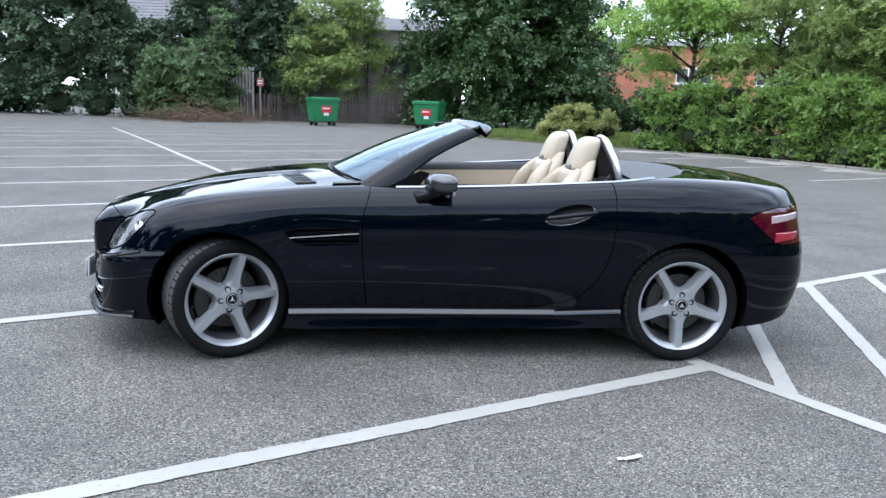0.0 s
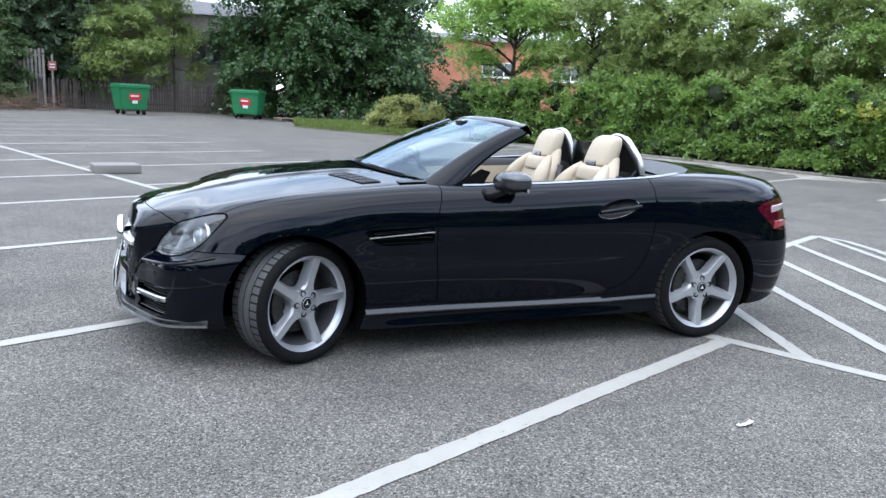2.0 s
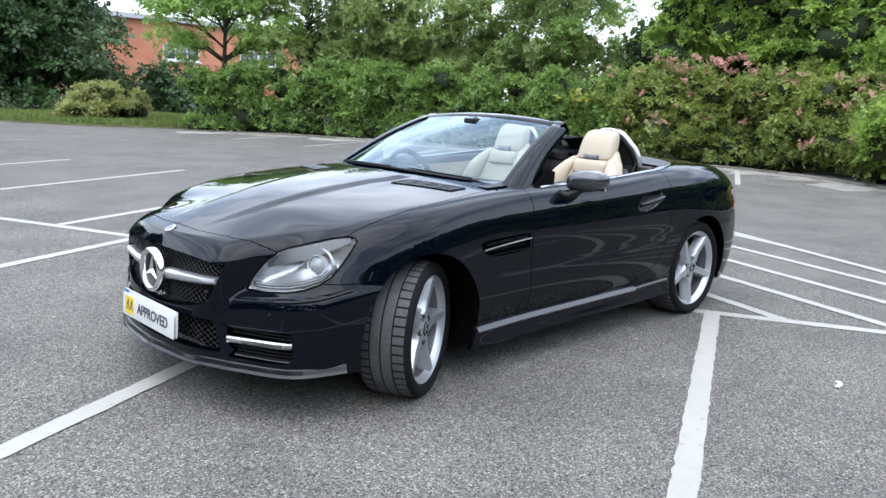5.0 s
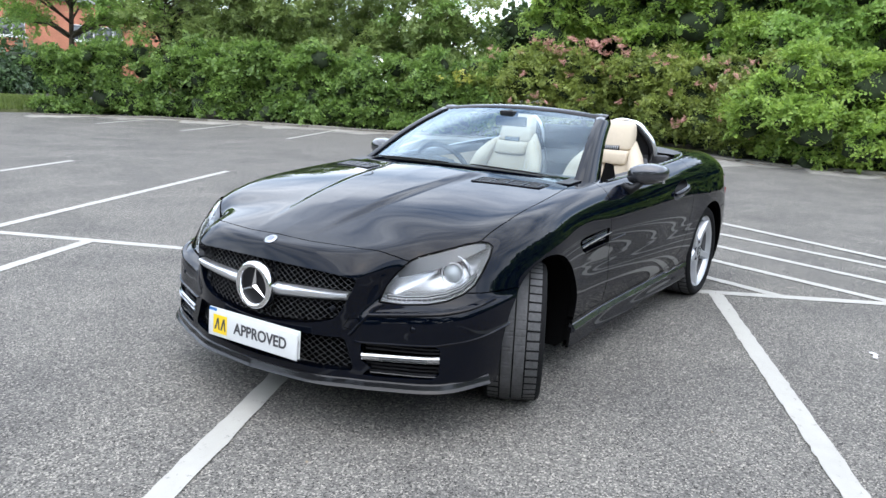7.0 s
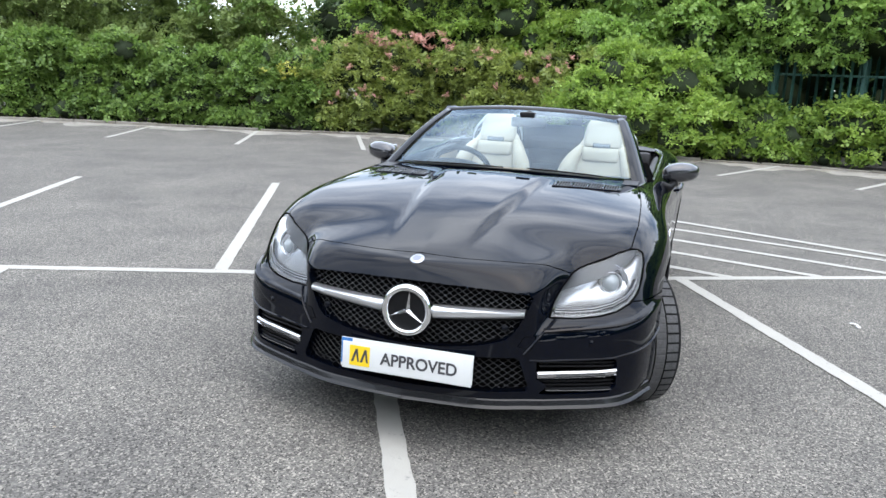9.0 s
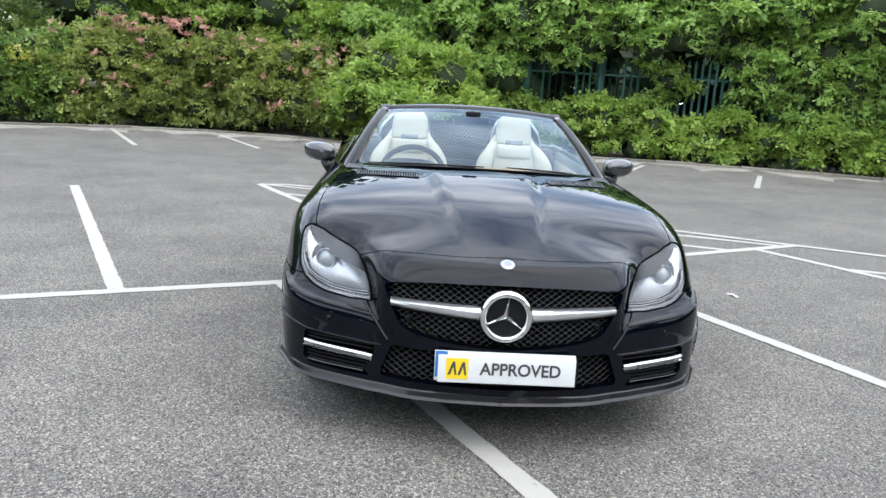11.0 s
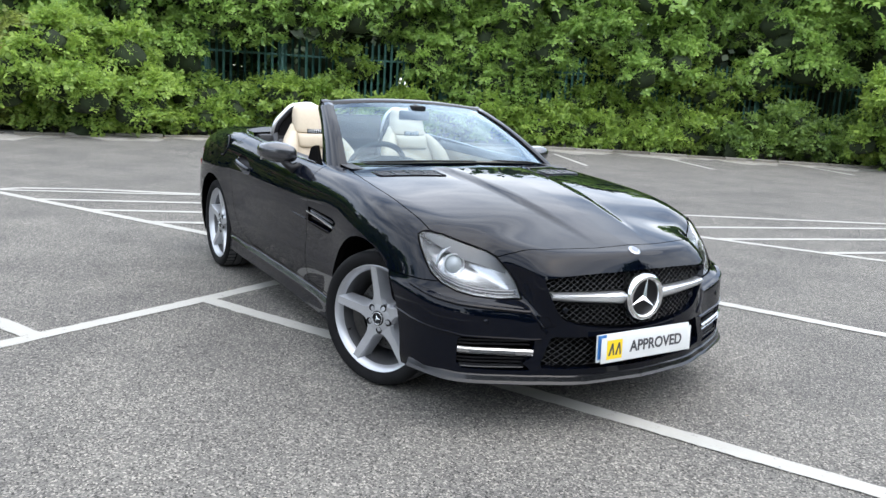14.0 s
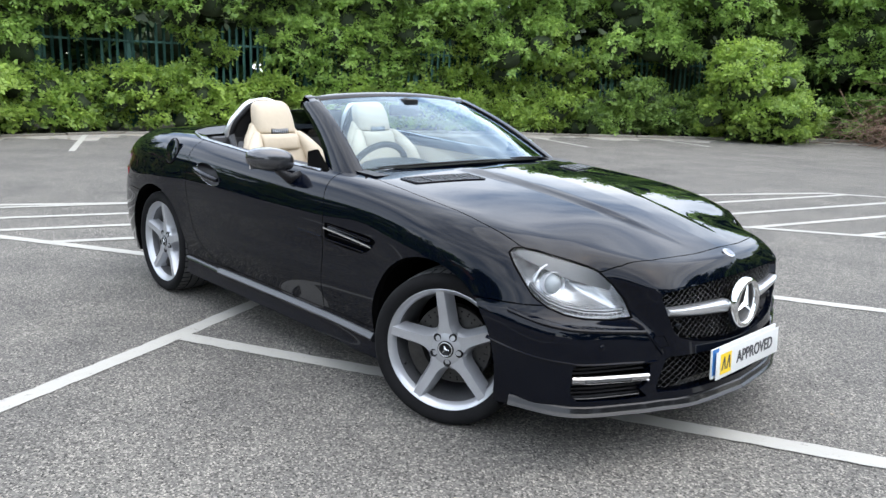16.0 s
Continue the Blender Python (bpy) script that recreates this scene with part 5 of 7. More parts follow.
for s in (1, -1):
    for k in range(25):
        y = 0.332 + 0.292 * k / 24
        x = 0.905 - 0.36 * (y - 0.33)
        p = top_at(x, y)
        slope = (top_at(x + 0.02, y).z - top_at(x - 0.02, y).z) / 0.04
        tilt = Matrix.Rotation(-math.atan(slope), 3, "Y")
        wide = k % 6 == 0
        part("vent_slat", box(bmesh.new(), (p.x, s * p.y, p.z + (0.0035 if wide else 0.002)), (0.092, 0.0085 if wide else 0.0052, 0.006), 0.001, tilt), PAINT_BLACK if wide else SLAT, bonnet)
    ring = [top_at(0.905 + d - 0.36 * (y - 0.33), y) for d, ys in ((0.050, np.linspace(0.325, 0.631, 12)), (-0.050, np.linspace(0.631, 0.325, 12))) for y in ys]
    lip = [(p.x, s * p.y, p.z + 0.002) for p in ring]
    part("vent_rim", tube(bmesh.new(), lip + lip[:2], 0.0042, 6), PAINT_BLACK, bonnet)
    bm = bmesh.new()
    bm.faces.new([bm.verts.new((p.x, s * p.y, p.z + 0.0018)) for p in ring])
    part("vent_opening", bm, MATT_BLACK, bonnet)

# ---- cabin ----
bm = bmesh.new()
def cab(x, y, z):
    return bm.verts.new((x, y, z))
tub = [(0.62, 0.90), (0.60, 0.30), (-0.40, 0.26), (-0.92, 0.36), (-0.95, 0.955)]
rows = [[cab(x, y, z) for x, z in tub] for y in (-0.73, 0.73)]
for k in range(len(tub) - 1):
    bm.faces.new((rows[0][k], rows[0][k + 1], rows[1][k + 1], rows[1][k]))
part("cabin_floor", bm, DARK_LEATHER, car, "black cabin lining")


def door_card(s):
    door = doors[0] if s == 1 else doors[1]
    bm = bmesh.new()
    sec = [(0.742, 0.900), (0.720, 0.912), (0.700, 0.895), (0.692, 0.86)]
    low = [(0.692, 0.86), (0.700, 0.74), (0.685, 0.66), (0.64, 0.64), (0.64, 0.60), (0.70, 0.56), (0.70, 0.28)]
    for pts, name, mat in ((sec, "door_cap", DARK_LEATHER), (low, "door_trim", LEATHER)):
        bm = bmesh.new()
        rows = [[bm.verts.new((x, s * y, z + 0.030 * (0.3 - x) / 1.1 * (z > 0.8))) for y, z in pts] for x in np.linspace(0.36, -0.86, 10)]
        for a, b in zip(rows, rows[1:]):
            for k in range(len(pts) - 1):
                bm.faces.new((a[k], a[k + 1], b[k + 1], b[k]))
        part(name, bm, mat, door, "cream leather door trim" if mat is LEATHER else "")


both(door_card)
dash = [(0.66, 0.905), (0.45, 0.915), (0.32, 0.905), (0.25, 0.880), (0.22, 0.83), (0.24, 0.74), (0.30, 0.62), (0.36, 0.40)]
bm = bmesh.new()
rows = []
for y in np.linspace(-0.70, 0.70, 29):
    hood = 0.035 * math.exp(-((y + 0.36) / 0.15) ** 4)
    rows.append([bm.verts.new((x - 0.03 * (k > 2) * (abs(y) < 0.12), y, z + hood * (1 <= k <= 3))) for k, (x, z) in enumerate(dash)])
for a, b in zip(rows, rows[1:]):
    for k in range(len(dash) - 1):
        bm.faces.new((a[k], a[k + 1], b[k + 1], b[k]))
part("dashboard", bm, DARK_LEATHER, car, "black dashboard with instrument hood", sharp=60)
bm = box(bmesh.new(), (-0.15, 0, 0.52), (0.9, 0.20, 0.22), 0.04)
part("centre_console", bm, DARK_LEATHER, car)
steer = empty("steering_wheel", pose(0.215, -0.345, 0.845, 0, -66, 0))
steer.parent = car
tagged(steer, "black leather steering wheel")
bm = bmesh.new()
loop = [(0.172 * math.cos(a), 0.180 * math.sin(a), 0) for a in np.linspace(0, 2 * math.pi, 41)]
tube(bm, loop, 0.016, 10, False)
part("steering_rim", bm, DARK_LEATHER, steer)
bm = box(bmesh.new(), (0, 0, 0.02), (0.12, 0.15, 0.05), 0.02)
for a in (0, 180, 270):
    box(bm, (0.10 * math.sin(radians(a)) * (1 if a == 270 else 0), 0.11 * math.cos(radians(a)), 0.012), (0.05, 0.11, 0.016) if a != 270 else (0.13, 0.05, 0.016), 0.004)
part("steering_boss", bm, DARK_LEATHER, steer)


def rounded_loft(bm, sections, n=28, power=3.2):
    """Stacks rounded boxes: (x, z, width, depth, y)."""
    rings = []
    for x, z, w, d, y in sections:
        ring = []
        for k in range(n):
            a = 2 * math.pi * k / n
            c, s_ = math.cos(a), math.sin(a)
            ring.append(bm.verts.new((x + d / 2 * math.copysign(abs(c) ** (2 / power), c), y + w / 2 * math.copysign(abs(s_) ** (2 / power), s_), z)))
        rings.append(ring)
    for a, b in zip(rings, rings[1:]):
        for k in range(n):
            bm.faces.new((a[k], a[(k + 1) % n], b[(k + 1) % n], b[k]))
    bm.faces.new(rings[0][::-1])
    bm.faces.new(rings[-1])
    bmesh.ops.recalc_face_normals(bm, faces=bm.faces[:])
    return bm


def seat(y):
    base = empty("seat", pose(0, y, 0))
    base.parent = car
    tagged(base, "cream leather seat with built-in headrest and air vent")
    sx = lambda z: -0.785 + (1.15 - z) * 0.34
    def stack(rows, mat, name, label="", dx=0.0):
        fine = spline([(sx(z) + dx + ox, z, w, d, yy) for z, w, d, ox, yy in rows], 5)
        part(name, rounded_loft(bmesh.new(), fine), mat, base, label, sharp=70)
    stack([(0.40, 0.44, 0.13, 0, 0), (0.55, 0.46, 0.14, 0, 0), (0.75, 0.47, 0.14, 0, 0), (0.88, 0.44, 0.13, 0, 0), (0.95, 0.385, 0.12, -0.006, 0), (1.0, 0.315, 0.10, -0.016, 0), (1.04, 0.26, 0.07, -0.024, 0), (1.05, 0.20, 0.04, -0.026, 0)], LEATHER, "backrest")
    stack([(0.988, 0.215, 0.10, 0.004, 0), (0.998, 0.248, 0.128, 0.004, 0), (1.05, 0.252, 0.132, 0.004, 0), (1.11, 0.240, 0.122, 0.004, 0), (1.150, 0.215, 0.10, 0.002, 0), (1.168, 0.16, 0.06, 0, 0), (1.172, 0.10, 0.03, 0, 0)], LEATHER, "headrest")
    stack([(0.895, 0.225, 0.05, 0.045, 0), (0.91, 0.245, 0.07, 0.048, 0), (0.96, 0.250, 0.075, 0.048, 0), (0.986, 0.235, 0.06, 0.045, 0)], LEATHER, "neck_pad")
    for s in (1, -1):
        pts = [(sx(z) + ox, s * yy, z) for z, ox, yy in ((0.45, 0.09, 0.215), (0.60, 0.10, 0.225), (0.75, 0.095, 0.225), (0.86, 0.08, 0.20), (0.935, 0.055, 0.165), (0.985, 0.03, 0.135))]
        part("bolster", tube(bmesh.new(), spline(pts, 4).tolist(), [float(k) for k in np.interp(np.linspace(0, 1, 21), (0, 0.6, 1), (0.062, 0.056, 0.022))], 14), LEATHER, base, sharp=80)
        part("seat_back_edge", tube(bmesh.new(), [(sx(z) - 0.045, s * yy, z) for z, yy in ((0.45, 0.235), (0.7, 0.24), (0.85, 0.225), (0.93, 0.19))], 0.028, 10), DARK_LEATHER, base)
    f = Vector((sx(1.0) + 0.062, 0, 1.002))
    tilt = Matrix.Rotation(radians(-17), 3, "Y")
    vent = part("air_vent", box(bmesh.new(), f, (0.014, 0.118, 0.034), 0.008, tilt), TRIM_BLACK, base, "black air vent")
    for k in range(8):
        part("vent_rib", box(bmesh.new(), f + Vector((0.008, -0.0462 + 0.0132 * k, 0)), (0.004, 0.0026, 0.025), 0.0005, tilt), SATIN, vent)
    bm = bmesh.new()
    box(bm, (-0.14, 0, 0.44), (0.52, 0.42, 0.16), 0.05)
    for s in (1, -1):
        box(bm, (-0.16, s * 0.215, 0.47), (0.46, 0.085, 0.15), 0.04)
    part("cushion", bm, LEATHER, base)
    return base


for y in (0.365, -0.365):
    seat(y)


def hoop(s):
    y = 0.43 * s
    path = [(x, s * yy, z) for x, yy, z in ((-0.895, 0.560, 0.93), (-0.880, 0.557, 0.99), (-0.866, 0.538, 1.045), (-0.850, 0.498, 1.095), (-0.840, 0.465, 1.132), (-0.834, 0.415, 1.155), (-0.834, 0.335, 1.155), (-0.840, 0.275, 1.115), (-0.860, 0.245, 1.02), (-0.88, 0.235, 0.93))]
    fine = spline(path, 5).tolist()
    ob = part("roll_hoop", tube(bmesh.new(), fine, 0.019, 12), TRIM_BLACK, car, "black roll hoop with silver cover", sharp=80)
    cover = [(x - 0.014, yy + (0.014 if (yy - y) * s > 0 else -0.010) * s, z + 0.008) for x, yy, z in fine]
    part("hoop_cover", tube(bmesh.new(), cover, 0.0195, 12), SATIN, ob, "silver hoop cover", sharp=80)
    bm = bmesh.new()
    bm.faces.new([bm.verts.new((x - 0.004, yy, z)) for x, yy, z in fine])
    part("hoop_panel", bm, DARK_LEATHER, ob)


both(hoop)
bm = bmesh.new()
box(bm, (-0.872, 0, 1.03), (0.008, 0.44, 0.17), 0.003)
part("wind_deflector", bm, clear_glass("smoked_glass", (0.20, 0.22, 0.24), 0.02, 1.4), car, "smoked glass wind deflector")
bm = box(bmesh.new(), (-0.93, 0, 0.90), (0.10, 1.36, 0.12), 0.03)
part("rear_shelf", bm, DARK_LEATHER, car)
for s in (1, -1):
    pts = [(-0.86, s * 0.575, 0.97), (-0.80, s * 0.585, 0.90), (-0.74, s * 0.57, 0.70), (-0.70, s * 0.56, 0.45)]
    part("seat_belt", tube(bmesh.new(), pts, 0.022, 6, True, 0.15), DARK_LEATHER, car)

# ---- green round the car park ----
LEAF_IVY = leaf_material("hedge_leaves", (0.265, 0.400, 0.092), (0.052, 0.112, 0.034), 0.48)
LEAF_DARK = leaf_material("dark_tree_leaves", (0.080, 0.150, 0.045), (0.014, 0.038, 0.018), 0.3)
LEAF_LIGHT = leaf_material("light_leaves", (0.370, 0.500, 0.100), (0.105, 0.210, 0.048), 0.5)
LEAF_BRIGHT = leaf_material("bright_leaves", (0.365, 0.525, 0.125), (0.115, 0.230, 0.062), 0.5)
LEAF_ROSE = leaf_material("rose_leaves", (0.340, 0.400, 0.095), (0.080, 0.125, 0.035), 0.45)
LEAF_SHRUB = leaf_material("yellow_shrub_leaves", (0.420, 0.430, 0.150), (0.120, 0.150, 0.050), 0.4)
LEAF_AIRY = leaf_material("fine_leaves", (0.320, 0.400, 0.130), (0.120, 0.185, 0.058), 0.5)
LEAF_SAGE = leaf_material("sage_leaves", (0.150, 0.225, 0.085), (0.030, 0.070, 0.030), 0.4)
LEAF_GREY = leaf_material("thicket_leaves", (0.095, 0.150, 0.075), (0.018, 0.038, 0.024), 0.3)
PETAL = leaf_material("pink_flowers", (0.62, 0.34, 0.28), (0.40, 0.19, 0.16), 0.3)
BRACKEN = leaf_material("dead_twigs", (0.20, 0.12, 0.08), (0.08, 0.05, 0.035), 0.1)
# near-black fill: the deep shade of the foliage is put into this colour
CORE = material("core_shade", (0.020, 0.032, 0.012), 0.95, vary=0.5, scale=3, bump=0.6, bump_scale=25)
BARK = material("bark", (0.085, 0.068, 0.05), 0.85, vary=0.4, scale=6, bump=0.8, bump_scale=40)
GRASS = leaf_material("grass_blades", (0.17, 0.22, 0.05), (0.08, 0.12, 0.03), 0.4)


def leaf_cloud(clumps, cover, size, r, droop=0.15, high=3.7):
    """Quads for leaves in small sprays on the shells of clumps (x, y, z, rx, rz); cover: leaf area over shell area. Clumps above high carry fewer, larger leaves."""
    c = np.asarray(clumps, float)
    area = 4 * math.pi * ((c[:, 3] ** 1.6 * c[:, 3] ** 1.6 + 2 * (c[:, 3] * c[:, 4]) ** 1.6) / 3) ** (1 / 1.6)
    grow = np.where(c[:, 2] > high, 1.7, 1.0)
    n_leaf = 7
    count = np.maximum(3, area * cover / (0.42 * (size * grow) ** 2) / n_leaf).astype(int)
    which = np.repeat(np.arange(len(c)), count)
    n = len(which)
    unit = lambda v: v / np.maximum(1e-9, np.linalg.norm(v, axis=-1, keepdims=True))
    d = unit(r.normal(size=(n, 3)))
    d[:, 2] = np.where((d[:, 2] < -0.1) & (r.random(n) < 0.8), -d[:, 2], d[:, 2])
    p = c[which, :3] + d * c[which][:, [3, 3, 4]] * np.clip(r.normal(0.95, 0.20, (n, 1)), 0.45, 1.5)
    axis = unit(d * 0.7 + r.normal(0, 0.55, (n, 3)) + (0, 0, -droop))
    face = d * 0.55 + r.normal(0, 0.30, (n, 3)) + (0, 0, 0.75)
    face = unit(face - axis * (face * axis).sum(1, keepdims=True))
    side = np.cross(face, axis)
    s = (size * grow[which] * (0.65 + 0.7 * r.random(n)))[:, None, None]
    k = np.arange(n_leaf)
    hand = np.where(k % 2 == 0, 1.0, -1.0)
    hand[-1] = 0.0
    root = p[:, None] + axis[:, None] * s * (0.42 * k - 1.2)[None, :, None]
    jit = r.normal(0, 0.22, (n, n_leaf, 3))
    way = unit(axis[:, None] * np.where(hand == 0, 1.0, 0.55)[None, :, None] + side[:, None] * hand[None, :, None] * 0.85 + jit + (0, 0, -droop))
    across = unit(np.cross(np.broadcast_to(face[:, None], way.shape) + 1.2 * jit[:, :, ::-1], way))
    ls = s * (0.7 + 0.6 * r.random((n, n_leaf, 1)))
    fold = face[:, None] * ls * 0.10
    return np.stack([root, root + way * ls * 0.5 + across * ls * 0.36 + fold, root + way * ls, root + way * ls * 0.5 - across * ls * 0.36 + fold], 2).reshape(-1, 4, 3)


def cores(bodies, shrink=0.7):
    """Rough dark bodies inside the mounds; their colour stands in for shade between the leaves."""
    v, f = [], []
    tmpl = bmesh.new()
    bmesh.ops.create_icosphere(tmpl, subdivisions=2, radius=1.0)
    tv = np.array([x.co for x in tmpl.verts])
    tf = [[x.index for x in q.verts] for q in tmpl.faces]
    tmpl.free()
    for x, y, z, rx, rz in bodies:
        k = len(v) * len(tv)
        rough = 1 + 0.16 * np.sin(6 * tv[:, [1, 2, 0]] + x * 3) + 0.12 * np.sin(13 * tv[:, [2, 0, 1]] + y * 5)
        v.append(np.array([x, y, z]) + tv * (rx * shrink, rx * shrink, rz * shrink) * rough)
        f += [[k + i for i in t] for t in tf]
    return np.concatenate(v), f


def along(pts, n, r):
    """Random places along a polyline of (x, y)."""
    p = np.asarray(pts, float)
    seg = np.linalg.norm(np.diff(p, axis=0), axis=1)
    cum = np.concatenate([[0], np.cumsum(seg)])
    t = (np.arange(n) + r.random(n)) / n * cum[-1]
    i = np.clip(np.searchsorted(cum, t, side="right") - 1, 0, len(seg) - 1)
    u = (t - cum[i]) / seg[i]
    way = np.diff(p, axis=0)[i] / seg[i][:, None]
    return p[i] + np.diff(p, axis=0)[i] * u[:, None], np.column_stack([way[:, 1], -way[:, 0]]), t / cum[-1]


def mounds(pts, n, low, high, depth, radius, r, lean=0.15, sub=9, sag=0.0):
    """Foliage in mounds behind the line pts, whose right-hand side faces the car park: each mound a dark body and smaller clumps on its front and top."""
    p, nrm, t = along(pts, n, r)
    h = low + (high - low) * r.permutation((np.arange(n) + r.random(n)) / n)
    rad = radius * (0.6 + 0.8 * r.random(n))
    back = depth * r.random(n) ** 1.4 + lean * h - sag * r.random(n) ** 2
    xy = p - nrm * (back + rad * 0.55)[:, None]
    mid = np.column_stack([xy, ground_z(xy[:, 0], xy[:, 1]) + np.maximum(h, rad * 0.35)])
    d = r.normal(size=(n, sub, 3)) + 0.75 * np.column_stack([nrm, np.full(n, 0.45)])[:, None]
    d /= np.linalg.norm(d, axis=2, keepdims=True)
    at = mid[:, None] + d * (rad * 0.74)[:, None, None] * (0.85 + 0.35 * r.random((n, sub, 1)))
    small = rad[:, None] * (0.24 + 0.22 * r.random((n, sub)))
    at[..., 2] = np.maximum(at[..., 2], 0.10 + 0.3 * small)
    clumps = np.column_stack([at.reshape(-1, 3), small.ravel(), small.ravel() * 0.7])
    return clumps, np.column_stack([mid, rad, rad * 0.85])


def bush(x, y, wide, deep, high, n, radius, r, sub=9):
    """Mounds heaped into one rounded bush."""
    d = r.normal(size=(n, 3))
    d /= np.linalg.norm(d, axis=1, keepdims=True)
    k = r.random((n, 1)) ** 0.35
    mid = np.array([x, y, 0]) + np.abs(d * (1, 1, 1)) * np.sign(d) * (wide, deep, high) * k * (0.86, 0.86, 0.80)
    mid[:, 2] = np.abs(mid[:, 2]) + 0.15
    rad = radius * (0.6 + 0.8 * r.random(n))
    e = r.normal(size=(n, sub, 3)) + 0.8 * d[:, None] * (1, 1, 0) + (0, 0, 0.3)
    e /= np.linalg.norm(e, axis=2, keepdims=True)
    at = mid[:, None] + e * (rad * 0.75)[:, None, None]
    at[..., 2] = np.maximum(at[..., 2], 0.12)
    small = rad[:, None] * (0.26 + 0.22 * r.random((n, sub)))
    return np.column_stack([at.reshape(-1, 3), small.ravel(), small.ravel() * 0.7]), np.column_stack([mid, rad, rad * 0.85])


def foliage(name, shape, leaf, label, cover=0.8, size=0.08, seed=1, category="hedge", droop=0.15, shrink=0.62, high=3.7):
    r = np.random.default_rng(seed)
    clumps, bodies = shape
    base = empty(name, Matrix.Identity(4), label, category, kind="stuff")
    lv = new("leaves", quads("leaves", leaf_cloud(clumps, cover, size, r, droop, high), leaf))
    lv.parent = base
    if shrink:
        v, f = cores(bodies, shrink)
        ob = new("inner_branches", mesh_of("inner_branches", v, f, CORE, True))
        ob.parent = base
    return base


def tree(name, foot, height, spread, leaf, label, seed, trunk=0.12, clumps=26, size=0.12, cover=0.7, clear=1.2, crown_low=0.0, tuft=1.0):
    """A tapered trunk with limbs, and a crown of leaf clumps at the limbs' ends."""
    r = np.random.default_rng(seed)
    x, y = foot
    z = float(ground_z(x, y))
    base = empty(name, Matrix.Translation((x, y, z)), label, "tree")
    bm = bmesh.new()
    lean = r.normal(0, 0.25, 2)
    top = np.array([lean[0], lean[1], height * 0.8])
    spine = [np.array([0, 0, -0.1]) + (top - (0, 0, -0.1)) * t + np.append(r.normal(0, 0.06, 2), 0) * (t > 0) for t in np.linspace(0, 1, 7)]
    tube(bm, spine, [trunk * (1.25 if i == 0 else 1) * (1 - 0.13 * i) for i in range(7)], 9)
    cl = []
    for i in range(clumps):
        t = clear / height + (0.98 - clear / height) * r.random() ** 0.9
        a = r.random() * 2 * math.pi
        start = np.array([np.interp(min(t, .95), np.linspace(0, 1, 7), [s[j] for s in spine]) for j in range(3)])
        reach = spread * (0.35 + 0.65 * r.random()) * (1.05 - 0.75 * max(0.0, t - 0.45))
        end = start + (reach * math.cos(a), reach * math.sin(a), 0.35 * reach + r.normal(0, 0.2) - crown_low * reach)
        tube(bm, [start, start + (end - start) * 0.5 + (0, 0, 0.12 * reach), end], [trunk * 0.42 * (1 - .5 * t), trunk * 0.26, trunk * 0.08], 6)
        rad = spread * (0.16 + 0.14 * r.random()) * tuft
        cl.append((*end, rad, rad * (0.65 + 0.25 * r.random())))
    part("trunk", bm, BARK, base)
    lv = new("crown", quads("crown", leaf_cloud(cl, cover, size, r, 0.2, 99), leaf))
    lv.parent = base
    return base


r0 = np.random.default_rng(3)
W1 = [(-8.2, -20.2), (-10.2, -18.0), (-11.6, -15.2), (-12.6, -12.2), (-13.3, -9.7), (-14.0, -8.2)]
W_ROSE = [(-13.8, -8.6), (-14.6, -7.0), (-15.0, -5.0), (-14.4, -2.8), (-13.6, -1.6)]
W2 = [(-13.5, -1.2), (-13.5, 1.2), (-13.5, 3.6), (-13.1, 6.4), (-12.3, 9.2), (-11.0, 12.0), (-9.4, 14.4)]
W3 = [(-9.4, 14.4), (-7.9, 16.6), (-5.6, 20.0), (-2.0, 21.8), (5.0, 23.5), (14.0, 25.0), (24, 26)]
IVY = "dense green hedge of ivy and elder along the kerb"
foliage("ivy_hedge", mounds(W1, 175, 0.0, 1.9, 0.6, 0.46, r0), LEAF_IVY, IVY, 0.90, 0.085, 11)
foliage("rose_hedge", mounds(W_ROSE, 95, 0.0, 2.1, 0.6, 0.46, r0), LEAF_ROSE, "overgrown hedge of climbing roses with pink flowers", 0.88, 0.078, 12)
foliage("bramble_bank", mounds(W2, 105, 0.0, 0.95, 0.7, 0.44, r0), LEAF_LIGHT, "low bright bramble and ivy bank before the fence", 0.95, 0.085, 13)
foliage("bramble_bank", mounds(W3[:4], 75, 0.0, 1.0, 0.8, 0.50, r0), LEAF_IVY, "low dark bramble and ivy bank under overhanging trees", 0.90, 0.085, 17)
foliage("bramble_bank", mounds(W3[3:], 60, 0.0, 1.0, 0.8, 0.62, r0), LEAF_IVY, "low dark bramble and ivy bank in the far corner", 0.80, 0.14, 18)

TALL = "tall mixed shrubs rising behind the hedge"
foliage("tall_shrubs", mounds([(-12.0, -18.6), (-13.0, -15.4), (-14.0, -12.0), (-14.8, -9.6)], 150, 1.5, 4.6, 1.5, 0.52, r0, 0.10, 8), LEAF_AIRY, TALL, 0.58, 0.086, 14, "hedge", 0.1, 0.0, 4.6)
foliage("tall_shrubs", mounds([(-24.0, -11.2), (-26.0, -6.0), (-25.0, 2.0)], 110, 0.5, 6.6, 1.5, 0.95, r0, 0.05), LEAF_IVY, "tall trees standing beyond the rose hedge", 0.65, 0.22, 44, "trees", 0.15, 0.62, 9)
foliage("elder_bush", bush(-13.9, -0.55, 1.6, 1.95, 2.75, 60, 0.52, r0), LEAF_LIGHT, "rounded bright green elder bush leaning over the kerb", 0.85, 0.080, 19, "bush")
OVER = "overhanging green trees behind a steel fence"
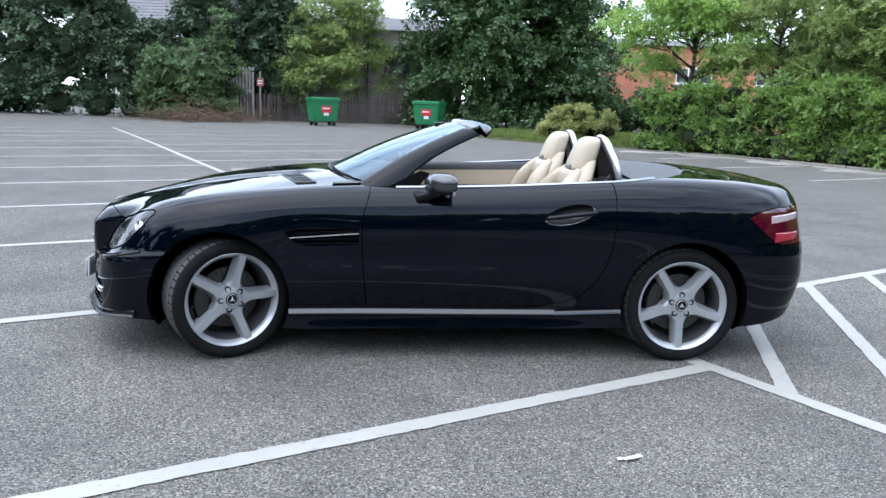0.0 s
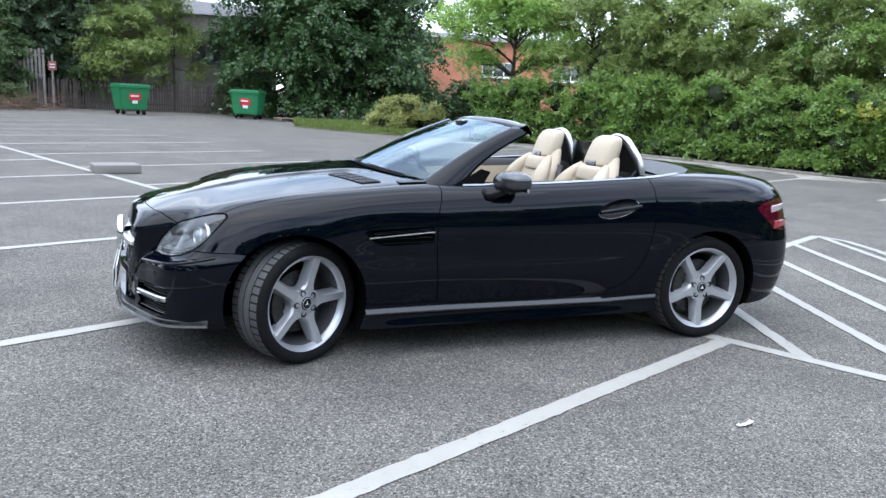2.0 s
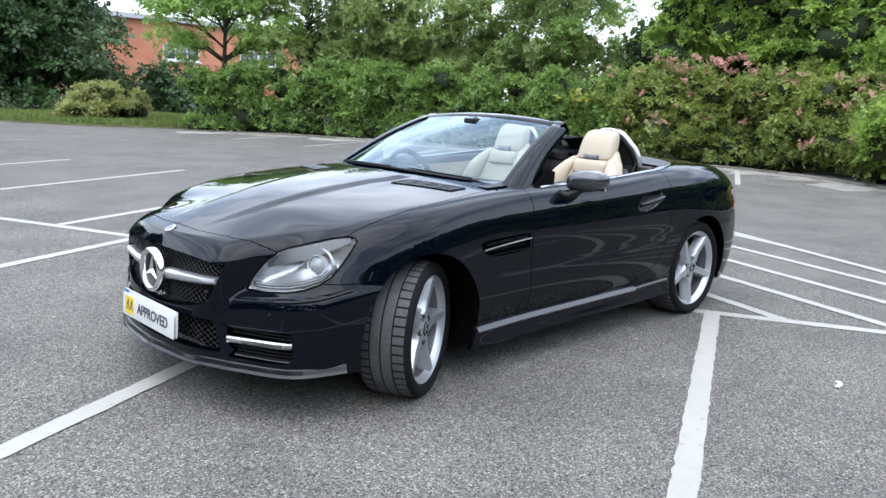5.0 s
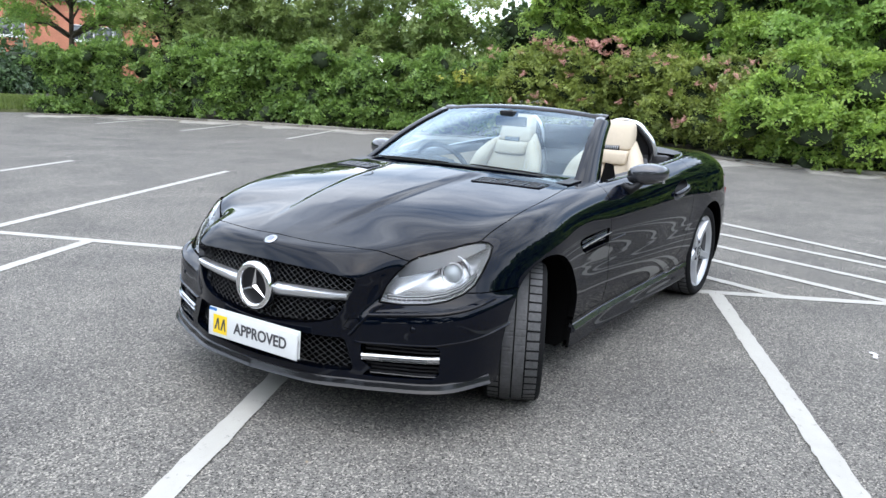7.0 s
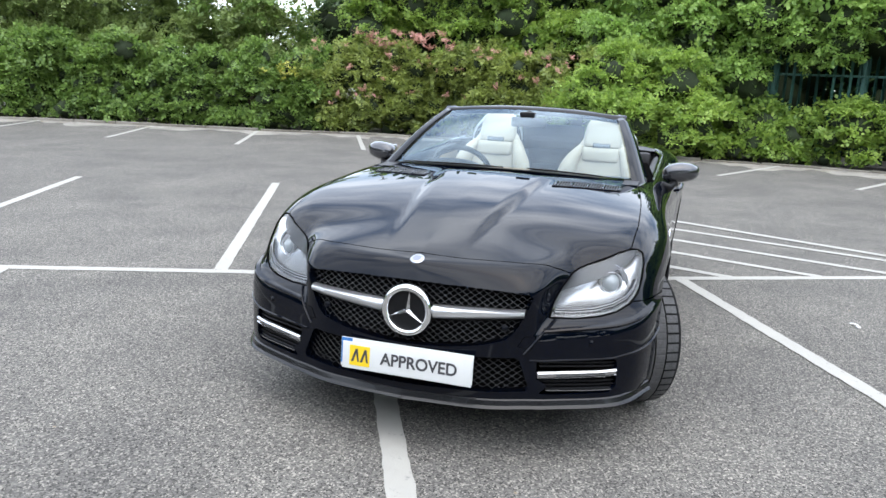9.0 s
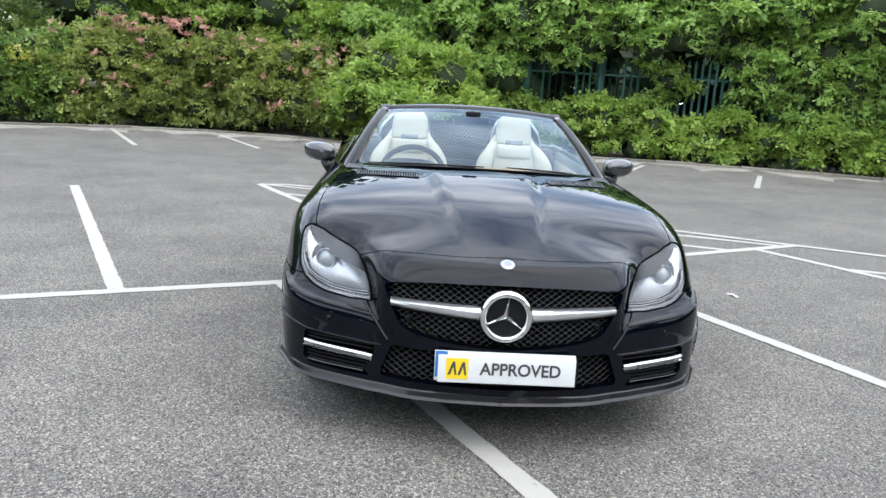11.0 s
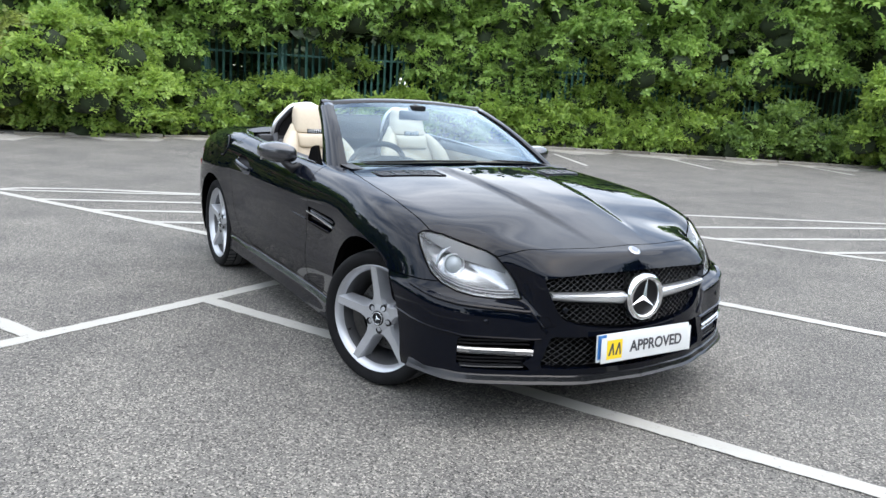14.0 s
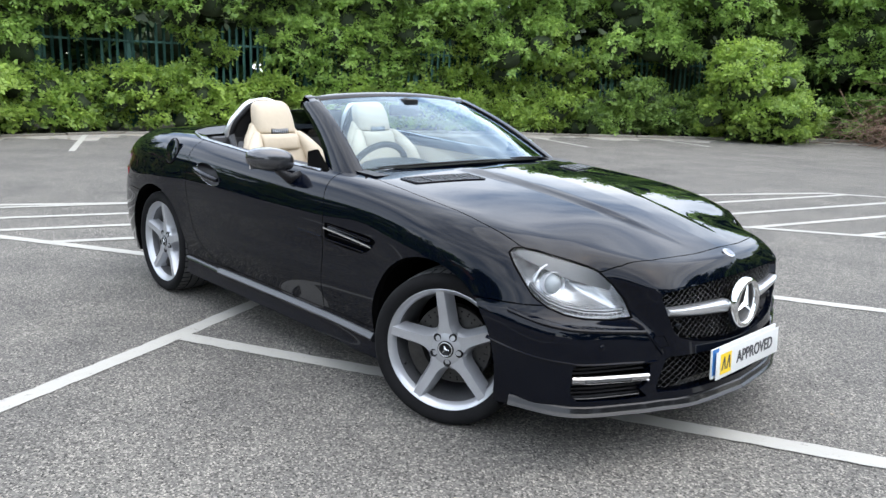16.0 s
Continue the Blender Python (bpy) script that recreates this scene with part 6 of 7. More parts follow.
foliage("overhanging_trees", mounds([(-15.0, -1.5), (-14.9, 1.0), (-14.6, 2.2)], 40, 1.7, 4.6, 0.8, 0.62, r0, 0.02, 9, 0.7), LEAF_BRIGHT, OVER, 0.85, 0.085, 15, "trees", 0.3, 0.60, 3.5)
foliage("overhanging_trees", mounds([(-14.5, 2.2), (-13.9, 5.0), (-13.3, 7.4)], 46, 2.5, 4.8, 0.9, 0.60, r0, 0.02, 9, 0.8), LEAF_BRIGHT, OVER, 0.85, 0.085, 28, "trees", 0.3, 0.60, 3.5)
foliage("overhanging_trees", mounds([(-13.4, 7.4), (-12.6, 9.6), (-11.4, 12.0), (-10.2, 14.6)], 66, 1.85, 4.8, 1.0, 0.66, r0, 0.02, 9, 0.9), LEAF_BRIGHT, OVER, 0.85, 0.085, 30, "trees", 0.3, 0.60, 3.5)
foliage("overhanging_trees", mounds([(-10.2, 14.6), (-8.9, 17.2), (-6.2, 20.8), (-2.0, 22.8)], 84, 1.75, 5.8, 1.5, 0.78, r0, 0.03, 9, 1.3), LEAF_BRIGHT, "overhanging green trees above a dark hollow", 0.80, 0.088, 20, "trees", 0.3, 0.60, 3.8)
foliage("overhanging_trees", mounds([(-2.0, 22.8), (5.0, 24.5), (14, 26), (24, 27)], 60, 1.9, 6.2, 1.8, 0.95, r0, 0.05, 9, 1.0), LEAF_LIGHT, "overhanging green trees in the far corner", 0.70, 0.16, 21, "trees")
foliage("tall_shrubs", mounds([(-15.4, -8.0), (-16.2, -5.0), (-16.2, -1.0)], 60, 1.6, 5.2, 1.2, 0.62, r0, 0.05), LEAF_LIGHT, TALL, 0.75, 0.088, 22, "hedge", 0.2, 0.60)
# shade behind the fence: more green, further back, the shade put into dark colours
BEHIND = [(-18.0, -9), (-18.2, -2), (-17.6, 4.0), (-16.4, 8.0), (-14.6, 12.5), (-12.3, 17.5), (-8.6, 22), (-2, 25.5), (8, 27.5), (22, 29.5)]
foliage("far_thicket", mounds(BEHIND, 170, 2.2, 6.2, 1.2, 1.2, r0), LEAF_DARK, "thicket behind the fence with shade put into its dark leaves", 0.42, 0.24, 23, "hedge", 0.15, 0.92)
foliage("far_thicket", mounds(BEHIND, 250, 0.0, 3.2, 0.6, 1.0, r0, 0.02), LEAF_DARK, "low thicket behind the fence with shade put into its dark leaves", 0.36, 0.26, 46, "hedge", 0.15, 1.0)
foliage("far_thicket", mounds([(-13.5, -21.5), (-15.5, -17.5), (-16.8, -13.0), (-17.6, -9.5)], 60, 0.0, 3.2, 0.9, 0.85, r0, 0.02), LEAF_SAGE, "grey-green thicket behind the ivy hedge", 0.50, 0.16, 45, "hedge", 0.15, 0.85)
foliage("roadside_bush", bush(-6.4, 17.7, 1.5, 1.6, 3.0, 56, 0.52, r0), LEAF_LIGHT, "tall leafy bush spilling over the kerb", 0.80, 0.090, 24, "bush")
for i, ends in enumerate(([(-14.6, 0.2), (-14.6, 2.2)], [(-14.1, 5.2), (-13.7, 6.4)], [(-13.0, 8.2), (-12.0, 11.2)], [(-12.0, 11.2), (-9.6, 16.4)])):
    foliage("climbing_ivy", mounds(ends, (14, 8, 22, 36)[i], 0.5, 2.2, 0.3, 0.36, r0, 0.0), (LEAF_BRIGHT, LEAF_LIGHT, LEAF_BRIGHT, LEAF_LIGHT)[i], "ivy climbing over the steel fence", 0.85, 0.085, 60 + i)
foliage("far_trees", mounds([(-60, -32), (-62, -18), (-62, 0)], 70, 0.5, 9.5, 2.0, 2.0, r0, 0.02), LEAF_IVY, "row of trees far beyond the hedge", 0.5, 0.42, 49, "trees", 0.15, 0.62, 99)

# unseen trees, added so that the car's front reflects something dark
foliage("far_trees", mounds([(18, 27), (24, 16), (25, 4), (26, -8), (28, -17)], 130, 0.0, 11.5, 2.0, 1.6, r0, 0.03), LEAF_DARK, "unseen row of dark trees added on the open side to darken the car's reflections", 0.45, 0.42, 50, "trees", 0.15, 0.85, 99)

# roses
p, nrm, t = along(W_ROSE, 46, r0)
h = 0.35 + 2.0 * r0.random(46) ** 0.7
pos = p + nrm * (0.10 - 0.15 * h)[:, None]
roses = np.column_stack([pos, h, np.full(46, 0.07), np.full(46, 0.06)])
up = np.column_stack([-15.5 + 0.5 * r0.random(34), -7.9 + 2.6 * r0.random(34), 2.25 + 0.40 * r0.random(34), np.full(34, 0.10), np.full(34, 0.06)])
flowers = new("rose_flowers", quads("rose_flowers", leaf_cloud(np.concatenate([roses, up]), 0.55, 0.045, r0, 0.0), PETAL))
tagged(flowers, "clusters of pink climbing roses on the hedge", "flowers", kind="stuff")

# thicket, trees and verge beyond the far bays
THICKET = "dark overgrown thicket of grey-green shrubs"
foliage("dark_thicket", mounds([(34, -27), (22.0, -36.0), (13.0, -36.2)], 260, 0.0, 7.2, 1.6, 0.95, r0, 0.06), LEAF_GREY, THICKET, 0.50, 0.21, 16, "hedge", 0.2, 0.62, 99)
foliage("dark_thicket", mounds([(13.2, -36.6), (10.4, -36.8)], 60, 0.0, 4.6, 1.2, 0.75, r0, 0.06), LEAF_GREY, THICKET, 0.62, 0.16, 47, "hedge", 0.2, 0.62, 99)
foliage("dark_thicket", mounds([(10.4, -37.2), (8.0, -37.2), (5.0, -37.4)], 115, 0.0, 6.8, 1.2, 0.75, r0, 0.06), LEAF_GREY, THICKET, 0.62, 0.15, 48, "hedge", 0.2, 0.58, 99)
foliage("light_shrub", bush(9.9, -35.6, 2.5, 0.9, 4.6, 60, 0.66, r0), LEAF_SAGE, "light green feathery shrub in front of the thicket", 0.58, 0.12, 25, "bush", 0.35, 0.50, 99)
foliage("light_shrub", bush(8.6, -36.0, 1.3, 0.8, 6.4, 34, 0.62, r0), LEAF_SAGE, "tall light green feathery shrub before the thicket", 0.62, 0.10, 27, "bush", 0.35, 0.50, 99)
tree("willow", (0.9, -38.4), 8.6, 1.7, LEAF_AIRY, "slender feathery light green willow in front of the annexe", 33, 0.05, 46, 0.085, 0.55, 2.4, 0.55, 1.2)
tree("willow", (3.5, -37.4), 8.2, 2.1, LEAF_AIRY, "slender feathery light green willow beside the bins", 26, 0.06, 84, 0.085, 0.55, 1.9, 0.36, 1.1)
tree("willow", (4.9, -37.2), 6.4, 1.0, LEAF_SAGE, "thin young willow with several stems", 36, 0.04, 18, 0.085, 0.55, 0.8, 0.2, 1.2)
tree("lime_tree", (-7.0, -37.4), 11.0, 5.6, LEAF_DARK, "large dense dark green broadleaf tree with a low crown", 21, 0.32, 170, 0.20, 0.66, 0.5, 0.42, 0.85)
tree("cherry_tree", (-10.6, -22.4), 7.0, 3.2, LEAF_BRIGHT, "slender light green cherry tree with a forked trunk", 22, 0.12, 64, 0.095, 0.62, 2.7, 0.05, 0.9)
tree("ash_tree", (-12.6, -20.2), 6.6, 2.3, LEAF_AIRY, "young ash tree above the hedge", 29, 0.10, 44, 0.085, 0.55, 2.4)
tree("ash_tree", (-14.2, -17.5), 6.4, 2.4, LEAF_AIRY, "young ash tree above the hedge", 27, 0.10, 36, 0.085, 0.55, 2.0)
tree("ash_tree", (-16.5, -12.0), 6.4, 2.4, LEAF_IVY, "young ash tree above the hedge", 28, 0.12, 36, 0.090, 0.60, 2.0)


def verge():
    """A raised grass verge with a rounded front edge, and its blades."""
    edge = [(-3.2, -26.0), (-3.9, -24.6), (-5.2, -22.6), (-6.8, -21.5), (-8.4, -20.6), (-10.5, -19.5), (-14, -24), (-12.0, -31.0), (-4.0, -31.0)]
    soil = material("grass_soil", (0.075, 0.085, 0.03), 0.95, vary=0.4, scale=2, bump=0.6, bump_scale=40)
    bm = bmesh.new()
    low = [bm.verts.new((x, y, -0.03)) for x, y in edge]
    topv = [bm.verts.new((x + (-8 - x) * 0.012, y + (-26 - y) * 0.012, 0.07)) for x, y in edge]
    bm.faces.new(topv)
    for k in range(len(edge)):
        bm.faces.new((low[k], low[(k + 1) % len(edge)], topv[(k + 1) % len(edge)], topv[k]))
    bmesh.ops.recalc_face_normals(bm, faces=bm.faces[:])
    base = part("grass_verge", bm, soil, None, smooth=False)
    tagged(base, "raised verge of rough yellow-green grass", "verge", kind="structure")
    r = np.random.default_rng(31)
    p = np.column_stack([r.uniform(-14, -3, 60000), r.uniform(-31, -19.4, 60000)])
    keep = np.array([inside((a, b), edge) for a, b in p])
    p = p[keep]
    n = len(p)
    a = r.random(n) * 2 * math.pi
    side = np.column_stack([np.cos(a), np.sin(a), np.zeros(n)]) * 0.02
    root = np.column_stack([p, np.full(n, 0.06)])
    tip = root + np.column_stack([r.normal(0, 0.05, (n, 2)), 0.06 + 0.12 * r.random(n)])
    blades = new("grass_blades", quads("grass_blades", np.stack([root - side, root + side, tip + side * 0.2, tip - side * 0.2], 1), GRASS))
    tagged(blades, "rough grass growing on the verge", "grass", kind="stuff")


verge()
foliage("low_shrubs", mounds([(-9.6, -34.6), (-14.0, -33.0), (-19.0, -36.5)], 50, 0.0, 1.6, 1.0, 0.75, r0), LEAF_DARK, "low dark shrubs beyond the grass verge", 0.6, 0.17, 71, "bush")
foliage("bramble_shrub", bush(-7.3, -24.4, 1.6, 0.9, 1.35, 40, 0.38, r0), LEAF_SHRUB, "low sprawling yellow-green shrub on the grass verge", 0.70, 0.060, 32, "bush", 0.0, 0.5)


# ---- fences, kerb, bins, buildings ----
STEEL_GREEN = material("green_fence_steel", (0.030, 0.105, 0.085), 0.5, 0.2, vary=0.25, scale=4)
WOOD_DARK = material("dark_fence_wood", (0.065, 0.050, 0.042), 0.85, vary=0.4, scale=5, bump=0.5, bump_scale=50, random_by="object")
BIN_GREEN = material("bin_green", (0.012, 0.165, 0.062), 0.45, vary=0.15, scale=4)
BIN_RED = material("bin_sign_red", (0.50, 0.03, 0.04), 0.5)
BIN_WHITE = material("bin_sign_white", (0.75, 0.74, 0.72), 0.5)


def pale_mesh(h):
    """A palisade pale: folded strip with a pointed head."""
    bm = bmesh.new()
    sec = [(-0.033, 0.0), (-0.012, 0.016), (0.012, 0.016), (0.033, 0.0)]
    lo = [bm.verts.new((x, y, 0)) for x, y in sec]
    hi = [bm.verts.new((x, y, h - 0.10)) for x, y in sec]
    tip = [bm.verts.new((x * 0.12, y, h)) for x, y in sec]
    for a, b in ((lo, hi), (hi, tip)):
        for k in range(3):
            bm.faces.new((a[k], a[k + 1], b[k + 1], b[k]))
    made = bmesh.ops.solidify(bm, geom=bm.faces[:], thickness=0.004)
    me = bpy.data.meshes.new("pale")
    bm.to_mesh(me)
    bm.free()
    me.materials.append(STEEL_GREEN)
    return me


FENCE = [(-15.6, 0.5), (-15.1, 2.6), (-14.8, 4.4), (-14.3, 6.0), (-13.5, 8.3), (-12.4, 11.0), (-11.2, 13.6), (-10.0, 16.4), (-8.0, 20.0)]
palisade = empty("palisade_fence", Matrix.Identity(4), "dark green steel palisade fence half hidden by foliage", "fence")
pale = pale_mesh(2.35)
pts = np.array(FENCE)
seg = np.linalg.norm(np.diff(pts, axis=0), axis=1)
for i, (a, b, d) in enumerate(zip(pts, pts[1:], seg)):
    turn = math.degrees(math.atan2(b[1] - a[1], b[0] - a[0]))
    n = int(d / 0.155)
    for k in range(n):
        q = a + (b - a) * (k + 0.5) / n
        ob = new("pale", pale)
        ob.parent = palisade
        ob.matrix_basis = pose(q[0], q[1], 0.05, 0, 0, turn + 180 * 0)
    for z in (0.45, 1.95):
        bm = box(bmesh.new(), (0, 0, 0), (d, 0.04, 0.05), 0.004)
        part("rail", bm, STEEL_GREEN, palisade).matrix_basis = pose((a[0] + b[0]) / 2, (a[1] + b[1]) / 2, z, 0, 0, turn) @ pose(0, 0.03, 0)
    part("post", box(bmesh.new(), (0, 0, 1.15), (0.10, 0.06, 2.3), 0.004), STEEL_GREEN, palisade).matrix_basis = pose(a[0], a[1], 0, 0, 0, turn) @ pose(0, 0.08, 0)

KERB = material("kerb_stone", (0.20, 0.185, 0.16), 0.9, vary=0.3, scale=3, color2=(0.075, 0.066, 0.052), bump=0.5, bump_scale=45, random_by="object")
kerb = empty("kerb", Matrix.Identity(4), "weathered concrete kerb stones along the hedge foot", "kerb", kind="structure")
bm = box(bmesh.new(), (0, 0, 0), (0.89, 0.14, 0.20), 0.015)
kerb_me = bpy.data.meshes.new("kerb_stone")
bm.to_mesh(kerb_me)
bm.free()
kerb_me.materials.append(KERB)
line = [(-8.0, -20.0)] + W1[1:5] + W_ROSE[1:] + W2[1:] + W3[1:5]
pts = np.array(line)
for a, b in zip(pts, pts[1:]):
    d = np.linalg.norm(b - a)
    n = max(1, int(d / 0.905))
    out = np.array([b[1] - a[1], -(b[0] - a[0])]) / d * 0.32
    turn = math.degrees(math.atan2(b[1] - a[1], b[0] - a[0]))
    for k in range(n):
        q = a + (b - a) * (k + 0.5) / n + out
        ob = new("kerb_stone", kerb_me)
        ob.parent = kerb
        ob.matrix_basis = pose(q[0], q[1], -0.055 + 0.014 * math.sin(7 * k + q[0]), 0.8 * math.sin(3 * k), 0, turn + 1.2 * math.sin(5 * k + q[1])) @ Matrix.Diagonal((d / n / 0.905, 1, 1, 1))

# a pale worn strip along the kerb
strip_mat = material("dusty_edge_paving", (0.30, 0.28, 0.25), 0.9, vary=0.25, scale=1.2, color2=(0.15, 0.142, 0.13), bump=0.6, bump_scale=70)
verts, faces = [], []
fine = np.concatenate([a + (b - a) * np.linspace(0, 1, 9, endpoint=False)[:, None] for a, b in zip(pts, pts[1:])])
for i in range(len(fine) - 1):
    d = fine[i + 1] - fine[i]
    nrm = np.array([d[1], -d[0]]) / np.linalg.norm(d)
    w = 1.25 + 0.45 * math.sin(i * 0.9) + 0.3 * math.sin(i * 2.3)
    for k in (0.30, w):
        q = fine[i] + nrm * k
        verts.append((q[0], q[1], float(ground_z(q[0], q[1])) + 0.003))
faces = [(2 * i, 2 * i + 1, 2 * i + 3, 2 * i + 2) for i in range(len(fine) - 2)]
tagged(new("edge_paving", mesh_of("edge_paving", verts, faces, strip_mat)), "dusty pale strip of worn surface along the kerb", "paving", kind="structure")


def wheelie_bin(x, y, turn, label):
    """A four-wheeled waste container: tapered body, ribbed flat lid, side handles, sign."""
    base = empty("waste_container", pose(x, y, 0, 0, 0, turn), label, "bin", "waste containers by the fence")
    bm = bmesh.new()
    lo = [bm.verts.new((sx * 0.56, sy * 0.36, 0.20)) for sx, sy in ((-1, -1), (1, -1), (1, 1), (-1, 1))]
    hi = [bm.verts.new((sx * 0.66, sy * 0.50, 1.16)) for sx, sy in ((-1, -1), (1, -1), (1, 1), (-1, 1))]
    bm.faces.new(lo[::-1])
    for k in range(4):
        bm.faces.new((lo[k], lo[(k + 1) % 4], hi[(k + 1) % 4], hi[k]))
    bm.faces.new(hi)
    bmesh.ops.bevel(bm, geom=bm.edges[:], offset=0.03, segments=2, affect="EDGES")
    part("body", bm, BIN_GREEN, base)
    part("rim", box(bmesh.new(), (0, 0, 1.17), (1.40, 1.08, 0.05), 0.015), BIN_GREEN, base)
    bm = box(bmesh.new(), (0, 0.02, 1.24), (1.36, 1.04, 0.10), 0.04)
    for k in range(4):
        box(bm, (-0.45 + 0.3 * k, 0.02, 1.295), (0.10, 0.9, 0.03), 0.01)
    part("lid", bm, BIN_GREEN, base, "flat green lid")
    for sx in (-1, 1):
        for sy in (-1, 1):
            bm = lathe(bmesh.new(), [(0.0005, -0.025), (0.075, -0.025), (0.09, -0.015), (0.09, 0.015), (0.075, 0.025), (0.0005, 0.025)], 18)
            part("castor", bm, RUBBER, base).matrix_basis = pose(sx * 0.45, sy * 0.30, 0.09)
            part("castor_fork", box(bmesh.new(), (sx * 0.45, sy * 0.30, 0.15), (0.05, 0.09, 0.12), 0.01), STEEL, base)
        part("trunnion", tube(bmesh.new(), [(sx * 0.64, 0, 1.05), (sx * 0.74, 0, 1.05)], 0.025, 10), BIN_GREEN, base)
    tilt = Matrix.Rotation(math.atan(0.14 / 0.96), 3, "X")
    part("sign", box(bmesh.new(), (-0.02, 0.445, 0.76), (0.50, 0.006, 0.30), 0.002, tilt.inverted()), BIN_RED, base, "red and white sign")
    part("sign_bar", box(bmesh.new(), (0.0, 0.456, 0.80), (0.34, 0.004, 0.06), 0, tilt.inverted()), BIN_WHITE, base)
    part("sign_panel", box(bmesh.new(), (-0.02, 0.422, 0.54), (0.24, 0.006, 0.13), 0.002, tilt.inverted()), BIN_WHITE, base)


wheelie_bin(2.85, -32.5, 24, "large green wheeled waste container with a red sign")
wheelie_bin(-2.15, -32.4, -26, "large green wheeled waste container beside wooden boards")
bm_base = empty("wooden_pallet", pose(-4.0, -31.6, 0, 0, 0, 8), "weathered wooden pallet boards lying on the ground", "pallet")
PALLET = material("grey_pallet_wood", (0.22, 0.17, 0.12), 0.85, vary=0.3, scale=6, random_by="object")
for k in range(7):
    part("board", box(bmesh.new(), (0, -0.45 + 0.15 * k, 0.125), (1.5, 0.10, 0.022), 0.003), PALLET, bm_base)
for k in range(3):
    part("bearer", box(bmesh.new(), (-0.65 + 0.65 * k, 0, 0.06), (0.09, 1.0, 0.10), 0.004), PALLET, bm_base)

fence2 = empty("picket_fence", Matrix.Identity(4), "dark weathered close-set wooden paling fence behind the bins", "fence")
slat = box(bmesh.new(), (0, 0, 0.68), (0.075, 0.022, 1.36), 0.004)
me = bpy.data.meshes.new("slat")
slat.to_mesh(me)
slat.free()
me.materials.append(WOOD_DARK)
for k in range(110):
    x = 7.4 - 0.105 * k
    ob = new("slat", me)
    ob.parent = fence2
    ob.matrix_basis = pose(x, -36.9 - 0.02 * k * 0.3, 0.03 * math.sin(k * 1.7), 2.0 * math.sin(k * 2.1), 2.5 * math.sin(k * 1.3), 0)
for z in (0.35, 1.05):
    part("rail", box(bmesh.new(), (1.6, -36.98 - 0.33, z), (11.6, 0.04, 0.08), 0.004), WOOD_DARK, fence2)

BRICK_GREY = material("grey_brick_wall", (0.34, 0.305, 0.28), 0.9, vary=0.2, scale=1.0, color2=(0.23, 0.20, 0.18), bump=0.3, bump_scale=30)
BRICK_RED = material("orange_brick_wall", (0.46, 0.19, 0.11), 0.9, vary=0.15, scale=1.0, color2=(0.36, 0.14, 0.085), bump=0.2, bump_scale=30)
RENDER_WHITE = material("white_render", (0.72, 0.71, 0.68), 0.8, vary=0.08, scale=0.8)
ROOF_SLATE = material("grey_roof_tiles", (0.13, 0.125, 0.135), 0.75, vary=0.25, scale=2, bump=0.5, bump_scale=20)
PANE = material("dark_window_pane", (0.03, 0.035, 0.04), 0.08, coat=1.0)
FRAME_GREY = material("dark_window_frame", (0.05, 0.05, 0.055), 0.5)


def house(name, label, at, size, wall, windows, roof=1.6, frame_mat=FRAME_GREY, courses=0):
    """Walls, a pitched roof with eaves, and framed windows on the side towards the car park (+y)."""
    w, d, h = size
    base = empty(name, at, label, "building")
    bm = box(bmesh.new(), (0, 0, h / 2), (w, d, h), 0.02)
    part("wall", bm, wall, base)
    bm = bmesh.new()
    a = [bm.verts.new(v) for v in ((-w / 2 - .3, d / 2 + .35, h - .05), (w / 2 + .3, d / 2 + .35, h - .05), (w / 2 + .3, 0, h + roof), (-w / 2 - .3, 0, h + roof), (w / 2 + .3, -d / 2 - .35, h - .05), (-w / 2 - .3, -d / 2 - .35, h - .05))]
    bm.faces.new((a[0], a[1], a[2], a[3]))
    bm.faces.new((a[3], a[2], a[4], a[5]))
    bm.faces.new((a[0], a[3], a[5]))
    bm.faces.new((a[1], a[4], a[2]))
    bm.faces.new((a[0], a[5], a[4], a[1]))
    roof_ob = part("roof", bm, ROOF_SLATE, base, smooth=False)
    for k in range(int((d / 2) / 0.30)):
        t = (k + 0.5) / ((d / 2) / 0.30)
        z, y = h - .05 + (roof + .05) * t, (d / 2 + .35) * (1 - t)
        part("tile_course", box(bmesh.new(), (0, y, z + 0.015), (w + 0.6, 0.30, 0.03), 0.004, Matrix.Rotation(-math.atan(roof / (d / 2)), 3, "X")), ROOF_SLATE, roof_ob)
    for k in range(courses):
        part("brick_course", box(bmesh.new(), (0, d / 2 + 0.004, 0.15 + k * (h - 0.2) / courses), (w, 0.012, (h - 0.2) / courses * 0.82), 0.003), wall, base)
    for x, z, ww, hh in windows:
        win = part("window", box(bmesh.new(), (x, d / 2 + 0.01, z), (ww, 0.10, hh), 0.008), frame_mat, base)
        n = max(1, round(ww / 0.7))
        for k in range(n):
            part("pane", box(bmesh.new(), (x - ww / 2 + (k + 0.5) * ww / n, d / 2 + 0.055, z + 0.02), (ww / n - 0.10, 0.02, hh - 0.14), 0.004), PANE, win)
        part("sill", box(bmesh.new(), (x, d / 2 + 0.08, z - hh / 2 - 0.04), (ww + 0.2, 0.16, 0.07), 0.008), frame_mat, win)
    return base


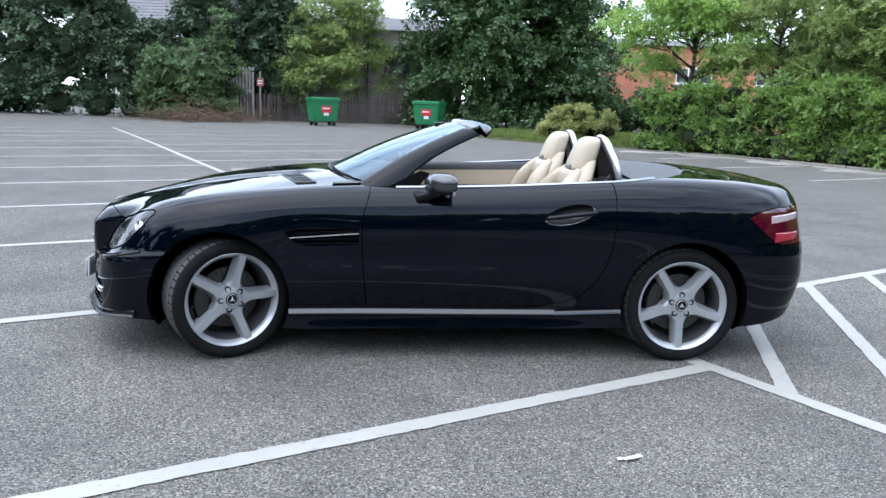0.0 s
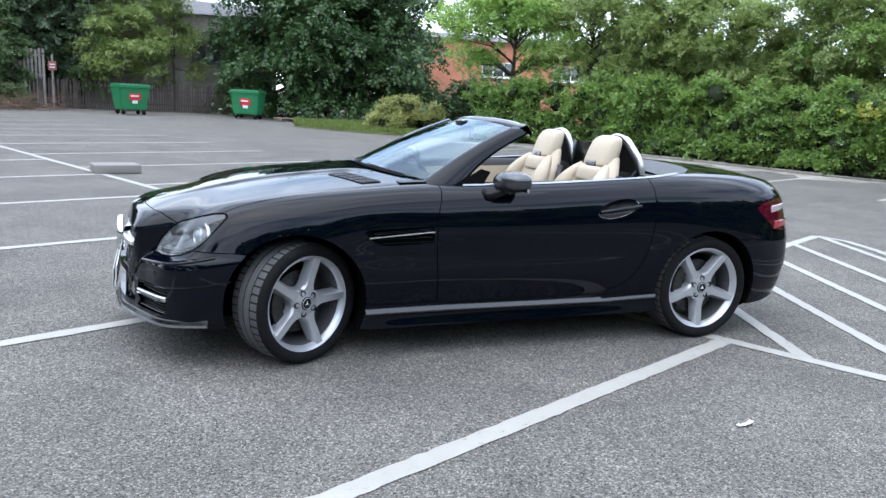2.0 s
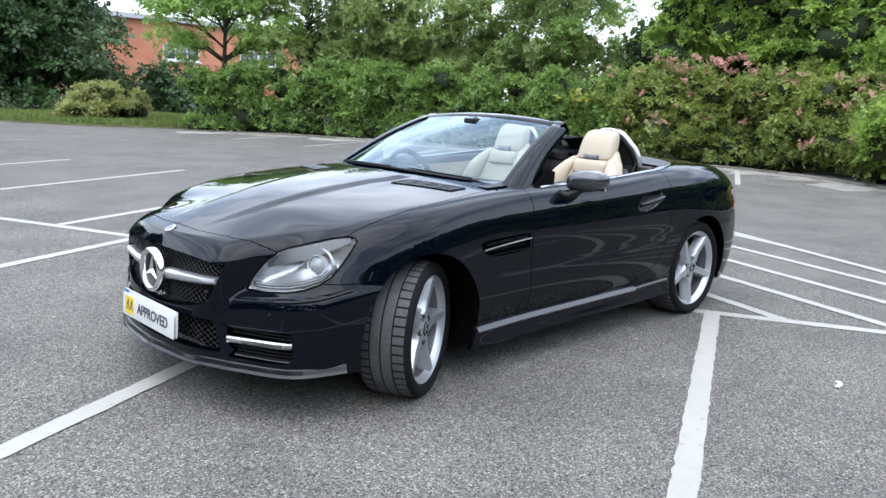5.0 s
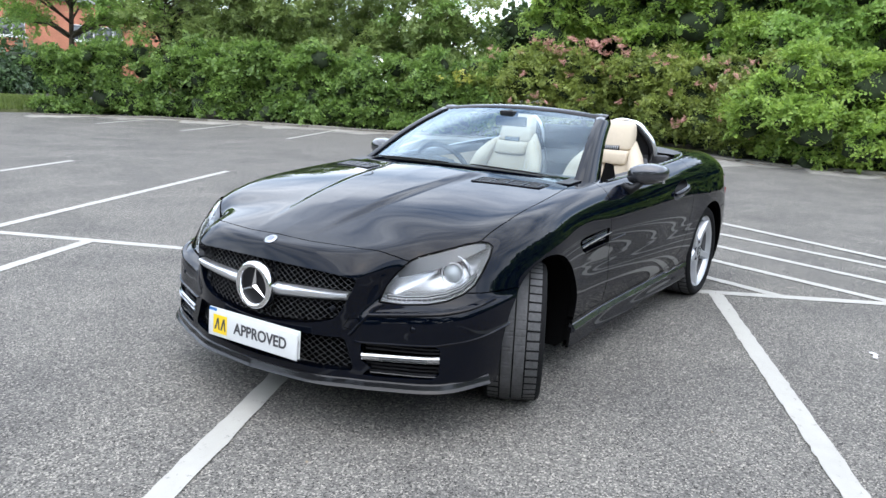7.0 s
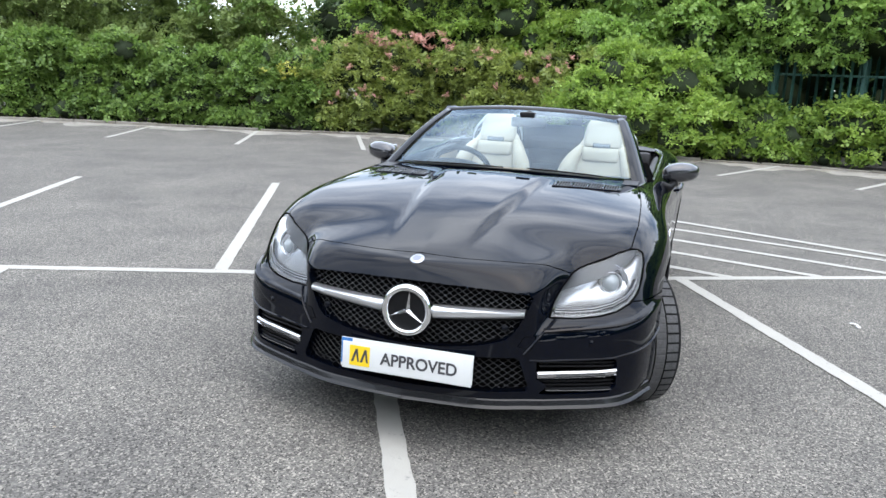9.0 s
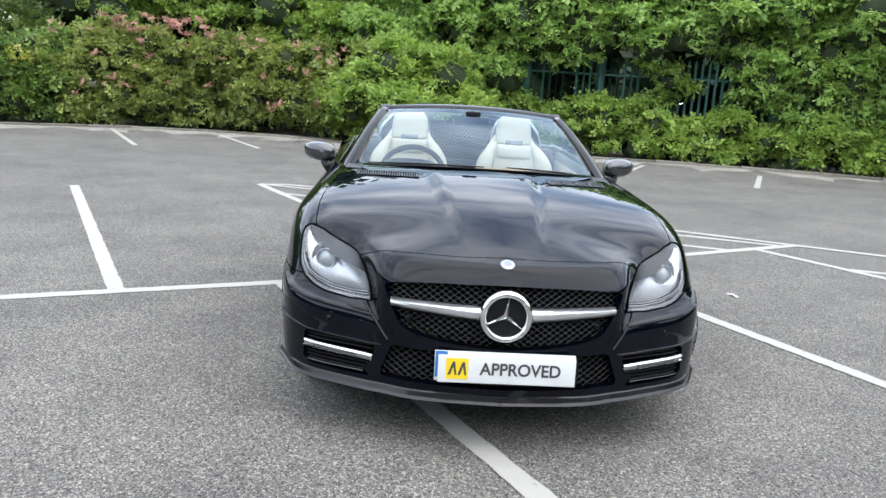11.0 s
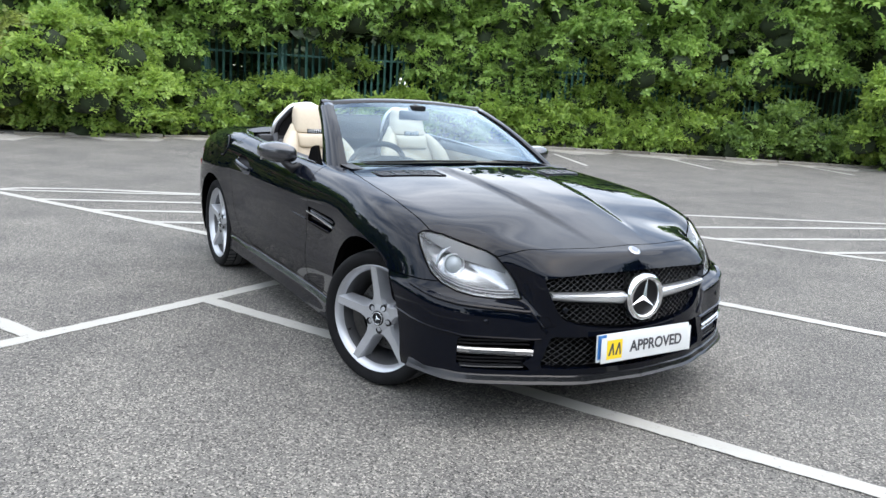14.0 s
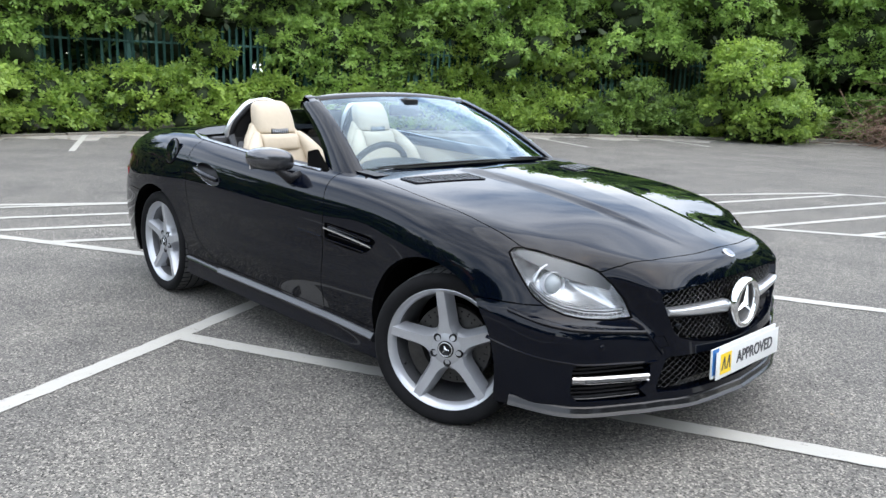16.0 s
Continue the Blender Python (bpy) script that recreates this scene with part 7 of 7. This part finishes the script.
house("brick_annexe", "low grey brick building with dark windows behind the fence", pose(2.5, -43.5, 0, 0, 0, 0), (14.0, 7.0, 5.1), BRICK_GREY, [(-3.65, 3.45, 2.2, 1.65), (3.6, 3.4, 1.4, 1.45)], 1.0, courses=26)
part("drainpipe", tube(bmesh.new(), [(-1.65, 3.56, 0.1), (-1.65, 3.56, 5.0)], 0.05, 8), FRAME_GREY, [o for o in scene.objects if o.name.startswith("brick_annexe")][0])
house("white_house", "white rendered house with a grey tiled roof", pose(14.6, -54, 0, 0, 0, -8), (8.4, 8.0, 6.0), RENDER_WHITE, [(2.6, 3.9, 1.3, 1.2), (-2.6, 3.9, 1.3, 1.2)], 3.0)
house("brick_depot", "orange brick commercial building with pale panels", pose(-31.0, -51.0, 0, 0, 0, 0), (32.0, 12.0, 5.3), BRICK_RED, [(10.9, 3.45, 2.4, 1.0), (5.0, 3.45, 3.4, 1.0), (-2.0, 3.45, 3.4, 1.0)], 0.8, RENDER_WHITE)

# lamp posts beyond the hedge
POLE = material("galvanised_pole", (0.50, 0.52, 0.53), 0.45, 0.6)
for x, y in ((-17.2, -16.2), (-25.0, -12.2)):
    base = empty("street_lamp", pose(x, y, 0), "tall slim grey steel street lamp behind the hedge", "street lamp", "street lamps")
    part("pole", tube(bmesh.new(), [(0, 0, 0), (0, 0, 4.0), (0.0, 0, 8.0)], [0.09, 0.075, 0.055], 12), POLE, base)
    part("arm", tube(bmesh.new(), [(0, 0, 7.95), (0.35, 0.15, 8.15), (0.9, 0.4, 8.2)], [0.045, 0.04, 0.035], 8), POLE, base)
    part("lantern", box(bmesh.new(), (1.15, 0.5, 8.2), (0.6, 0.26, 0.12), 0.04), POLE, base)

# cut branches piled by the hedges
def branch_pile(name, x, y, w, h, n, seed, label):
    r = np.random.default_rng(seed)
    bm = bmesh.new()
    for k in range(n):
        a = r.random() * 2 * math.pi
        c = np.array([x + r.normal(0, w / 3), y + r.normal(0, w / 4), abs(r.normal(0.1, h / 2))])
        d = np.array([math.cos(a), math.sin(a), r.normal(0.1, 0.35)]) * (0.4 + 0.5 * r.random())
        mid = c + r.normal(0, 0.08, 3)
        p0, p1 = c - d, c + d
        p0[2], p1[2] = max(0.02, p0[2]), max(0.02, p1[2])
        tube(bm, [p0, mid, p1], [0.012, 0.010, 0.004], 4, False)
    tagged(part(name, bm, BRACKEN, None), label, "branches", kind="stuff")


branch_pile("branch_pile", -2.6, 20.2, 3.4, 0.95, 700, 41, "heap of brown cut branches beside the hedge")
branch_pile("branch_pile", 8.6, -33.8, 4.0, 0.6, 420, 42, "pale dead branches lying before the thicket")

# yellowed leaves low in the rose hedge
YELLOW = leaf_material("yellowed_leaves", (0.42, 0.40, 0.07), (0.24, 0.27, 0.05), 0.4)
spots = np.column_stack([-13.55 + 0.2 * r0.random(6), -9.2 + 0.22 * r0.normal(size=6), 1.4 + 0.18 * r0.normal(size=6), np.full(6, 0.10), np.full(6, 0.08)])
tagged(new("yellow_leaves", quads("yellow_leaves", leaf_cloud(spots, 0.45, 0.06, r0, 0.1), YELLOW)), "patch of yellowed leaves on the rose hedge", "leaves", kind="stuff")

# a weathered gate with a red notice in the thicket
gate = empty("slatted_gate", pose(7.6, -36.9, 0, 0, 0, 3), "pale weathered wooden gate half hidden in the thicket", "gate")
FADED_RED = material("faded_red_board", (0.30, 0.085, 0.09), 0.6, vary=0.2, scale=6)
GATE = material("pale_gate_wood", (0.24, 0.22, 0.20), 0.85, vary=0.25, scale=5, bump=0.4, bump_scale=50, random_by="object")
for k in range(12):
    part("slat", box(bmesh.new(), (-0.88 + 0.16 * k, 0, 1.35 + 0.03 * math.sin(2.3 * k)), (0.11, 0.025, 2.7), 0.005), GATE, gate)
for z in (0.5, 1.5, 2.4):
    part("rail", box(bmesh.new(), (0, -0.035, z), (1.9, 0.04, 0.09), 0.005), GATE, gate)
notice = part("notice_board", box(bmesh.new(), (-1.25, 0.05, 1.95), (0.34, 0.02, 0.40), 0.004), FADED_RED, gate, "small faded red notice board")
for k in range(2):
    part("notice_bar", box(bmesh.new(), (-1.25, 0.063, 2.02 - 0.13 * k), (0.24, 0.004, 0.045)), BIN_WHITE, notice)
part("gate_post", box(bmesh.new(), (-1.25, 0, 1.25), (0.09, 0.09, 2.5), 0.006), GATE, gate)

# fallen leaves, twigs and grit lying along the kerb and on the asphalt
litter_rng = np.random.default_rng(77)
line_pts = np.array([(-8.0, -20.0)] + W1[1:5] + W_ROSE[1:] + W2[1:] + W3[1:5])
lp, ln, lt = along(line_pts, 900, litter_rng)
near_kerb = lp + ln * (0.45 + np.abs(litter_rng.normal(0, 0.45, 900)))[:, None]
open_floor = np.column_stack([litter_rng.uniform(-9, 5, 260), litter_rng.uniform(-6, 8, 260)])
lxy = np.concatenate([near_kerb, open_floor])
la = litter_rng.random(len(lxy)) * 2 * math.pi
ls = np.where(np.arange(len(lxy)) < 900, 0.03 + 0.05 * litter_rng.random(len(lxy)), 0.006 + 0.010 * litter_rng.random(len(lxy)))
la1, la2 = np.column_stack([np.cos(la), np.sin(la)]) * ls[:, None], np.column_stack([-np.sin(la), np.cos(la)]) * ls[:, None] * 0.55
corners = []
for k, (u, v) in enumerate(((-1, 0), (0, -1), (1, 0), (0, 1))):
    q = lxy + u * la1 + v * la2
    corners.append(np.column_stack([q, ground_z(q[:, 0], q[:, 1]) + 0.009 + 0.012 * litter_rng.random(len(q)) * (np.arange(len(q)) < 900)]))
DRY = leaf_material("dry_leaf_litter", (0.26, 0.19, 0.11), (0.07, 0.06, 0.045), 0.1)
tagged(new("leaf_litter", quads("leaf_litter", np.stack(corners, 1), DRY)), "dry leaves and grit scattered over the asphalt", "litter", kind="stuff")
